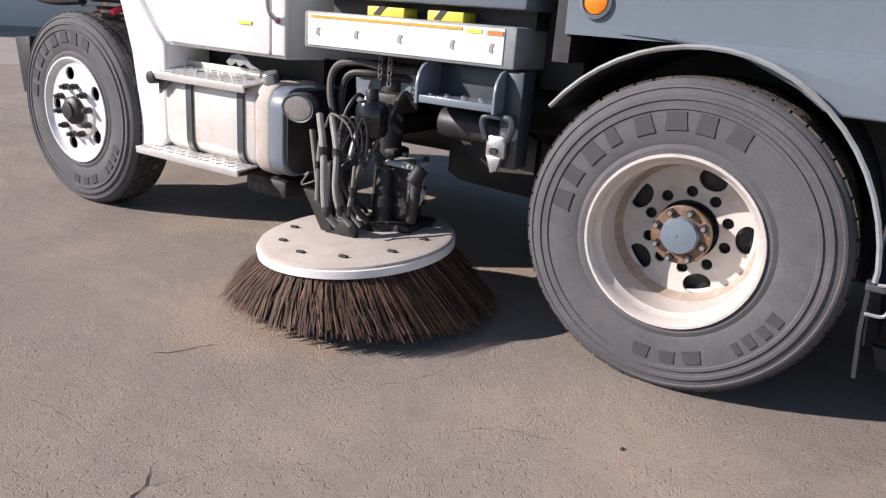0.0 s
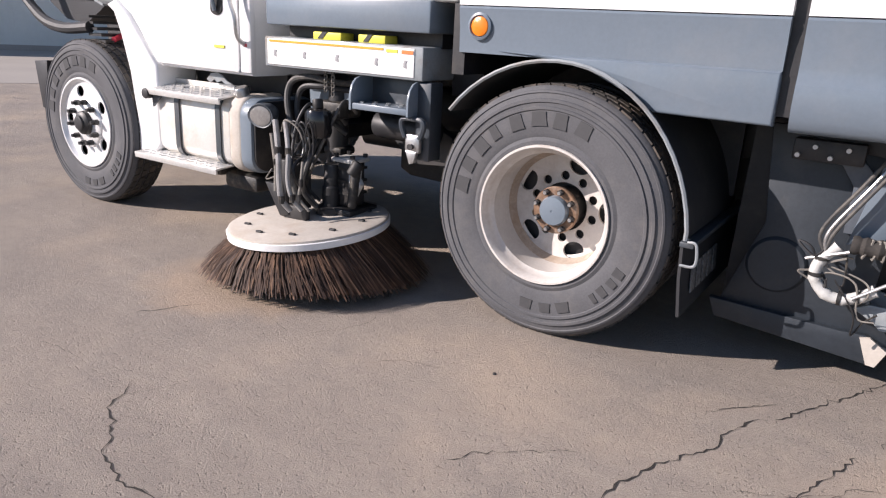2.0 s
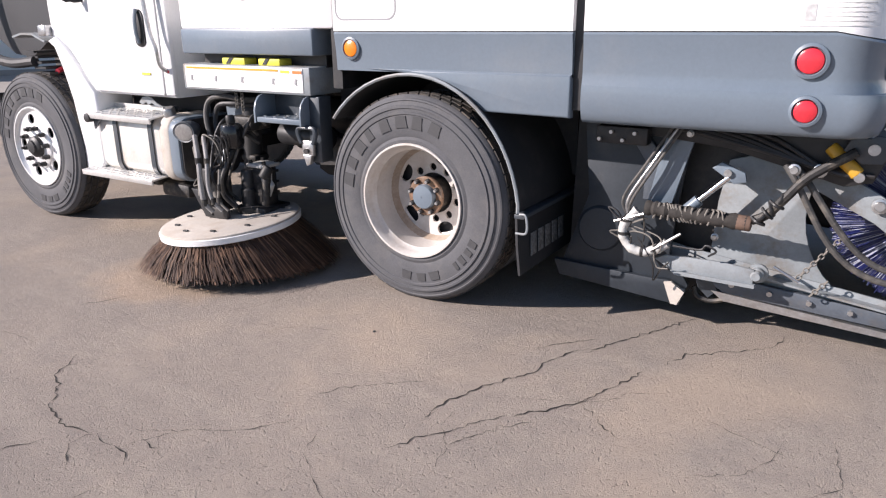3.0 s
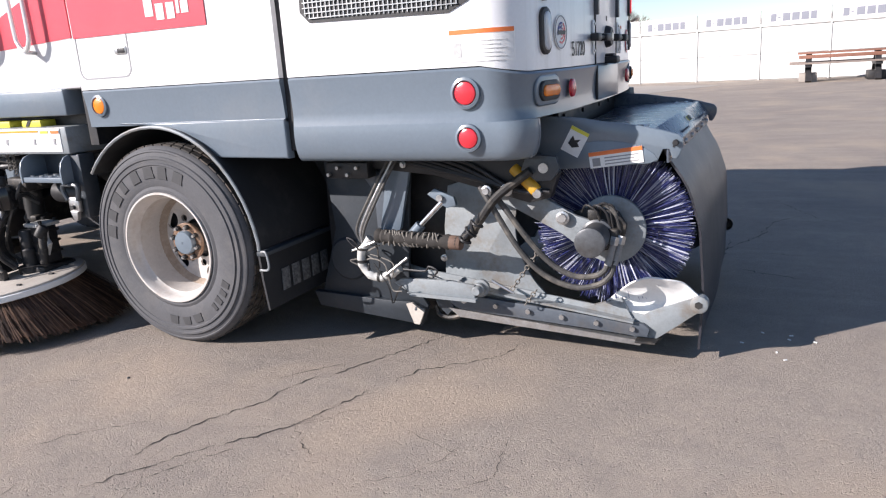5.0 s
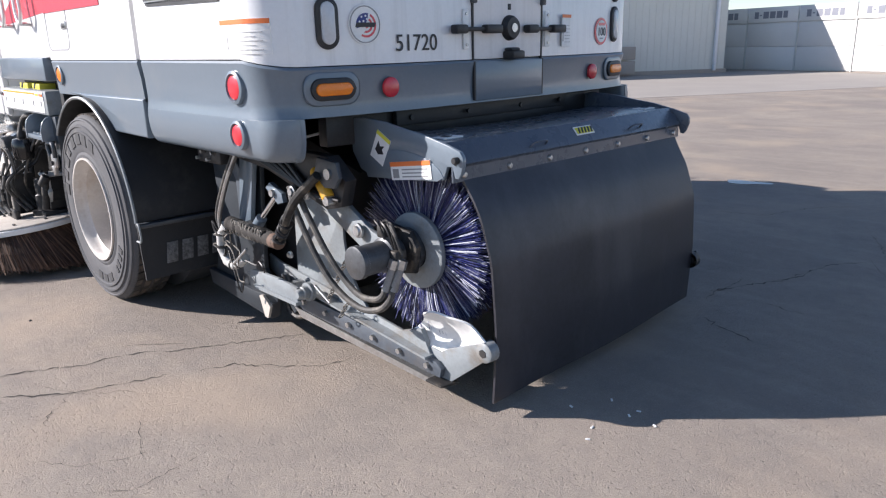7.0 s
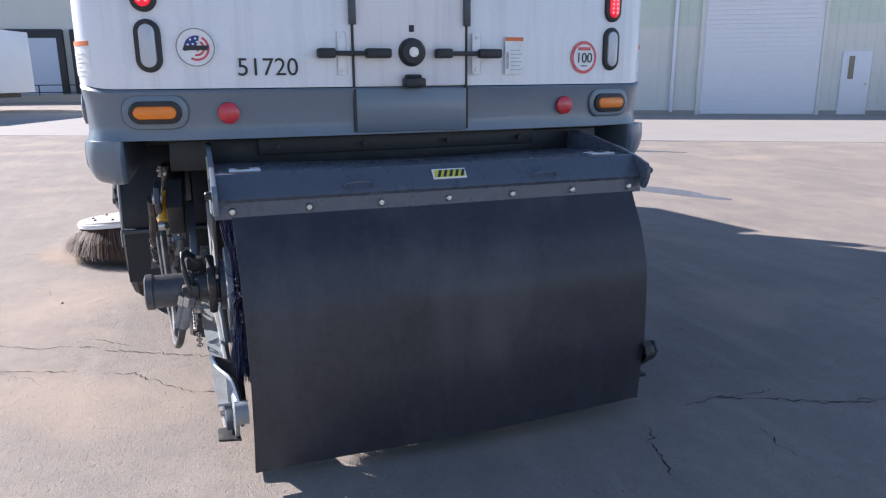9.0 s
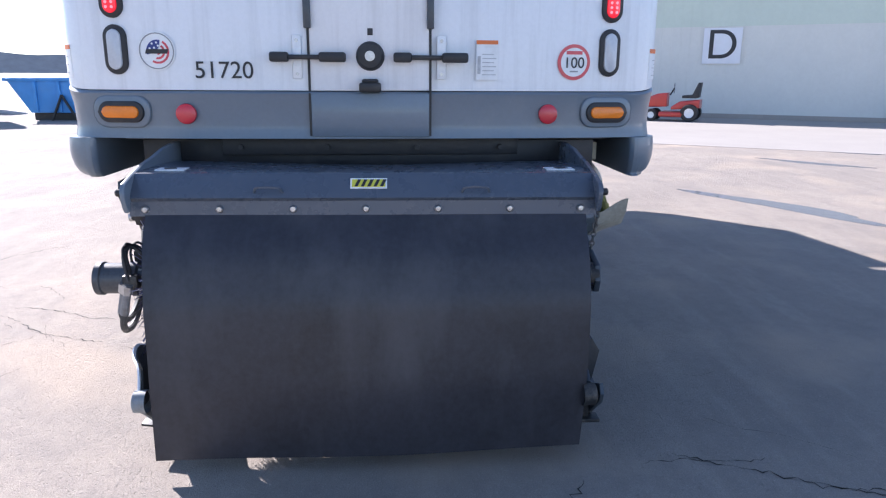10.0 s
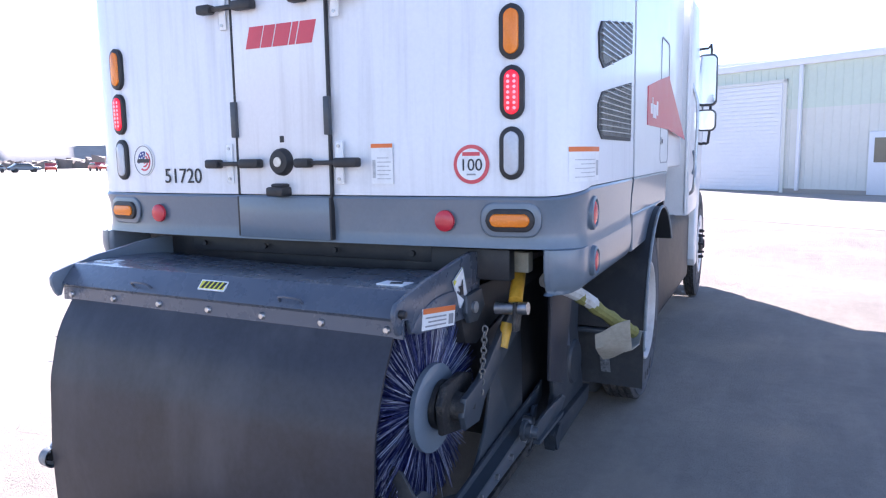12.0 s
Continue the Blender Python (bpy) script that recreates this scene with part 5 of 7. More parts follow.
for p0, p1 in (((1.0, 0.205, 0.52), (1.14, 0.20, 0.575)), ((1.18, 0.2, 0.40), (1.31, 0.21, 0.50))):
    part("clamp_rod", cyl(p0, p1, 0.007, 8), STEEL, elbow)
wrap = part("wrapped_hose", tube([(1.14, 0.225, 0.60), (1.25, 0.222, 0.598), (1.40, 0.225, 0.592), (1.58, 0.225, 0.585)], 0.034, 14, 7, bulge=lambda i: 1.0 + 0.12 * math.sin(i * 2.4)), CLOTH, truck, "hose wrapped in dirty laced cloth")
part("wrap_end", cyl((1.52, 0.225, 0.587), (1.60, 0.225, 0.584), 0.034, 16, bev=0.006), mat("brown_leather", (0.15, 0.095, 0.07), 0.8, var=0.3, scale=25), wrap)
lace = []
for k in range(44):
    a, x = k * 2.1, 1.18 + 0.31 * k / 43
    lace.append((x + 0.02 * math.sin(k * 1.9), 0.225 + 0.041 * math.cos(a), 0.596 + 0.041 * math.sin(a)))
part("lacing", tube(lace, 0.0048, 5, 4), LACE, wrap, "zigzag grey cord lacing")
rod = part("tilt_cylinder", cyl((1.27, 0.27, 0.555), (1.36, 0.28, 0.65), 0.027, 16), GREY, truck, "hydraulic cylinder with a chrome rod")
part("chrome_rod", cyl((1.35, 0.28, 0.64), (1.475, 0.30, 0.765), 0.014, 14), CHROME, rod)
part("rod_clevis", prism([(1.40, 0.80), (1.44, 0.83), (1.54, 0.79), (1.55, 0.75), (1.50, 0.735)], "y", 0.29, 0.315, 0.004), GREY, rod)
part("rod_pin", cyl((1.47, 0.275, 0.785), (1.47, 0.32, 0.785), 0.017, 12), STEEL, rod)
for p, r in (((1.735, 0.235, 0.835), 0.026), ((1.83, 0.24, 0.84), 0.028), ((2.06, 0.33, 0.70), 0.032), ((1.43, 0.38, 0.46), 0.018), ((1.30, 0.26, 0.95), 0.016)):
    part("pivot_bolt", lathe([(0.0, 0.02), (r * 0.6, 0.02), (r * 0.7, 0.012), (r, 0.01), (r, 0.0)], p, (0, -1, 0), 12), STEEL, truck)


def chain(p0, p1, n, name="chain"):
    p0, p1 = Vector(p0), Vector(p1)
    bm = bmesh.new()
    d = (p1 - p0).normalized()
    s = d.cross(Vector((0, 1, 0))).normalized()
    q = d.cross(s)
    L = (p1 - p0).length / n
    for k in range(n):
        c, w = p0 + d * L * (k + 0.5), (s if k % 2 else q)
        loop = [c + d * (0.62 * L * math.cos(t)) + w * (0.010 * math.sin(t)) for t in np.linspace(0, 2 * math.pi, 11)]
        merge(bm, tube(loop, 0.0032, 5, 1, smooth=False))
    return part(name, bm, LACE, truck)


chain((1.95, 0.335, 0.55), (1.80, 0.33, 0.335), 12)
chain((1.92, 0.345, 0.34), (1.86, 0.345, 0.26), 5)
part("chain_rod", cyl((1.70, 0.33, 0.375), (1.81, 0.33, 0.32), 0.007, 8), STEEL, truck)
ycyl = part("yellow_cylinder", cyl((1.85, 0.28, 0.935), (1.965, 0.258, 0.832), 0.028, 18, bev=0.008), YELLOW, truck, "yellow hydraulic cylinder")
part("cylinder_eye", cyl((1.97, 0.235, 0.825), (1.97, 0.285, 0.825), 0.02, 14), STEEL, ycyl)
yc2 = part("yellow_cylinder", cyl((1.70, 2.20, 1.075), (1.873, 2.25, 0.945), 0.029, 16, bev=0.006), YELLOW, truck, "yellow hydraulic cylinder")
part("cylinder_low", cyl((1.862, 2.21, 0.855), (1.897, 2.20, 0.765), 0.024, 14), YELLOW, yc2)
part("cylinder_eye", cyl((1.885, 2.17, 0.915), (1.885, 2.31, 0.925), 0.024, 14), STEEL, yc2)
part("cylinder_link", prism([(1.84, 0.94), (1.92, 0.95), (1.93, 0.84), (1.87, 0.83)], "y", 2.255, 2.27, 0.004), GRIMY, yc2)
chain((2.12, far(0.33), 0.90), (2.10, far(0.36), 0.62), 14)
rng = random.Random(31)
for k in range(9):
    x, z = 1.02 + 0.26 * rng.random(), 0.42 + 0.18 * rng.random()
    pts = [(x, 0.215, z)]
    for j in range(4):
        pts.append((pts[-1][0] + rng.gauss(0.015, 0.045), 0.195 + 0.03 * rng.random(), pts[-1][2] + rng.gauss(-0.01, 0.04)))
    hose(pts, 0.0035 + 0.002 * rng.random(), (LACE, BLACK, GRIMY)[k % 3], "loose_wire", n=5)
for k in range(6):
    a = rng.random() * 6.3
    x, z = 1.625 + 0.016 * k, 0.607 + 0.02 * k
    hose([(x + 0.03 * math.cos(a), 0.205, z + 0.03 * math.sin(a)), (x, 0.182, z), (x - 0.03 * math.cos(a), 0.20, z - 0.03 * math.sin(a)), (x + 0.01, 0.23, z - 0.01)], 0.007, BLACK, "tape_knot", n=6)
for k in range(6):
    x = 2.10 + 0.14 * rng.random()
    hose([(x, 0.37, 0.72), (x + 0.03, 0.33, 0.76), (x + 0.08, 0.32, 0.72 + 0.05 * rng.random()), (x + 0.10, 0.34, 0.64)], 0.0055, (BLACK, GRIMY, HOSE)[k % 3], "motor_lead", n=6)
valve = part("valve_block", box(0.88, 1.12, 0.22, 0.30, 0.885, 0.965, 0.006), BLACK, truck)
for k in range(4):
    part("valve_fitting", cyl((0.90 + 0.055 * k, 0.20, 0.905 + 0.035 * (k % 2)), (0.90 + 0.055 * k, 0.225, 0.905 + 0.035 * (k % 2)), 0.009, 8), STEEL, valve)

# ---- broom hood and rear flap ----
def local_m(bm, m):
    bmesh.ops.transform(bm, matrix=m, verts=bm.verts)
    return bm


hood_line = [(1.96, 1.062), (2.10, 1.072), (2.25, 1.079), (2.38, 1.079), (2.44, 1.072)]
skin = bmesh.new()
across = []
for k in range(25):
    y = 0.455 + 1.634 * k / 24
    sag = 0.016 * math.sin(math.pi * k / 24) ** 2
    across.append([skin.verts.new((x, y, z - sag * (2.44 - x) / 0.48)) for x, z in hood_line])
for a, b in zip(across, across[1:]):
    for j in range(len(a) - 1):
        skin.faces.new((a[j], a[j + 1], b[j + 1], b[j]))
part("broom_hood", thick(skin, 0.010), HOOD_BLUE, truck, "slate-blue sheet metal broom hood")
lip = [(2.435, 1.078), (2.448, 1.076), (2.505, 1.012), (2.512, 0.998), (2.498, 0.985), (2.50, 0.932), (2.49, 0.93), (2.488, 0.99), (2.496, 1.0), (2.49, 1.01)]
front = part("hood_lip", prism(lip, "y", 0.444, far(0.444), 0.003), HOOD_BLUE, truck, "folded slate-blue hood lip")
for k in range(7):
    y = 0.50 + 1.54 * k / 6
    part("lip_bolt", lathe([(0.0, 0.012), (0.009, 0.011), (0.014, 0.004), (0.014, 0.0)], (2.499, y, 0.957), (1, 0, 0), 12), STEEL, front)
for y in (0.93, 1.66):
    part("lip_handle", tube([(2.50, y - 0.05, 1.016), (2.52, y - 0.035, 1.036), (2.52, y + 0.035, 1.036), (2.50, y + 0.05, 1.016)], 0.005, 6), HOOD_BLUE, front)
tag = part("hazard_tag", box(2.476, 2.482, 1.215, 1.345, 1.022, 1.064, turn=Euler((0, radians(-41), 0))), LABEL, truck, "yellow and black hazard tag with a white border")
tag_m = Matrix.Translation((2.479, 1.28, 1.043)) @ Euler((0, radians(-41), 0)).to_matrix().to_4x4()
part("tag_face", local_m(prism([(-0.059, -0.0155), (0.059, -0.0155), (0.059, 0.0155), (-0.059, 0.0155)], "x", 0.001, 0.0045), tag_m), YELLOW_TAG, tag)
for k in range(5):
    y = -0.05 + 0.0225 * k
    part("tag_stripe", local_m(prism([(y, -0.0145), (y + 0.011, -0.0145), (y + 0.023, 0.0145), (y + 0.012, 0.0145)], "x", 0.003, 0.006), tag_m), INK, tag)
for s in (0, 1):
    fy = (lambda y: far(y)) if s else (lambda y: y)
    o = 1 if s else -1
    edge = [(1.90, 1.135), (1.97, 1.145), (2.12, 1.132), (2.24, 1.112), (2.34, 1.10), (2.47, 1.072), (2.54, 1.052), (2.556, 1.03), (2.556, 1.0), (2.542, 0.965), (2.530, 0.95), (2.514, 0.952), (2.500, 0.992), (2.474, 0.99), (2.452, 0.938), (2.40, 0.931), (2.30, 0.925), (2.02, 0.905), (1.95, 0.93), (1.90, 1.0)]
    # Far end plate and bulge are darker than the near, shade put into colour.
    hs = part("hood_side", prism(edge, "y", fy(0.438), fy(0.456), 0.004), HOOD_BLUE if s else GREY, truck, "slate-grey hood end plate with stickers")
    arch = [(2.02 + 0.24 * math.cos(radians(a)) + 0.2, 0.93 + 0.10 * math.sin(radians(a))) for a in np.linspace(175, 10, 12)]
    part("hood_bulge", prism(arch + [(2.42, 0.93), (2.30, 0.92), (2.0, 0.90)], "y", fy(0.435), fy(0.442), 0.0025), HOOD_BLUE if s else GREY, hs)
    part("end_knob", lathe([(0.0, 0.022), (0.010, 0.022), (0.013, 0.018), (0.013, 0.0)], (2.528, fy(0.438), 1.02), (0, o, 0), 18), BLACK, hs)
    part("end_slot", prism([(2.515, 1.0), (2.522, 1.0), (2.526, 1.02), (2.519, 1.022)], "y", fy(0.434), fy(0.440)), INK, hs)
    tilt_m = Matrix.Translation((2.275, fy(0.4345), 0.957)) @ Euler((0, radians(-7.5), 0)).to_matrix().to_4x4()

    def tilted(a0, a1, b0, b1, d0, d1, m=tilt_m):
        lo, hi = sorted((o * d0, o * d1))
        return local_m(box(a0, a1, lo, hi, b0, b1), m)
    ws = part("warning_sticker", tilted(-0.118, 0.118, -0.036, 0.036, -0.002, 0.003), LABEL, hs, "white warning sticker with an orange band")
    part("orange_band", tilted(-0.118, 0.118, 0.018, 0.036, 0.002, 0.0045), ORANGE, ws)
    part("pictogram", tilted(-0.105, -0.07, -0.028, 0.008, 0.002, 0.0045), INK_GREY, ws)
    for k in range(3):
        part("print_bar", tilted(-0.05, 0.10 - 0.02 * (k % 2), -0.026 + 0.014 * k, -0.021 + 0.014 * k, 0.002, 0.0042), INK_GREY, ws)
    sq_m = Matrix.Translation((2.092, fy(0.4375), 1.028)) @ Euler((0, radians(28), 0)).to_matrix().to_4x4()
    sq = part("square_sticker", tilted(-0.044, 0.044, -0.06, 0.06, -0.002, 0.003, sq_m), LABEL, hs, "tilted white safety sticker")
    part("yellow_band", tilted(-0.044, 0.044, 0.044, 0.06, 0.002, 0.0045, sq_m), YELLOW_TAG, sq)
    part("sticker_mark", local_m(prism([(-0.025, -0.02), (0.0, -0.03), (0.028, -0.012), (0.012, 0.0), (0.02, 0.02), (-0.004, 0.006), (-0.02, 0.022)], "y", o * 0.002, o * 0.0045), sq_m), INK, sq)
    part("hood_sticker", box(2.32, 2.39, min(fy(0.505), fy(0.61)), max(fy(0.505), fy(0.61)), 1.077, 1.0815, turn=Euler((0, radians(-1), 0))), LABEL, truck, "white sticker on the hood")
    part("sticker_mark", box(2.337, 2.372, min(fy(0.53), fy(0.572)), max(fy(0.53), fy(0.572)), 1.080, 1.0835, turn=Euler((0, radians(-1), 0.4))), INK, truck)
part("pale_rod", cyl((1.718, 0.294, 1.052), (1.782, 0.523, 1.092), 0.006, 8), LABEL, truck, "thin white rod under the hopper")
pieces("rear_crossbar", [(1.86, 1.92, 0.3, far(0.3), 1.03, 1.15)], BLACK, truck, bev=0.006)
bar = part("recess_bar", box(1.93, 1.96, 0.64, 1.90, 1.085, 1.155, 0.006), BLACK, truck, "dark steel bar under the tail")
for y in (0.72, 1.08, 1.46, 1.82):
    part("bar_bolt", lathe([(0.0, 0.012), (0.011, 0.012), (0.012, 0.0)], (1.96, y, 1.12), (1, 0, 0), 8), BLACK, bar)

# rubber flap hanging behind the broom
bm = bmesh.new()
rows = []
NY, NZ = 26, 22
for i in range(NZ + 1):
    u = i / NZ
    z = 0.985 - u * 0.925
    row = []
    for j in range(NY + 1):
        v = j / NY
        y = 0.495 + 0.015 * math.sin(u * 2.6) + v * (1.565 - 0.02 * u)
        x = float(np.interp(u, (0, 0.05, 0.12, 0.2, 0.38, 0.7, 1.0), (2.478, 2.497, 2.545 - 0.016 * v, 2.585 - 0.012 * v, 2.63, 2.65, 2.642))) + 0.006 * math.sin(v * 9 + u * 3) * u
        zz = z + 0.03 * u * v ** 3
        row.append(bm.verts.new((x, y, zz)))
    rows.append(row)
for a, b in zip(rows, rows[1:]):
    for j in range(NY):
        bm.faces.new((a[j], a[j + 1], b[j + 1], b[j]))
part("rear_flap", thick(bm, 0.010), FLAP, truck, "large hanging black rubber rear flap")
part("corner_guard", prism([(far(a), b) for a, b in ((0.52, 0.52), (0.455, 0.49), (0.405, 0.41), (0.43, 0.29), (0.50, 0.25))], "x", 2.50, 2.515, 0.003), MUDFLAP, truck, "bent rubber corner guard")
part("foot_bracket", boxes((2.50, 2.56, far(0.48), far(0.40), 0.135, 0.15), (2.50, 2.54, far(0.475), far(0.44), 0.15, 0.29), bev=0.004), GRIMY, truck)
part("foot_tip", prism([(2.37, 0.39), (2.46, 0.39), (2.48, 0.47), (2.37, 0.46)], "z", 0.104, 0.114, 0.002), GRIMY, truck, "worn flat rail foot")

# far-side pocket with a rolled cloth and a hanging side plate
draped = thick(sheet([(1.04, 0.63), (1.12, 0.60), (1.22, 0.595), (1.32, 0.63), (1.38, 0.69), (1.40, 0.76)], "y", 2.47, 2.63), 0.006)
for v in draped.verts:
    v.co.z += 0.35 * (v.co.y - 2.55) + 0.012 * math.sin(40 * v.co.x + 25 * v.co.y)
pocket = part("cloth_pocket", draped, CANVAS, truck, "grey canvas strip with an olive cloth roll")
part("cloth_roll", tube([(1.50, 2.40, 0.92), (1.36, 2.47, 0.83), (1.22, 2.55, 0.74), (1.12, 2.60, 0.68)], 0.03, 10, 5, bulge=lambda i: 1.0 + 0.15 * math.sin(i * 1.7)), CLOTH_OLIVE, pocket)
part("strap_roll", tube([(1.66, 2.30, 1.0), (1.50, 2.40, 0.92), (1.38, 2.46, 0.85)], 0.032, 10, 5), TAIL_PIPE, pocket)
part("side_deflector", prism([(1.28, 0.88), (1.60, 0.92), (1.62, 0.56), (1.42, 0.49)], "y", 2.30, 2.32, 0.004), FLAP, truck, "dark rubber side deflector")
part("junction_box", box(1.80, 1.86, 2.21, 2.29, 1.05, 1.13, 0.006), mat("buff_plate", (0.42, 0.38, 0.28), 0.6), truck, "small buff junction box")

# ---- gutter broom on the near side ----
GB = Vector((-1.27, -0.135, 0.29))
tilt = Vector((0, 0, 1)).rotation_difference(Vector((-0.08, -0.06, 1))).to_matrix().to_4x4()
GM = Matrix.Translation(GB) @ tilt


def placed(bm, m=GM):
    bmesh.ops.transform(bm, matrix=m, verts=bm.verts)
    return bm


broom = part("gutter_broom", placed(lathe([(0.0, 0.02), (0.397, 0.02), (0.412, 0.014), (0.417, 0.0), (0.412, -0.03), (0.371, -0.035), (0.0, -0.035)], (0, 0, 0), (0, 0, 1), 64)), CREAM, truck, "round dusty cream gutter broom plate")
part("broom_rim", placed(lathe([(0.416, 0.004), (0.421, 0.0), (0.419, -0.03), (0.412, -0.034)], (0, 0, 0), (0, 0, 1), 64)), LABEL, broom)
for k in range(10):
    a = 2 * math.pi * k / 10 + 0.2
    part("plate_slot", placed(box(0.31 * math.cos(a) - 0.02, 0.31 * math.cos(a) + 0.02, 0.31 * math.sin(a) - 0.008, 0.31 * math.sin(a) + 0.008, 0.018, 0.03, 0.004)), BLACK, broom)
rng = random.Random(8)
bm = bmesh.new()
for k in range(4200):
    a = rng.random() * 2 * math.pi
    q = rng.random()
    r0 = 0.30 + 0.10 * q
    p0 = GM @ Vector((r0 * math.cos(a), r0 * math.sin(a), -0.03))
    rr = 0.49 + 0.11 * q + rng.gauss(0, 0.015)
    b = a + 0.10 + rng.gauss(0, 0.03)
    p1 = Vector((GB.x + rr * math.cos(b), GB.y + 0.05 + rr * math.sin(b), 0.012 + 0.04 * rng.random() + 0.05 * max(0, math.cos(b + 1.05))))
    t = Vector((-math.sin(a), math.cos(a), 0)) * (0.0012 + 0.0022 * rng.random())
    o = Vector((math.cos(a), math.sin(a), 0)) * 0.003
    mid = (p0 + p1) / 2 + Vector((math.cos(a), math.sin(a), 0)) * 0.012
    v = [bm.verts.new(x) for x in (p0 - t, p0 + t, mid + t + o, p1 + t, p1 - t, mid - t + o)]
    bm.faces.new((v[0], v[1], v[2], v[5]))
    bm.faces.new((v[5], v[2], v[3], v[4]))
me = bpy.data.meshes.new("bristles")
bm.to_mesh(me)
bm.free()
me.materials.append(BRISTLE)
gb = new("bristles", me)
hang(gb, broom)
tagged(gb, "brown wire gutter broom bristles", kind="stuff")
bm = bmesh.new()
ra, rb = [], []
for k in range(96):
    a = 2 * math.pi * k / 96
    jit = 0.012 * math.sin(k * 7.3) + 0.008 * math.sin(k * 13.7)
    ra.append(bm.verts.new(GM @ Vector((0.385 * math.cos(a), 0.385 * math.sin(a), -0.03))))
    rb.append(bm.verts.new((GB.x + (0.53 + jit) * math.cos(a), GB.y + 0.05 + (0.53 + jit) * math.sin(a), 0.02 + 0.05 * max(0, math.cos(a + 1.05)))))
for k in range(96):
    j = (k + 1) % 96
    bm.faces.new((ra[k], ra[j], rb[j], rb[k]))
part("bristle_skirt", bm, BRISTLE, broom, sharp=2)

# its arm, motor and hoses
older = set(bpy.data.objects)
arm = part("broom_arm", boxes((-1.20, -1.155, -0.30, -0.12, 0.36, 0.62), (-1.20, -1.02, -0.30, -0.27, 0.345, 0.41), bev=0.008), BLACK, truck, "grimy black gutter broom arm with hoses")
mot = part("broom_motor", lathe([(0.0, 0.20), (0.032, 0.20), (0.038, 0.19), (0.038, 0.10), (0.046, 0.09), (0.046, 0.0), (0.075, -0.005), (0.075, -0.05), (0.0, -0.05)], (-1.02, -0.12, 0.40), (0, 0, 1), 24), BLACK, truck, "dirty hydraulic motor")
part("motor_body", box(-1.0, -0.90, -0.11, 0.0, 0.40, 0.62, 0.015), BLACK, mot)
part("motor_lug", prism([(-0.90, 0.60), (-0.87, 0.625), (-0.835, 0.60), (-0.84, 0.555), (-0.82, 0.53), (-0.86, 0.46), (-0.90, 0.49)], "y", -0.13, -0.10, 0.006), TAIL_PIPE, mot, "dusty pale bracket")
part("motor_flange", box(-1.02, -0.88, -0.125, 0.01, 0.615, 0.635, 0.006), TAIL_PIPE, mot)
part("motor_foot", box(-1.06, -0.86, -0.16, 0.05, 0.37, 0.40, 0.006), BLACK, mot)
for dx, dy in ((-0.075, -0.08), (0.075, -0.08), (-0.075, 0.08), (0.075, 0.08)):
    part("motor_bolt", cyl((-0.95 + 0.7 * dx, -0.055 + 0.6 * dy, 0.63), (-0.95 + 0.7 * dx, -0.055 + 0.6 * dy, 0.652), 0.012, 6), GRIMY, mot)
for z in (0.46, 0.52, 0.58):
    part("motor_fin", box(-1.006, -0.894, -0.116, 0.006, z, z + 0.012), GRIMY, mot)
cyl2 = part("dump_cylinder", cyl((-0.86, -0.15, 0.42), (-0.85, -0.13, 0.60), 0.024, 16, bev=0.006), GRIMY, truck, "grimy hydraulic cylinder")
part("cylinder_cap", cyl((-0.865, -0.15, 0.57), (-0.84, -0.12, 0.63), 0.03, 12, bev=0.008), GRIMY, cyl2)
part("swing_post", cyl((-1.12, 0.02, 0.40), (-1.12, 0.05, 0.96), 0.055, 18), BLACK, truck)
pieces("post_collar", [(-1.20, -1.03, -0.05, 0.12, 0.80, 0.88), (-1.17, -1.05, -0.02, 0.10, 0.62, 0.66)], GRIMY, truck, bev=0.015)
part("reservoir", cyl((-1.06, -0.17, 0.72), (-1.06, -0.17, 0.86), 0.066, 24, bev=0.03), mat("gloss_black_canister", (0.02, 0.02, 0.022), 0.2, metal=0.4, coat=0.5), truck, "glossy black canister")
part("canister_cap", cyl((-1.06, -0.17, 0.855), (-1.07, -0.165, 0.90), 0.026, 16, bev=0.008), GRIMY, truck)
part("pull_rod", cyl((-1.32, -0.23, 0.72), (-1.26, -0.25, 0.50), 0.012, 10), LACE, truck, "slim steel pull rod")
part("spring_tube", cyl((-1.20, -0.25, 0.60), (-1.10, -0.27, 0.39), 0.021, 12), LACE, truck)
part("chrome_link", cyl((-1.14, -0.10, 0.86), (-1.18, -0.18, 0.55), 0.013, 12), STEEL, truck)
part("flat_bar", prism([(-1.29, 0.50), (-1.23, 0.50), (-1.13, 0.365), (-1.19, 0.352)], "y", -0.31, -0.28, 0.003), BLACK, truck)
rng = random.Random(12)
for k in range(6):
    x0, y0 = -1.22 + 0.26 * rng.random(), -0.16 + 0.18 * rng.random()
    x1, y1 = -1.17 + 0.16 * rng.random(), -0.29 + 0.14 * rng.random()
    top = 0.78 + 0.12 * rng.random()
    hose([(x0 + 0.08 * rng.random(), y0 + 0.08, top - 0.06), (x0, y0, top), (x0 - 0.02, y0 - 0.07, top - 0.10), ((x0 + x1) / 2 + 0.03 * rng.gauss(0, 1), y1 - 0.04, 0.60), (x1, y1, 0.48), (x1 + 0.04, y1 + 0.05, 0.40)], 0.006 + 0.005 * rng.random(), HOSE if k % 2 else BLACK)
hose([(-1.22, -0.14, 0.62), (-1.32, -0.12, 0.84), (-1.33, -0.08, 0.955), (-1.22, -0.06, 0.985), (-1.10, -0.03, 0.97), (-1.0, 0.06, 0.965), (-0.80, 0.14, 0.96)], 0.016)
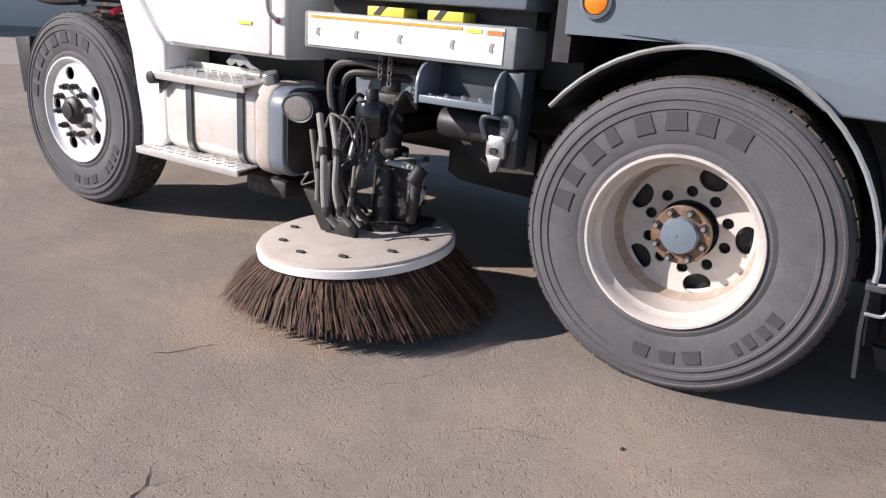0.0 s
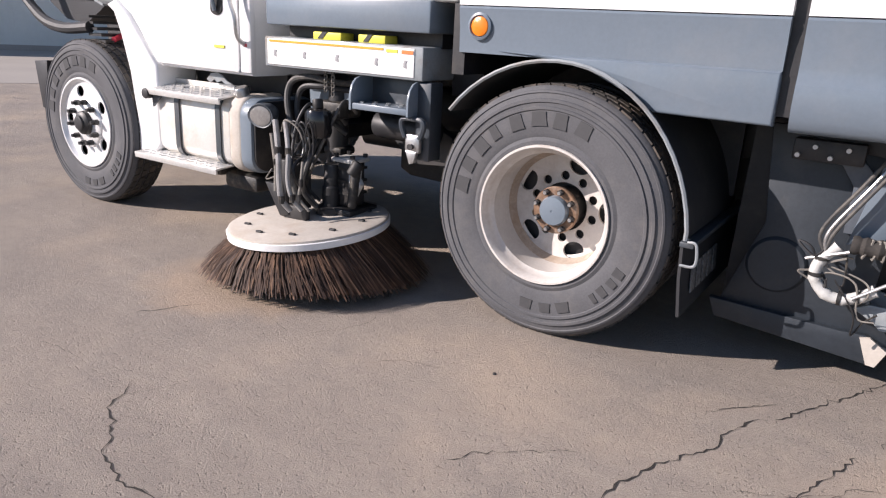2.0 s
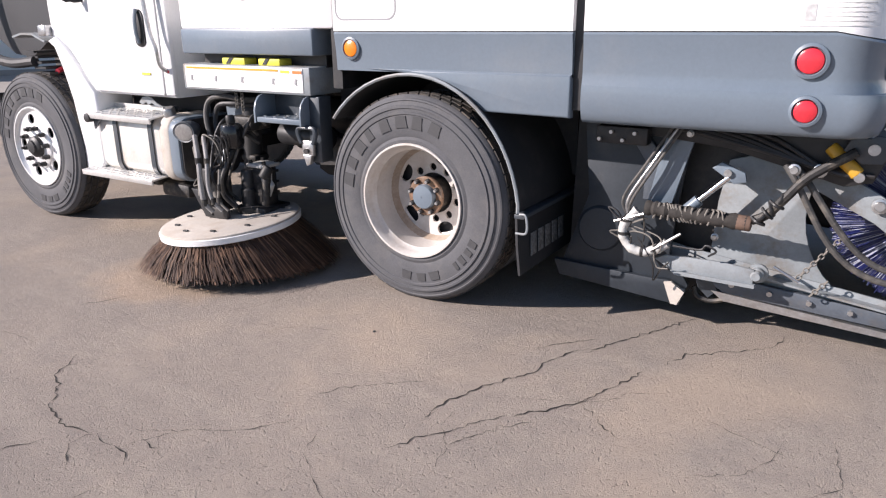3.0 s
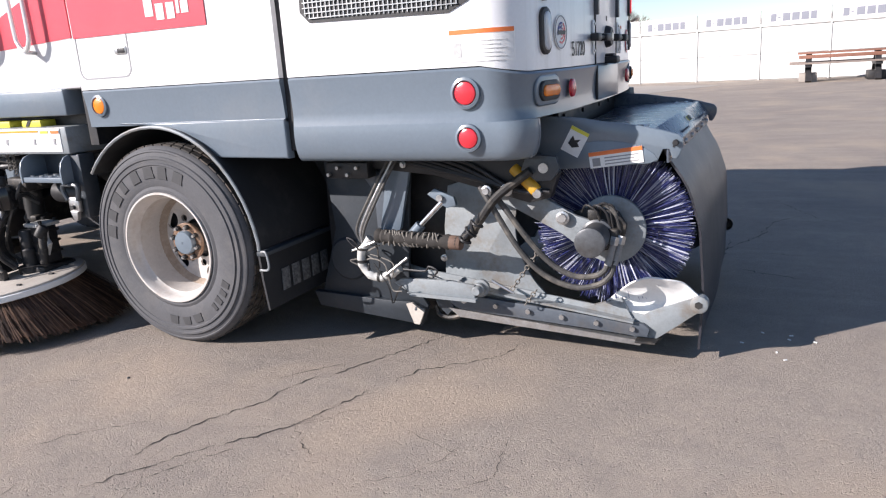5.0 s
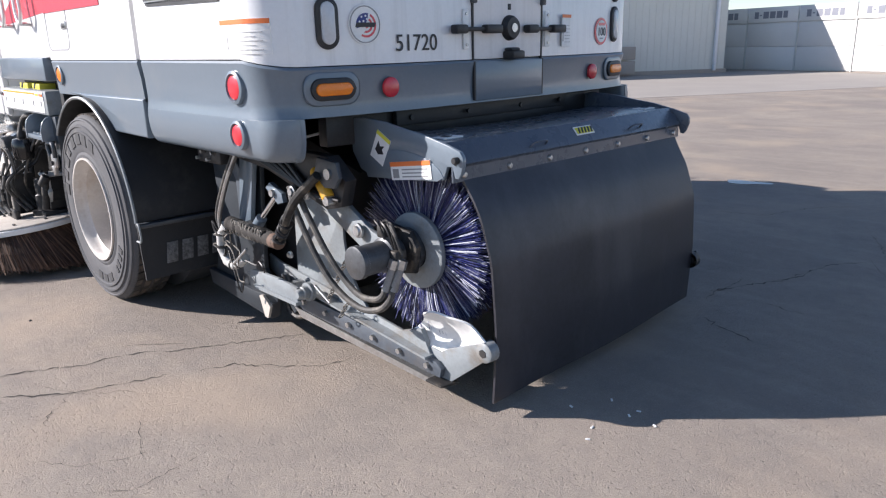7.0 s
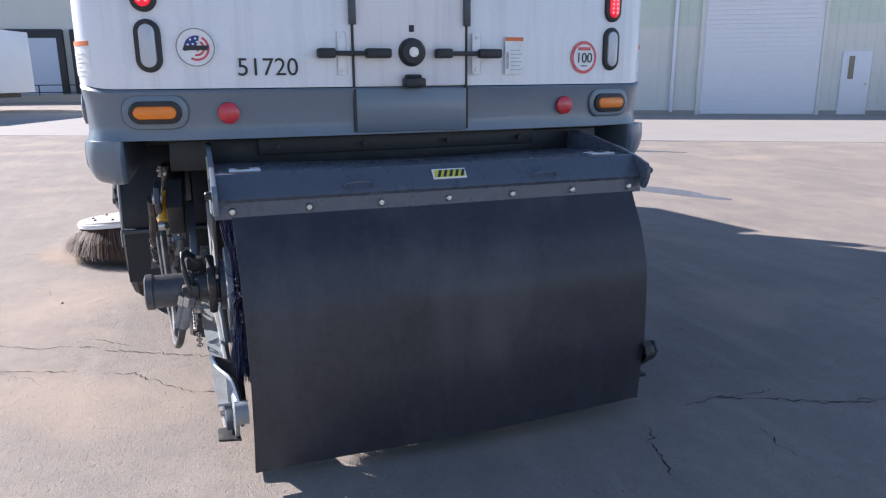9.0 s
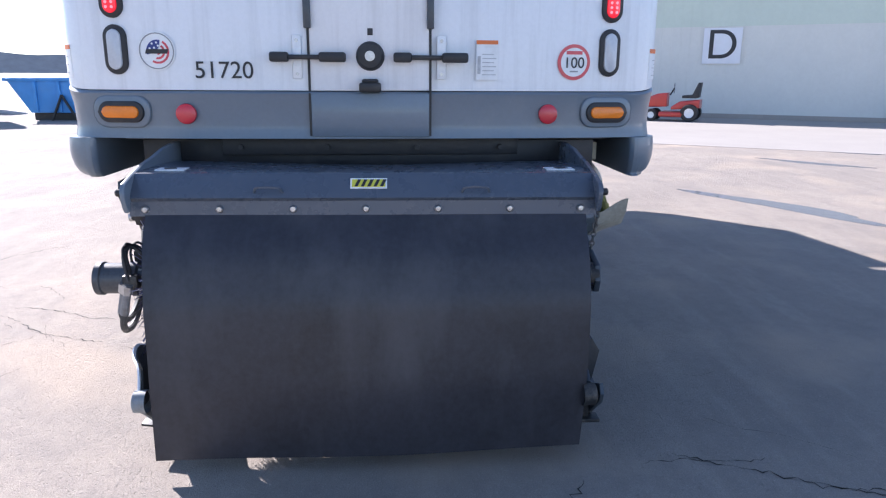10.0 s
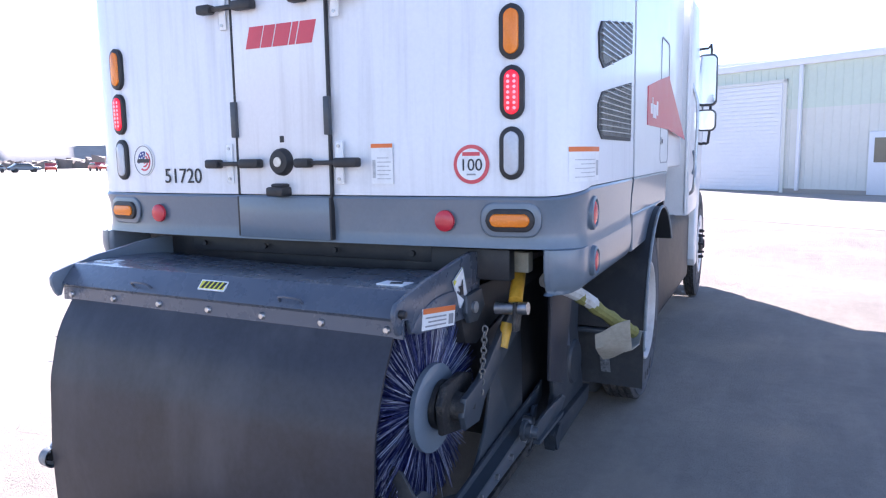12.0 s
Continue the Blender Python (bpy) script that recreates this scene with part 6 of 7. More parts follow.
hose([(-1.18, -0.12, 0.58), (-1.29, -0.08, 0.80), (-1.28, -0.06, 0.925), (-1.16, -0.04, 0.945), (-1.05, 0.02, 0.935), (-0.85, 0.14, 0.92)], 0.015, BLACK)
for k in range(4):
    hose([(-1.24 + 0.05 * k, -0.24, 0.74 - 0.02 * k), (-1.18 + 0.05 * k, -0.27, 0.80), (-1.10 + 0.03 * k, -0.26, 0.76), (-1.08 + 0.02 * k, -0.25, 0.66), (-1.14 + 0.03 * k, -0.26, 0.60)], 0.005, LACE if k == 0 else BLACK)
part("cable_tangle", tube([(-1.46, -0.12, 0.50), (-1.38, -0.18, 0.53), (-1.40, -0.20, 0.48), (-1.30, -0.16, 0.52), (-1.34, -0.20, 0.45), (-1.24, -0.18, 0.50), (-1.28, -0.16, 0.54)], 0.004, 5), LACE, truck, "tangle of dusty wire")
for ob in made_since(older):
    ob.data.transform(Matrix.Translation((GB.x, GB.y, 0.28)) @ Matrix.Diagonal((1.05, 1.05, 1.10, 1)) @ Matrix.Translation((1.05, 0.245, -0.326)))
for pts, r, m in (
        ([(-1.44, -0.20, 0.80), (-1.375, -0.245, 0.66), (-1.345, -0.27, 0.50), (-1.33, -0.27, 0.42), (-1.30, -0.24, 0.36)], 0.015, DUSTY_PIPE),
        ([(-1.40, -0.17, 0.79), (-1.315, -0.235, 0.66), (-1.30, -0.255, 0.52), (-1.275, -0.25, 0.43), (-1.24, -0.22, 0.37)], 0.0125, DUSTY_PIPE),
        ([(-1.475, -0.15, 0.68), (-1.45, -0.19, 0.58), (-1.425, -0.22, 0.44)], 0.011, LACE),
        ([(-1.23, -0.22, 0.62), (-1.215, -0.25, 0.52), (-1.225, -0.25, 0.44), (-1.18, -0.23, 0.38)], 0.008, LACE)):
    pipe = part("feed_pipe", tube(pts, r, 10), m, truck, "dusty pale feed pipe")
    for q in (1, -2):
        part("pipe_collar", cyl(Vector(pts[q]) + Vector((0, 0, 0.02)), Vector(pts[q]) - Vector((0, 0, 0.02)), r * 1.3, 10), GRIMY, pipe)
part("side_actuator", cyl((-1.05, 0.14, 0.80), (-0.68, 0.14, 0.79), 0.065, 20, bev=0.015), BLACK, truck, "black horizontal cylinder")
chain((-1.28, 0.05, 1.05), (-1.28, 0.05, 0.92), 6)
chain((-1.33, 0.05, 1.05), (-1.33, 0.05, 0.94), 5)
part("lift_bracket", prism([(-1.54, 0.93), (-1.30, 0.96), (-1.12, 0.985), (-1.13, 0.885), (-1.30, 0.86), (-1.53, 0.82)], "y", 0.15, 0.17), GREY, truck)
part("shield_plate", prism([(-1.10, 0.78), (-0.86, 0.86), (-0.66, 0.76), (-0.66, 0.62), (-0.9, 0.60)], "y", 0.25, 0.3), BLACK, truck)
earlier = set(bpy.data.objects)
flood = part("flood_lamp", lathe([(0.0, 0.07), (0.05, 0.075), (0.062, 0.08), (0.066, 0.06), (0.055, 0.0), (0.03, -0.05), (0.0, -0.055)], (-1.575, -0.04, 0.80), (0.25, -1, -0.1), 24), GREY_DARK, truck, "round work lamp")
part("lamp_glass", lathe([(0.0, 0.083), (0.04, 0.083), (0.052, 0.08)], (-1.575, -0.04, 0.80), (0.25, -1, -0.1), 24), mat("dull_lamp_glass", (0.22, 0.21, 0.20), 0.2, var=0.2, scale=30, bump=0.1), flood)

# ---- fuel tank and cab steps ----
tank = part("fuel_tank", prism(rounded(0.0, 0.56, 0.44, 0.85, 0.09, 6), "x", -2.52, -1.86, 0.01), TANK, truck, "brushed aluminium fuel tank with dark straps")
for x in (-2.38, -1.98):
    part("tank_strap", pierced(rounded(-0.012, 0.57, 0.43, 0.862, 0.09, 6), [rounded(-0.003, 0.562, 0.438, 0.852, 0.09, 6)], "x", x, x + 0.045), GREY_DARK, tank)
end = part("fluid_tank", prism(rounded(-0.02, 0.50, 0.42, 0.865, 0.1, 6), "x", -1.85, -1.72, 0.03, 3), CREAM, truck, "cream side fluid tank with a filler cap")
part("filler_cap", lathe([(0.0, 0.05), (0.035, 0.05), (0.042, 0.04), (0.042, 0.0)], (-1.80, 0.06, 0.86), (0, -0.3, 1), 18), STEEL, end)
part("tank_cover", prism(rounded(-0.03, 0.48, 0.43, 0.855, 0.1, 6), "x", -1.725, -1.672, 0.012, 2), GREY, truck, "grey rounded tank end cover")
part("cover_end", prism(rounded(-0.014, 0.465, 0.446, 0.84, 0.09, 6), "x", -1.673, -1.664, 0.003), BLACK, truck, "black tank end")

TANK_X = ((-3.2, -3.3), (-2.52, -2.69), (-2.38, -2.515), (-1.98, -2.14), (-1.86, -2.03), (-1.72, -1.905), (-1.665, -1.80), (-1.575, -1.66), (-1.4, -1.45))
stretch(made_since(earlier), TANK_X)


def tread_step(x0, x1, z, y0, y1, rise):
    lean = Matrix.Translation((0, y0, z)) @ Matrix.Rotation(math.atan2(rise, y1 - y0), 4, "X") @ Matrix.Translation((0, -y0, -z))
    st = part("cab_step", placed(boxes((x0, x1, y0, y1, z - 0.012, z), (x0, x1, y0 - 0.004, y0 + 0.008, z - 0.035, z + 0.001), (x0, x1, y1 - 0.012, y1, z, z + 0.03), bev=0.003), lean), TREADPLATE, truck, "aluminium tread-plate cab step")
    bm = bmesh.new()
    nx, ny = int((x1 - x0) / 0.045), 5
    for i in range(nx):
        for j in range(ny):
            cx, cy = x0 + 0.03 + 0.045 * i, y0 + 0.03 + (y1 - y0 - 0.06) * j / (ny - 1)
            merge(bm, box(cx - 0.014, cx + 0.014, cy - 0.004, cy + 0.004, z - 0.001, z + 0.005, turn=Euler((0, 0, radians(40 if (i + j) % 2 else -40)))))
    tagged(part("tread_pattern", placed(bm, lean), TREADPLATE, st), "raised tread-plate lozenges", kind="stuff")
    return st


s1 = tread_step(-2.706, -2.04, 0.842, -0.06, 0.15, 0.03)
part("step_knob", cyl((-2.72, -0.07, 0.81), (-2.72, -0.02, 0.81), 0.032, 16, bev=0.006), BLACK, s1)
part("step_bracket", prism([(-2.70, 0.83), (-2.58, 0.83), (-2.70, 0.73)], "y", -0.03, -0.015), GREY_DARK, s1)
tread_step(-2.843, -2.058, 0.438, -0.085, 0.14, 0.02)
pieces("step_hanger", [(-2.10, -2.07, 0.1, 0.2, 0.42, 0.9)], GREY_DARK, truck)
stretch(pieces("belly_clutter", [(-2.5, -2.1, 0.1, 0.5, 0.34, 0.42), (-2.0, -1.7, 0.05, 0.4, 0.30, 0.40), (-2.3, -1.9, 0.5, 1.0, 0.42, 0.75)], GRIMY, truck, bev=0.03), TANK_X)

# ---- cab, narrower than the hopper ----
CAB_FAR = 2.56
earlier = set(bpy.data.objects)

cab_side = [(-2.98, 1.36), (-2.78, 1.22), (-2.64, 1.13), (-2.50, 1.02), (-1.66, 1.02), (-1.66, 2.75), (-2.25, 2.78), (-2.62, 2.0), (-2.98, 1.92)]
part("cab", prism(cab_side, "y", 0.035, CAB_FAR, 0.02), WHITE, truck, "white truck cab")
for s in (0, 1):
    fy = (lambda y: CAB_FAR - y) if s else (lambda y: y)
    door = [(-2.66, 2.05), (-2.68, 1.30), (-2.63, 1.18), (-2.50, 1.045), (-1.80, 1.04), (-1.785, 1.06), (-1.79, 2.65), (-2.30, 2.65)]
    dr = part("cab_door", prism(door, "y", fy(0.012), fy(0.05), 0.008), WHITE, truck, "white cab door")
    hd = part("door_handle", prism(rounded(-2.0, -1.905, 1.32, 1.56, 0.045, 6), "y", fy(0.004), fy(0.03), 0.006), BLACK, dr, "black upright door handle")
    part("handle_grip", tube([(-1.95, fy(-0.005), 1.35), (-1.95, fy(-0.02), 1.42), (-1.95, fy(-0.02), 1.50), (-1.95, fy(-0.005), 1.56)], 0.011, 8), GREY, hd)
    part("door_window", prism([(-2.58, 1.98), (-1.86, 1.98), (-1.86, 2.55), (-2.30, 2.55)], "y", fy(0.008), fy(0.02), 0.003), GLASS_DOOR, dr)
    part("door_sticker", box(-1.98, -1.90, min(fy(0.006), fy(0.014)), max(fy(0.006), fy(0.014)), 1.155, 1.168), YELLOW_TAG, dr)
    part("grab_handle", tube([(-1.72, fy(0.02), 1.18), (-1.72, fy(-0.03), 1.22), (-1.73, fy(-0.04), 1.32), (-1.80, fy(-0.04), 1.48), (-1.85, fy(-0.04), 1.9), (-1.85, fy(0.01), 2.1)], 0.013, 8), STEEL, truck, "grey cab grab handle")
    part("cab_rear_panel", box(-1.785, -1.645, min(fy(0.02), fy(0.06)), max(fy(0.02), fy(0.06)), 1.04, 2.7, 0.012), WHITE, truck)
    part("panel_label", box(-1.74, -1.69, min(fy(0.016), fy(0.024)), max(fy(0.016), fy(0.024)), 1.17, 1.185), STRIPE, truck)
    # splash panel behind the front wheel
    splash = [(-3.0, 1.36), (-2.92, 1.30), (-2.86, 1.18), (-2.79, 0.95), (-2.755, 0.70), (-2.75, 0.42), (-2.60, 0.42), (-2.50, 0.50), (-2.50, 1.03), (-2.62, 1.14), (-2.78, 1.30), (-2.90, 1.40)]
    part("splash_panel", prism(splash, "y", fy(0.0), fy(0.30), 0.025, 3), WHITE, truck, "pale fender panel behind the front wheel")
    part("cab_sill", box(-2.5, -1.66, min(fy(0.30), fy(0.34)), max(fy(0.30), fy(0.34)), 0.86, 1.03), BLACK, truck)
    # mirrors on a bracket
    mir = part("door_mirror", prism(rounded(min(fy(-0.15), fy(0.03)), max(fy(-0.15), fy(0.03)), 1.95, 2.42, 0.05, 5), "x", -2.60, -2.52, 0.015), GREY_DARK, truck, "door mirror with a convex mirror below")
    part("mirror_pane", prism(rounded(min(fy(-0.138), fy(0.018)), max(fy(-0.138), fy(0.018)), 1.97, 2.40, 0.04, 5), "x", -2.522, -2.515), MIRROR, mir)
    part("convex_housing", prism(rounded(min(fy(-0.15), fy(0.03)), max(fy(-0.15), fy(0.03)), 1.72, 1.92, 0.05, 5), "x", -2.60, -2.52, 0.015), GREY_DARK, mir)
    part("convex_pane", prism(rounded(min(fy(-0.138), fy(0.018)), max(fy(-0.138), fy(0.018)), 1.735, 1.905, 0.04, 5), "x", -2.522, -2.515), MIRROR, mir)
    part("mirror_arm", tube([(-2.5, fy(0.02), 2.46), (-2.54, fy(-0.06), 2.47), (-2.56, fy(-0.09), 2.45), (-2.57, fy(-0.09), 1.70), (-2.54, fy(-0.05), 1.62), (-2.5, fy(0.02), 1.62)], 0.012, 7, 3), BLACK, mir)
CAB_Z = ((0.0, 0.0), (0.42, 0.41), (0.95, 0.92), (1.04, 0.99), (1.3, 1.275), (1.44, 1.385), (1.7, 1.68), (4.0, 4.0))
CAB_X = ((-4.6, -4.83), (-3.9, -4.118), (-3.0, -3.17), (-2.5, -2.683), (-1.8, -1.953), (-1.66, -1.865), (-1.5, -1.75))
stretch(made_since(earlier), CAB_X, CAB_Z)
part("horse_silhouette", prism([(-2.320, 0.925), (-2.280, 0.960), (-2.230, 0.970), (-2.180, 0.955), (-2.140, 0.925), (-2.090, 0.910), (-2.150, 0.905), (-2.190, 0.925), (-2.230, 0.910), (-2.250, 0.930), (-2.290, 0.905)], "y", 0.085, 0.092), GREY_LIGHT, truck, "cut-out grey metal bracket behind the step")

# front: raised hood, engine bay and bumper
earlier = set(bpy.data.objects)
part("engine_block", boxes((-4.15, -3.05, 0.72, 1.85, 0.75, 1.45), (-3.9, -3.3, 0.9, 1.6, 1.4, 1.7), bev=0.05), GRIMY, truck)
pieces("bay_louvres", [*[(-3.42 + 0.04 * k, -3.28 + 0.04 * k, 0.06, 0.60, 1.26 - 0.035 * k, 1.275 - 0.035 * k) for k in range(7)]], BLACK, truck)
# Shade under the raised hood is put into its plain black colour.
hoodb = part("raised_hood", prism([(-3.30, 1.42), (-3.45, 1.30), (-3.62, 1.22), (-3.85, 1.24), (-4.05, 1.36), (-4.22, 1.62), (-4.25, 2.2), (-3.15, 2.3), (-3.1, 1.6)], "y", 0.25, far(0.25)), INK, truck, "tilted hood, shade of its underside painted black")
part("hood_edge", tube([(-3.28, 0.06, 1.205), (-3.55, 0.04, 1.19), (-3.80, 0.04, 1.24), (-4.02, 0.05, 1.40), (-4.15, 0.05, 1.65), (-4.2, 0.06, 2.1)], 0.035, 10), MUDFLAP, hoodb, "rounded dark hood rim")
part("fender_flange", thick(sheet([(-3.02, 1.36), (-3.16, 1.425), (-3.30, 1.43), (-3.42, 1.40)], "y", 0.0, 0.22), 0.018), GREY_LIGHT, truck)
part("hinge_block", box(-3.07, -2.98, -0.01, 0.1, 1.40, 1.48, 0.012), STEEL, truck)
part("front_flap", prism([(-3.90, 0.94), (-3.74, 0.955), (-3.78, 0.58), (-3.86, 0.60)], "y", 0.0, 0.5, 0.01), INK, truck, "black bumper end")
part("bumper", box(-4.45, -4.25, 0.9, far(0.9), 0.5, 0.85, 0.04), GREY_DARK, truck)
part("red_hose", tube([(-3.12, 0.12, 1.14), (-3.2, 0.3, 1.18), (-3.3, 0.6, 1.2)], 0.018, 8), STRIPE, truck)

stretch(made_since(earlier), CAB_X, CAB_Z)

# the far flank runs in a little towards the front
for ob in [o for o in bpy.data.objects if o.type == "MESH"]:
    top = ob
    while top.parent:
        top = top.parent
    if top is truck:
        hopper = not ob.name.startswith(("hood", "hanger", "rear_cross", "square_st", "sticker_mark", "yellow_band", "broom", "pivot"))
        panel = ob.name.startswith(("hopper_shell", "skirt", "rear_door", "door_seam"))
        for v in ob.data.vertices:
            if panel and 1.36 < v.co.z < 1.40 and v.co.x > 1.82:
                v.co.z -= 0.033 * min(1.0, (v.co.x - 1.82) / 0.17)
            if hopper and v.co.y > 1.52 and v.co.z > 1.0 and 1.5 < v.co.x < 2.12 and not ob.matrix_basis.translation.length:
                b, c = min(1.0, (v.co.y - 1.52) / 0.5), min(1.0, (v.co.x - 1.5) / 0.45)
                v.co.x -= 0.043 * b * b * (3 - 2 * b) * c
            if v.co.y > YC and v.co.x < 2.075 and not ob.matrix_basis.translation.length:
                v.co.y -= (0.035 + 0.05 * max(0.0, 1.95 - v.co.x)) * min(1.0, ((v.co.y - YC) / YC) ** 3)

# ---- cracks in the asphalt ----
def crack(name, pts, w, seed):
    rng = random.Random(seed)
    bm = bmesh.new()
    line = []
    for a, b in zip(pts, pts[1:]):
        a, b = Vector((*a, 0)), Vector((*b, 0))
        n = max(2, int((b - a).length / 0.022))
        q = (b - a).normalized().cross(Vector((0, 0, 1)))
        for k in range(n):
            line.append(a + (b - a) * k / n + q * rng.gauss(0, min(0.008, w * 2.2)))
    prev = None
    for i, p in enumerate(line):
        d = (line[min(i + 1, len(line) - 1)] - line[max(0, i - 1)]).normalized().cross(Vector((0, 0, 1)))
        ww = w * (0.12 + 0.75 * rng.random() ** 1.6) * min(1, (i + 1) / 4, (len(line) - i) / 4)
        cur = (bm.verts.new(p + d * ww + Vector((0, 0, 0.0022))), bm.verts.new(p - d * ww + Vector((0, 0, 0.0022))))
        if prev:
            bm.faces.new((prev[0], cur[0], cur[1], prev[1]))
        prev = cur
    me = bpy.data.meshes.new(name)
    bm.to_mesh(me)
    bm.free()
    me.materials.append(CRACK)
    ob = new(name, me)
    hang(ob, ground)
    return ob


for seed, (width, line) in enumerate((
    (0.0055, ((0.70, -1.02), (0.73, -0.86), (0.78, -0.72), (0.83, -0.60), (0.91, -0.49), (0.92, -0.36), (0.98, -0.20), (1.05, -0.17))),
    (0.0042, ((1.04, -0.17), (1.16, 0.05), (1.29, 0.30), (1.40, 0.52))),
    (0.0046, ((1.31, -0.24), (1.27, -0.38), (1.22, -0.50), (1.17, -0.60), (1.08, -0.74), (0.97, -0.85))),
    (0.0036, ((0.97, -0.85), (0.91, -0.94), (0.79, -1.12), (0.68, -1.29))),
    (0.0030, ((1.17, -0.62), (1.25, -0.69), (1.40, -0.80))),
    (0.0042, ((1.38, -0.12), (1.43, 0.02), (1.60, 0.16), (1.71, 0.25), (1.77, 0.36), (1.79, 0.48))),
    (0.0048, ((-0.94, -1.39), (-0.88, -1.47), (-0.83, -1.55), (-0.70, -1.62), (-0.62, -1.71), (-0.47, -1.75), (-0.38, -1.76), (-0.26, -1.74))),
    (0.0046, ((-0.26, -1.74), (-0.28, -1.82), (-0.21, -1.88), (-0.14, -1.94))),
    (0.0040, ((-0.26, -1.74), (-0.11, -1.75), (-0.02, -1.78), (0.02, -1.83))),
    (0.0028, ((-0.10, -1.67), (0.01, -1.69), (0.09, -1.72))),
    (0.0026, ((-0.48, -2.05), (-0.44, -1.93), (-0.35, -1.82))),
    (0.0022, ((-0.16, -1.65), (0.04, -1.53), (0.21, -1.41), (0.31, -1.26))),
    (0.0030, ((-1.50, -1.06), (-1.43, -0.93), (-1.34, -0.75))),
    (0.0024, ((0.23, -1.16), (0.29, -1.01), (0.42, -0.89), (0.58, -0.77))),
    (0.0030, ((0.88, -1.13), (0.97, -0.96), (1.09, -0.82))),
    (0.0055, ((2.57, 2.43), (2.70, 2.70), (2.82, 2.95), (2.91, 3.42), (3.08, 3.65))),
    (0.0036, ((1.72, 4.39), (2.05, 4.46), (2.24, 4.97), (2.48, 5.26))),
    (0.0036, ((2.89, 4.36), (3.26, 3.56), (3.48, 3.46))),
    (0.0050, ((2.73, 2.04), (2.85, 1.98), (3.00, 1.94), (3.09, 1.90))),
    (0.0040, ((2.90, 2.46), (3.01, 2.44), (3.14, 2.43))),
    (0.0036, ((2.63, 2.28), (2.61, 2.43), (2.63, 2.62), (2.62, 2.80))),
    (0.0055, ((2.78, 2.85), (2.84, 3.00), (2.89, 3.14))),
    (0.0030, ((0.82, -0.27), (0.96, -0.09), (1.06, 0.0))),
)):
    crack("crack", line, 1.15 * width, seed + 1)
# hairlines branching over the worn asphalt
rng = random.Random(77)
for k in range(34):
    x, y = rng.uniform(-1.6, 3.2), rng.uniform(-2.3, -0.35)
    if k % 4 == 3:
        x, y = rng.uniform(1.8, 4.2), rng.uniform(2.4, 5.5)
    a = rng.uniform(0.2, 1.3) + (1.6 if k % 5 == 0 else 0)
    pts = [(x, y)]
    for j in range(rng.randint(2, 4)):
        a += rng.gauss(0, 0.4)
        pts.append((pts[-1][0] + 0.16 * math.cos(a), pts[-1][1] + 0.16 * math.sin(a)))
    crack("crack", pts, 0.0016, 100 + k)
# pale chips lying by the flap
rng = random.Random(5)
for k in range(7):
    x, y = 2.80 + 0.35 * rng.random(), 0.62 + 0.35 * rng.random()
    ch = tagged(part("paper_chip", box(x - 0.009, x + 0.009, y - 0.004, y + 0.004, 0.0, 0.005, 0.0015, turn=Euler((0, 0, rng.random() * 3))), LABEL), "small pale chip of litter on the asphalt", "litter", "litter chips")
for x, y in ((0.075, -0.495), ):
    tagged(part("pebble", lathe([(0.0, 0.008), (0.006, 0.006), (0.009, 0.0)], (x, y, 0), (0, 0, 1), 7), BLACK), "single dark pebble lying on the asphalt", "pebble")


# ---- buildings and yard ----
def oriented(origin, heading):
    return Matrix.Translation(origin) @ Matrix.Rotation(heading, 4, "Z")


def local(bm, m):
    bmesh.ops.transform(bm, matrix=m, verts=bm.verts)
    return bm


# warehouse: wall face along +x of its own frame, its face towards -y
P0, P1 = Vector((-34.5, -15.7, 0)), Vector((-9.6, 28.5, 0))
run = (P1 - P0).length
WM = oriented(P0, math.atan2(P1.y - P0.y, P1.x - P0.x))


ware = thing("warehouse", P0, "long pale metal-clad warehouse with roll-up doors", "warehouse")
U_DD, U_MD, U_RB, U_RA, U_PB, U_PA, U_D, U_MW = 24.75, 42.7, 39.65, 18.9, 36.8, 21.45, 31.7, 30.7
wh, U0 = 4.5, 15.8
bm = local(box(U0, run, 0, 30, 0, 3.0), WM)
part("wall", bm, SIDING, ware, "pale grey metal siding")
part("upper_wall", local(box(U0, run, -0.01, 30, 3.0, wh), WM), SIDING_GREEN, ware, "pale green upper siding")
part("roof_trim", local(box(U0 - 0.2, run + 0.2, -0.15, 30.2, wh, wh + 0.25, 0.03), WM), DOOR_WHITE, ware)
for z0, z1, y, m in ((0.15, 3.0, 0.0, SIDING), (3.0, wh, -0.01, SIDING_GREEN)):
    bm = bmesh.new()
    for k in range(53, int(run / 0.3)):
        merge(bm, box(0.3 * k, 0.3 * k + 0.06, y - 0.012, y, z0, z1))
    tagged(part("siding_rib", local(bm, WM), m, ware), "upright ribs of the siding", kind="stuff")
part("plinth", local(box(U0 - 0.1, run + 0.1, -0.06, 0.2, 0, 0.16), WM), CONCRETE, ware)
for u in (U_RA, U_RB):
    rd = part("roller_door", local(box(u - 1.9, u + 1.9, -0.06, 0.1, 0.02, 3.95), WM), DOOR_WHITE, ware, "white roll-up door")
    bm = bmesh.new()
    for k in range(26):
        merge(bm, box(u - 1.85, u + 1.85, -0.09, -0.05, 0.05 + 0.15 * k, 0.165 + 0.15 * k))
    tagged(part("door_slat", local(bm, WM), DOOR_WHITE, rd), "white slats of the roll-up door", kind="stuff")
    part("door_frame", local(boxes((u - 2.02, u - 1.9, -0.1, 0, 0, 4.07), (u + 1.9, u + 2.02, -0.1, 0, 0, 4.07), (u - 2.02, u + 2.02, -0.1, 0, 3.95, 4.07)), WM), SIDING, rd)
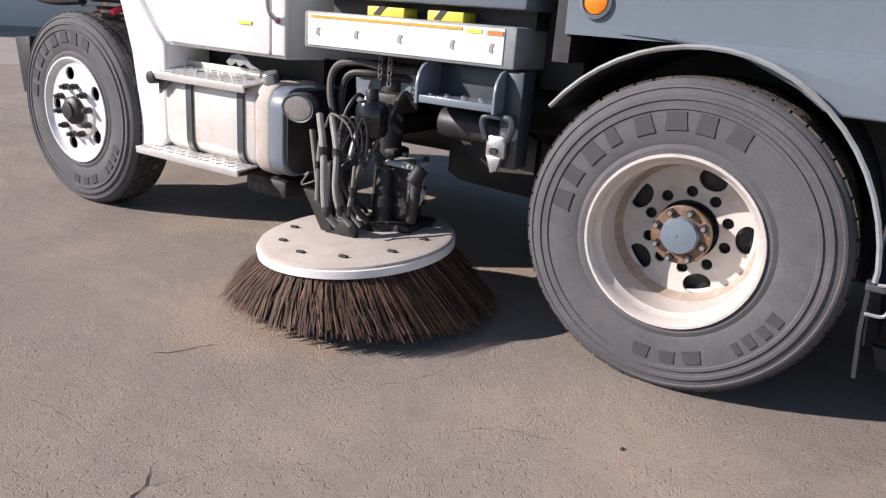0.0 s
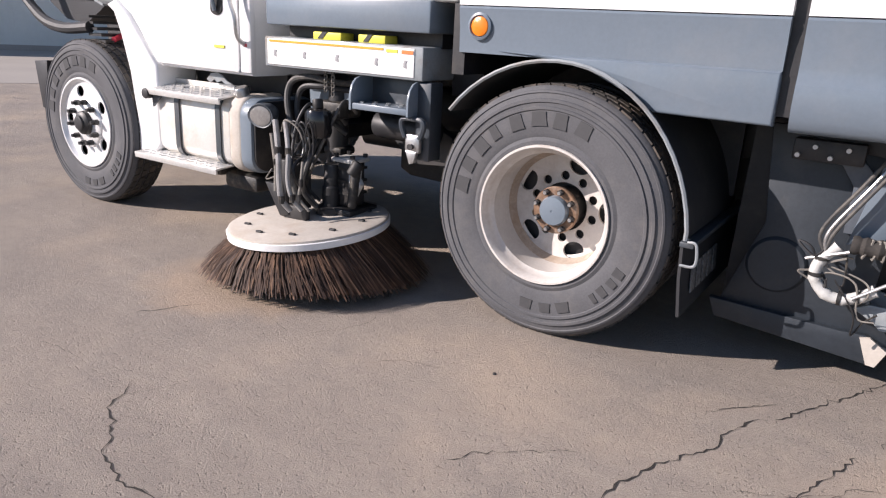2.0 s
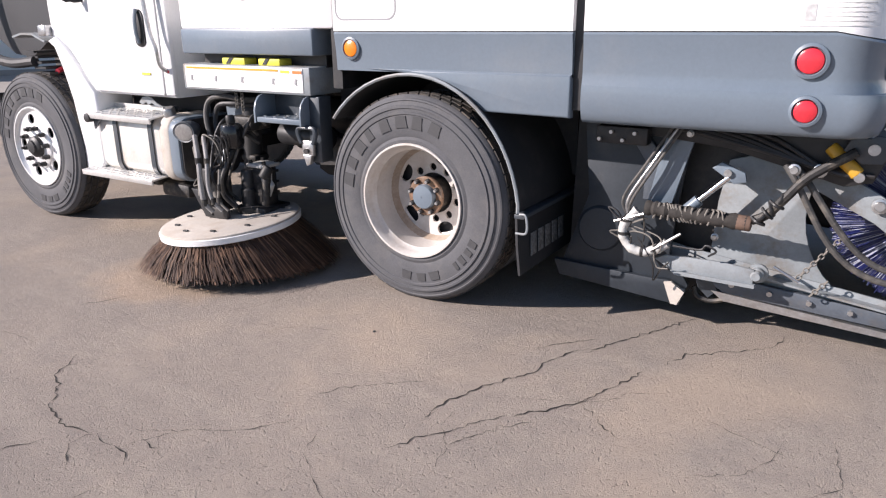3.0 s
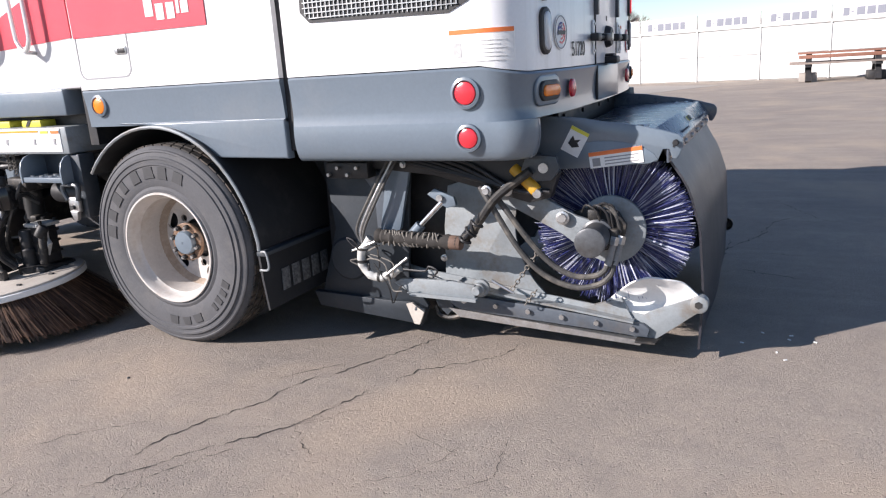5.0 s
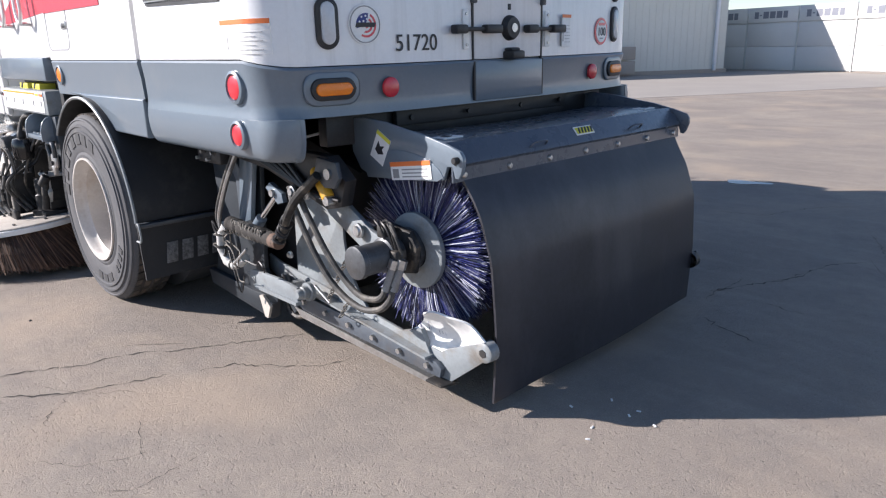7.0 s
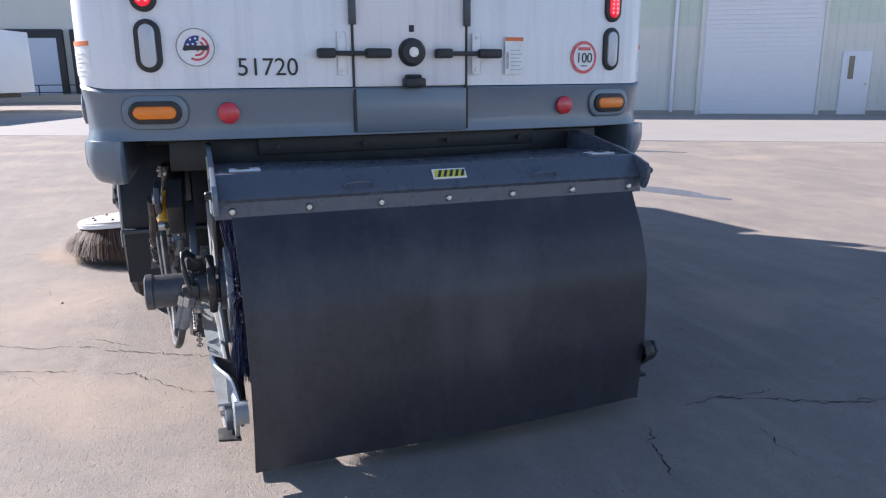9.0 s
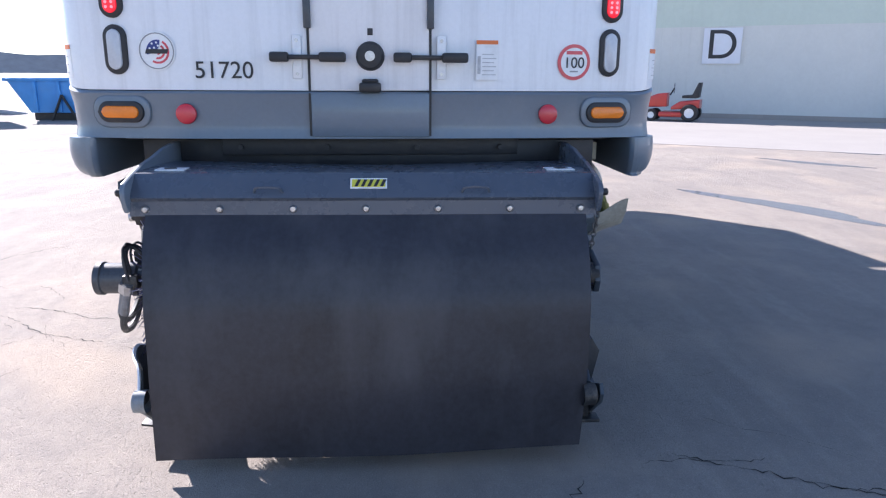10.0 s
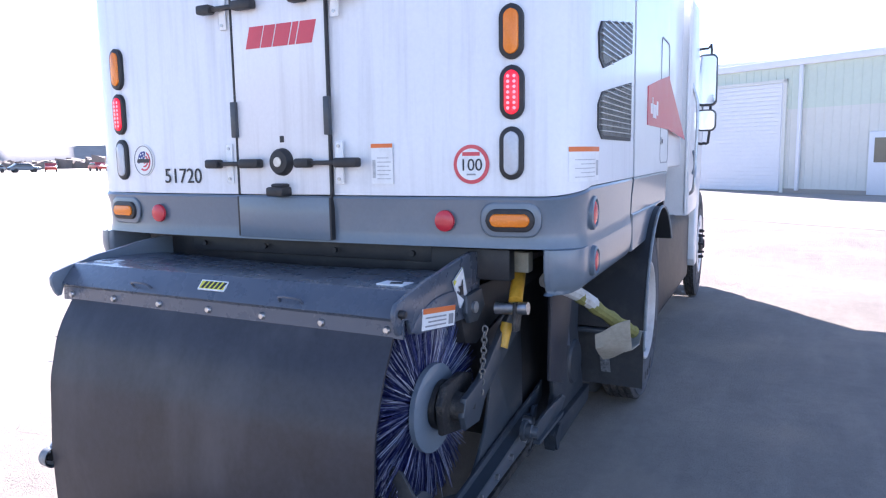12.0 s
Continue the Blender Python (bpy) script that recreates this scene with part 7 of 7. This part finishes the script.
for u in (U_PA, U_PB, 50.2):
    part("downpipe", local(box(u - 0.06, u + 0.06, -0.16, -0.03, 0.1, wh, 0.02), WM), DOOR_WHITE, ware)
for k, u in enumerate((U_DD - 0.47, U_DD + 0.47, U_MD)):
    dr = part("entry_door", local(box(u - 0.45, u + 0.45, -0.08, 0.0, 0.03, 2.1, 0.01), WM), DOOR_WHITE, ware, "white steel door")
    if k < 2:
        part("door_pane", local(box(u - 0.27, u + 0.27, -0.095, -0.07, 1.1, 1.9), WM), GLASS_DOOR, dr)
    else:
        part("door_pane", local(box(u - 0.25, u - 0.08, -0.095, -0.07, 1.2, 1.95), WM), GLASS_DOOR, dr)
    part("door_knob", local(box(u + 0.3, u + 0.36, -0.12, -0.07, 1.0, 1.06), WM), STEEL, dr)
part("wall_lamp", local(box(U_DD + 0.15, U_DD + 0.4, -0.25, 0, 2.75, 2.9, 0.03), WM), BLACK, ware)
sign = part("wall_sign", local(box(U_D - 0.6, U_D + 0.6, -0.06, -0.035, 1.8, 2.95), WM), DOOR_WHITE, ware, "square white sign with a black letter")
words("sign_letter", "D", 1.35, INK, sign, WM @ Matrix.Translation((U_D, -0.065, 2.375)) @ pose(0, 0, 0, 90, 0, 0), 0.004)
part("wall_rack", local(boxes(*[(44.5 + 0.9 * i, 45.35 + 0.9 * i, -0.6, -0.05, 0.1 + 0.55 * j, 0.6 + 0.55 * j) for i in range(2) for j in range(3 - i)], bev=0.02), WM), CONCRETE, ware, "stacked pale rack beside the wall")

# riding mower
mw = WM @ Vector((U_MW, -2.2, 0))
MM = oriented(mw, math.atan2(P1.y - P0.y, P1.x - P0.x) + math.pi)
mower = thing("riding_mower", mw, "red riding lawn mower parked by the warehouse", "lawn mower")
hoodm = [(0.25, 0.45), (0.85, 0.42), (0.95, 0.55), (0.88, 0.72), (0.55, 0.85), (0.25, 0.88)]
part("hood", local(prism(hoodm, "y", -0.27, 0.27, 0.05, 3), MM), MOWER_RED, mower)
part("rear_body", local(prism([(-0.75, 0.42), (0.1, 0.36), (0.1, 0.45), (-0.15, 0.62), (-0.75, 0.68)], "y", -0.36, 0.36, 0.05, 3), MM), MOWER_RED, mower)
part("deck", local(box(-0.35, 0.45, -0.5, 0.5, 0.14, 0.3, 0.05), MM), MOWER_RED, mower)
part("seat", local(prism([(-0.62, 0.72), (-0.2, 0.72), (-0.2, 0.80), (-0.5, 0.83), (-0.66, 1.2), (-0.74, 1.2), (-0.7, 0.75)], "y", -0.24, 0.24, 0.03), MM), BLACK, mower)
part("steering_wheel", local(lathe([(0.13, 0.0), (0.15, 0.012), (0.17, 0.0), (0.15, -0.012), (0.13, 0.0)], (0.08, 0, 1.02), (-0.5, 0, 1), 20), MM), BLACK, mower)
part("steering_column", local(cyl((0.2, 0, 0.8), (0.08, 0, 1.02), 0.025, 8), MM), BLACK, mower)
for x, y, r in ((0.68, 0.38, 0.19), (0.68, -0.38, 0.19), (-0.48, 0.4, 0.27), (-0.48, -0.4, 0.27)):
    o = 1 if y > 0 else -1
    wl = part("wheel", local(lathe([(0.0, 0.06), (r * 0.5, 0.05), (r * 0.6, 0.1), (r * 0.9, 0.1), (r, 0.06), (r, -0.08), (r * 0.9, -0.1)], (x, y, r), (0, o, 0), 24), MM), BLACK, mower)
    part("wheel_rim", local(lathe([(0.0, 0.075), (r * 0.5, 0.07), (r * 0.55, 0.09)], (x, y, r), (0, o, 0), 18), MM), LABEL, wl)

# perimeter wall of white panels with grey print on top
F0, F1 = Vector((-14.66, 32.36, 0)), Vector((34, 20.5, 0))
fl = (F1 - F0).length
FM = oriented(F0, math.atan2(F1.y - F0.y, F1.x - F0.x))
fence = tagged(part("perimeter_wall", local(box(0, fl, 0.03, 0.25, 0, 2.35), FM), FENCE_WHITE), "long white panelled perimeter wall with printed top boards", "wall", kind="structure")
pw = 2.45
for k in range(int(fl / pw)):
    for z0, z1, nm in ((0.03, 0.97, "panel"), (0.99, 1.95, "panel"), (2.0, 2.62, "top_board")):
        ob = part(nm, local(box(k * pw + 0.03, (k + 1) * pw - 0.03, -0.02 if z0 < 1 else -0.05, 0.05, z0, z1, 0.01), FM), FENCE_WHITE, fence)
    rng = random.Random(k)
    bars = bmesh.new()
    for j, (a, w) in enumerate(((0.35, 0.2), (0.6, 0.1), (0.78, 0.26), (1.1, 0.26), (1.42, 0.26), (1.74, 0.2))):
        merge(bars, box(k * pw + a, k * pw + a + w, -0.056, -0.045, 2.16 if j != 1 else 2.27, 2.44 if j != 1 else 2.32))
        if j not in (1, 5):
            merge(bars, box(k * pw + a + 0.07, k * pw + a + w - 0.07, -0.058, -0.05, 2.27, 2.29))
    part("printed_bar", local(bars, FM), FENCE_DARK, fence)
    part("post", local(box(k * pw - 0.03, k * pw + 0.03, -0.06, 0.1, 0, 2.1), FM), DOCK, fence)

table = thing("picnic_table", (4.75, 25.6, 0), "weathered red-brown picnic table with dark legs by the white wall", "picnic table")
for k in range(4):
    part("plank", box(3.3 + 0.03 * (k % 2), 6.25 - 0.04 * (k % 2), 25.25 + 0.24 * k, 25.46 + 0.24 * k, 0.93, 0.99, 0.008), WOOD, table)
part("top_rail", box(3.33, 6.2, 25.24, 25.28, 0.78, 0.90, 0.008), WOOD, table)
for y in (24.75, 26.35):
    part("bench_plank", box(3.05, 6.15, y, y + 0.3, 0.60, 0.66, 0.008), BARK, table, "grey weathered bench plank")
for x in (3.65, 5.7):
    for y0, y1 in ((24.85, 25.5), (26.4, 25.75)):
        part("leg", thick(sheet([(y0, 0.0), (y1, 0.93)], "x", x - 0.09, x + 0.09), 0.10), BLACK, table)
    part("cross_brace", box(x - 0.10, x + 0.10, 24.8, 26.25, 0.50, 0.60, 0.01), BLACK, table)
    part("foot_block", box(x - 0.28, x + 0.28, 25.1, 25.9, 0.0, 0.30, 0.03), CONCRETE if x < 5 else BLACK, table)


def bare_tree(at, height, seed):
    rng = random.Random(seed)
    t = thing("bare_tree", at, "leafless winter tree beyond the white wall", "tree")
    bm = bmesh.new()
    twigs = bmesh.new()

    def grow(p, d, length, r, depth):
        q = p + d * length
        merge(bm if depth < 2 else twigs, cyl(p, q, r, 6 if depth < 2 else 3, r2=r * 0.62))
        if depth < 4:
            for _ in range(5):
                nd = (d + Vector((rng.gauss(0, 0.5), rng.gauss(0, 0.5), rng.gauss(0.12, 0.3)))).normalized()
                grow(p + d * length * (0.55 + 0.45 * rng.random()), nd, length * (0.55 + 0.2 * rng.random()), r * 0.55, depth + 1)

    grow(Vector(at), Vector((0, 0, 1)), height * 0.33, height * 0.022, 0)
    part("trunk", bm, BARK, t)
    part("twigs", twigs, BARK, t)


bare_tree((-10.0, 62.8, 0), 8.0, 3)

# semi-trailer, office cabin and dock on the far left
tm = oriented((-25.1, -9.7, 0), radians(160))
semi = thing("box_trailer", (-25.1, -9.7, 0), "pale blue box trailer standing on its legs", "trailer")
part("body", local(box(0, 9.0, 0, 2.5, 0.80, 3.5, 0.04), tm), TRAILER, semi)
part("end_rail", local(boxes((-0.03, 0.05, -0.02, 2.52, 0.76, 0.88), (-0.03, 0.05, -0.02, 2.52, 3.42, 3.53), (-0.03, 0.07, -0.03, 0.06, 0.76, 3.53), (-0.03, 0.07, 2.44, 2.53, 0.76, 3.53)), tm), STEEL, semi)
for y in (0.6, 1.75):
    part("chassis_rail", local(box(0.3, 8.8, y, y + 0.15, 0.58, 0.80), tm), BLACK, semi)
for row in ((0.7, 0.8, 0.3, 0.42, 0.0, 0.8), (2.5, 2.6, 0.3, 0.42, 0.0, 0.8), (0.7, 0.8, 2.05, 2.17, 0.0, 0.8)):
    part("leg", local(box(*row), tm), BLACK, semi)
part("leg_brace", local(cyl((0.75, 0.36, 0.1), (1.5, 0.36, 0.72), 0.04, 8), tm), BLACK, semi)
part("leg_brace", local(cyl((2.55, 0.36, 0.1), (3.3, 0.36, 0.72), 0.04, 8), tm), BLACK, semi)
placard = part("placard", local(box(1.1, 3.1, -0.025, 0.0, 2.5, 3.15), tm), LABEL, semi, "white placard with slanted red lettering")
for k in range(4):
    part("red_mark", local(prism([(1.45 + 0.36 * k, 2.68), (1.62 + 0.36 * k, 2.68), (1.76 + 0.36 * k, 3.02), (1.59 + 0.36 * k, 3.02)], "y", -0.032, -0.022), tm), STRIPE, placard)
part("end_panel", local(box(-0.025, 0.0, 0.25, 2.2, 2.55, 3.15), tm), LABEL, semi, "pale panel on the trailer end")
for k, (x, y) in enumerate(((-19.2, -6.75), (-19.5, -6.3), (-14.6, -12.4))):
    cn = thing("traffic_cone", (x, y, 0), "faded orange traffic cone on a dark base", "traffic cone", "traffic cones")
    part("base", box(x - 0.2, x + 0.2, y - 0.2, y + 0.2, 0.0, 0.05, 0.01), WOOD, cn)
    part("cone", lathe([(0.15, 0.045), (0.03, 0.75), (0.0, 0.75)], (x, y, 0), (0, 0, 1), 16), CONE, cn)
    part("collar", lathe([(0.108, 0.32), (0.088, 0.46)], (x, y, 0), (0, 0, 1), 16), LABEL, cn)
om = oriented((-17.2, -13.6, 0), radians(125))
office = thing("office_cabin", (-17.2, -13.6, 0), "pale blue portable office cabin with white windows", "cabin")
part("wall", local(box(-2.5, 1.4, 0, 3.0, 0.2, 2.9, 0.03), om), TRAILER, office)
part("roof", local(prism([(-0.2, 2.9), (3.2, 2.9), (1.5, 3.3)], "x", -2.7, 1.55), om), SIDING, office)
for x in (-1.7, -0.55, 0.6):
    wd = part("window", local(box(x - 0.33, x + 0.33, -0.04, 0.02, 1.25, 2.1), om), DOOR_WHITE, office)
    for d in (-0.15, 0.15):
        part("pane", local(box(x + d - 0.12, x + d + 0.12, -0.055, 0.0, 1.32, 2.03), om), GLASS_DOOR, wd)
part("skirting", local(box(-2.5, 1.4, 0.05, 2.95, 0.0, 0.2), om), CONCRETE, office)
sm = oriented((-22.9, -14.9, 0), radians(122))
shed = thing("portable_shed", (-22.9, -14.9, 0), "small white portable shed with a gabled roof", "shed")
part("wall", local(box(-0.62, 0.62, 0, 1.2, 0.05, 2.0, 0.02), sm), DOOR_WHITE, shed)
part("roof", local(prism([(-0.68, 2.0), (0.68, 2.0), (0.0, 2.3)], "y", -0.05, 1.25), sm), DOOR_WHITE, shed)
part("vent_panel", local(box(-0.4, 0.4, -0.02, 0.0, 1.5, 1.75), sm), LABEL, shed)
part("door", local(box(-0.35, 0.4, -0.025, 0.0, 0.1, 1.4, 0.01), sm), TRAILER, shed)
bmx = oriented((-17.1, -10.1, 0), radians(90))
BLUE_BIN = mat("blue_bin_paint", (0.08, 0.30, 0.66), 0.4, var=0.15, scale=3, bump=0.05)
bin_ = thing("dumpster", (-17.1, -10.1, 0), "blue steel dumpster with a sloped end across the lot", "dumpster")
part("tub", local(prism([(-0.44, 1.22), (0.2, 0.22), (1.85, 0.22), (1.85, 1.22)], "y", 0.0, 1.55, 0.03), bmx), BLUE_BIN, bin_)
for row in ((-0.5, 1.9, -0.06, 0.04, 1.15, 1.25), (-0.5, 1.9, 1.51, 1.61, 1.15, 1.25)):
    part("rim", local(box(*row, 0.02), bmx), BLUE_BIN, bin_)
for x in (0.4, 1.1, 1.75):
    part("rib", local(box(x - 0.05, x + 0.05, -0.07, 0.0, 0.25, 1.15, 0.01), bmx), BLUE_BIN, bin_)
for y in (0.2, 1.25):
    part("runner", local(box(0.2, 1.8, y, y + 0.15, 0, 0.22), bmx), BLACK, bin_)
for a, b in (((0.85, -0.1, 0.0), (1.2, -0.1, 0.75)), ((1.6, -0.1, 0.0), (1.2, -0.1, 0.75))):
    part("arm", local(cyl(a, b, 0.04, 8), bmx), BLACK, bin_)
brl = thing("traffic_barrel", (-23.3, -26.3, 0), "orange traffic barrel with white bands", "barrel")
part("drum", lathe([(0.0, 0.95), (0.22, 0.95), (0.25, 0.9), (0.3, 0.05), (0.38, 0.04), (0.38, 0.0)], (-23.3, -26.3, 0), (0, 0, 1), 20), CONE, brl)
part("band", lathe([(0.283, 0.45), (0.27, 0.62)], (-23.3, -26.3, 0), (0, 0, 1), 20), LABEL, brl)

dk = oriented((-50, -16, 0), radians(80))
dock = thing("dock_building", (-50, -16, 0), "pale dock building with dark bay doors", "warehouse")
part("wall", local(box(-4, 22, -0.5, 14, 0, 7.0), dk), DOCK, dock)
part("roof_trim", local(box(-4.2, 22.2, -0.7, 14.2, 7.0, 7.3), dk), DOOR_WHITE, dock)
for x in (-0.5, 3.4, 7.3, 11.2, 15.1):
    b = part("bay_seal", local(box(x - 1.75, x + 1.75, -0.85, -0.5, 0.1, 4.5, 0.1), dk), BLACK, dock)
    part("bay_door", local(box(x - 1.35, x + 1.35, -0.9, -0.8, 0.15, 3.95), dk), TRAILER, b)
for z in (0.55, 1.0):
    part("dock_rail", local(box(-4, 22, -3.0, -2.95, z, z + 0.06), dk), BLACK, dock)
for k in range(18):
    part("rail_post", local(box(-4 + 1.5 * k, -3.94 + 1.5 * k, -3.06, -3.0, 0, 1.06), dk), BLACK, dock)
part("dock_apron", local(box(-4, 22, -3.2, -0.4, 0, 0.45), dk), CONCRETE, dock)

# concrete apron before the warehouse, damp patches, parked vehicles far off and hills
tagged(part("concrete_apron", local(box(-4, run + 2.6, -10.5, 0.0, -0.05, 0.005), WM), CONCRETE), "pale worn concrete apron before the warehouse", "pavement", kind="structure")
for (x, y, a, b, rot) in ((-2.6, 5.6, 1.1, 0.18, 0.5), (1.35, 5.75, 0.2, 0.09, 0.3), (-8.5, 9.5, 1.0, 0.22, 0.9), (-6.5, 8.2, 0.8, 0.12, 0.7)):
    rng = random.Random(int(x * 10))
    pts = []
    for k in range(26):
        t = 2 * math.pi * k / 26
        q = 1 + 0.25 * math.sin(3 * t + x) + 0.12 * rng.random()
        u, v = a * q * math.cos(t), b * q * math.sin(t)
        pts.append((x + u * math.cos(rot) - v * math.sin(rot), y + u * math.sin(rot) + v * math.cos(rot)))
    tagged(part("puddle", prism(pts, "z", -0.01, 0.003), PUDDLE), "thin damp patch on the asphalt", "puddle", "damp patches")


def far_car(x, y, rot, body):
    m = oriented((x, y, 0), rot)
    c = thing("parked_car", (x, y, 0), "parked car far across the lot", "car", "far parked cars")
    part("body", local(prism([(-2.2, 0.35), (2.2, 0.35), (2.25, 0.8), (1.3, 0.95), (0.7, 1.45), (-1.2, 1.45), (-2.0, 0.95), (-2.25, 0.8)], "y", -0.85, 0.85, 0.08), m), body, c)
    part("window_band", local(prism([(-1.7, 0.98), (1.1, 0.98), (0.62, 1.38), (-1.15, 1.38)], "y", -0.87, 0.87, 0.02), m), GLASS_DARK, c)
    for wx in (-1.35, 1.35):
        for wy in (-0.8, 0.8):
            part("wheel", local(cyl((wx, wy - 0.1, 0.33), (wx, wy + 0.1, 0.33), 0.33, 16), m), BLACK, c)


rng = random.Random(21)
for k in range(22):
    far_car(-93 + 4.4 * k + rng.random(), -93 - 3.1 * k + 5 * rng.random(), rng.random() * 3, rng.choice((GREY, DOOR_WHITE, BLACK, MOWER_RED, TRAILER)))
bm = bmesh.new()
prev = None
for k in range(121):
    a = radians(150 + 130 * k / 120)
    h = 22 + 9 * noise.noise(Vector((k * 0.13, 0, 0))) + 5 * noise.noise(Vector((k * 0.41, 3, 0)))
    c, s_ = math.cos(a), math.sin(a)
    cur = [bm.verts.new((900 * c, 900 * s_, -1)), bm.verts.new((940 * c, 940 * s_, h)), bm.verts.new((1100 * c, 1100 * s_, -1))]
    if prev:
        bm.faces.new((prev[0], cur[0], cur[1], prev[1]))
        bm.faces.new((prev[1], cur[1], cur[2], prev[2]))
    prev = cur
tagged(part("backdrop_hills", bm, HILL), "low hazy hills on the horizon", "hills", kind="structure")

# winter scrub along the far edge of the lot
rng = random.Random(31)
bm = bmesh.new()
for k in range(420):
    a, d = radians(rng.uniform(216, 268)), rng.uniform(185, 215)
    w, h = rng.uniform(0.8, 2.4), rng.uniform(0.6, 1.0) * (2.6 + 1.6 * noise.noise(Vector((a * 9, 0, 5))))
    x, y = d * math.cos(a), d * math.sin(a)
    stem = [bm.verts.new((x + w * math.cos(t) * rng.uniform(0.5, 1), y + w * math.sin(t) * rng.uniform(0.5, 1), 0)) for t in np.linspace(0, 2 * math.pi, 7)[:-1]]
    top = [bm.verts.new((v.co.x + rng.gauss(0, 0.3), v.co.y + rng.gauss(0, 0.3), h * rng.uniform(0.6, 1.1))) for v in stem]
    for q in range(6):
        bm.faces.new((stem[q], stem[(q + 1) % 6], top[(q + 1) % 6], top[q]))
    bm.faces.new(top)
tagged(part("scrub", bm, BARK), "low grey-brown winter scrub at the lot's edge", "scrub", kind="stuff")
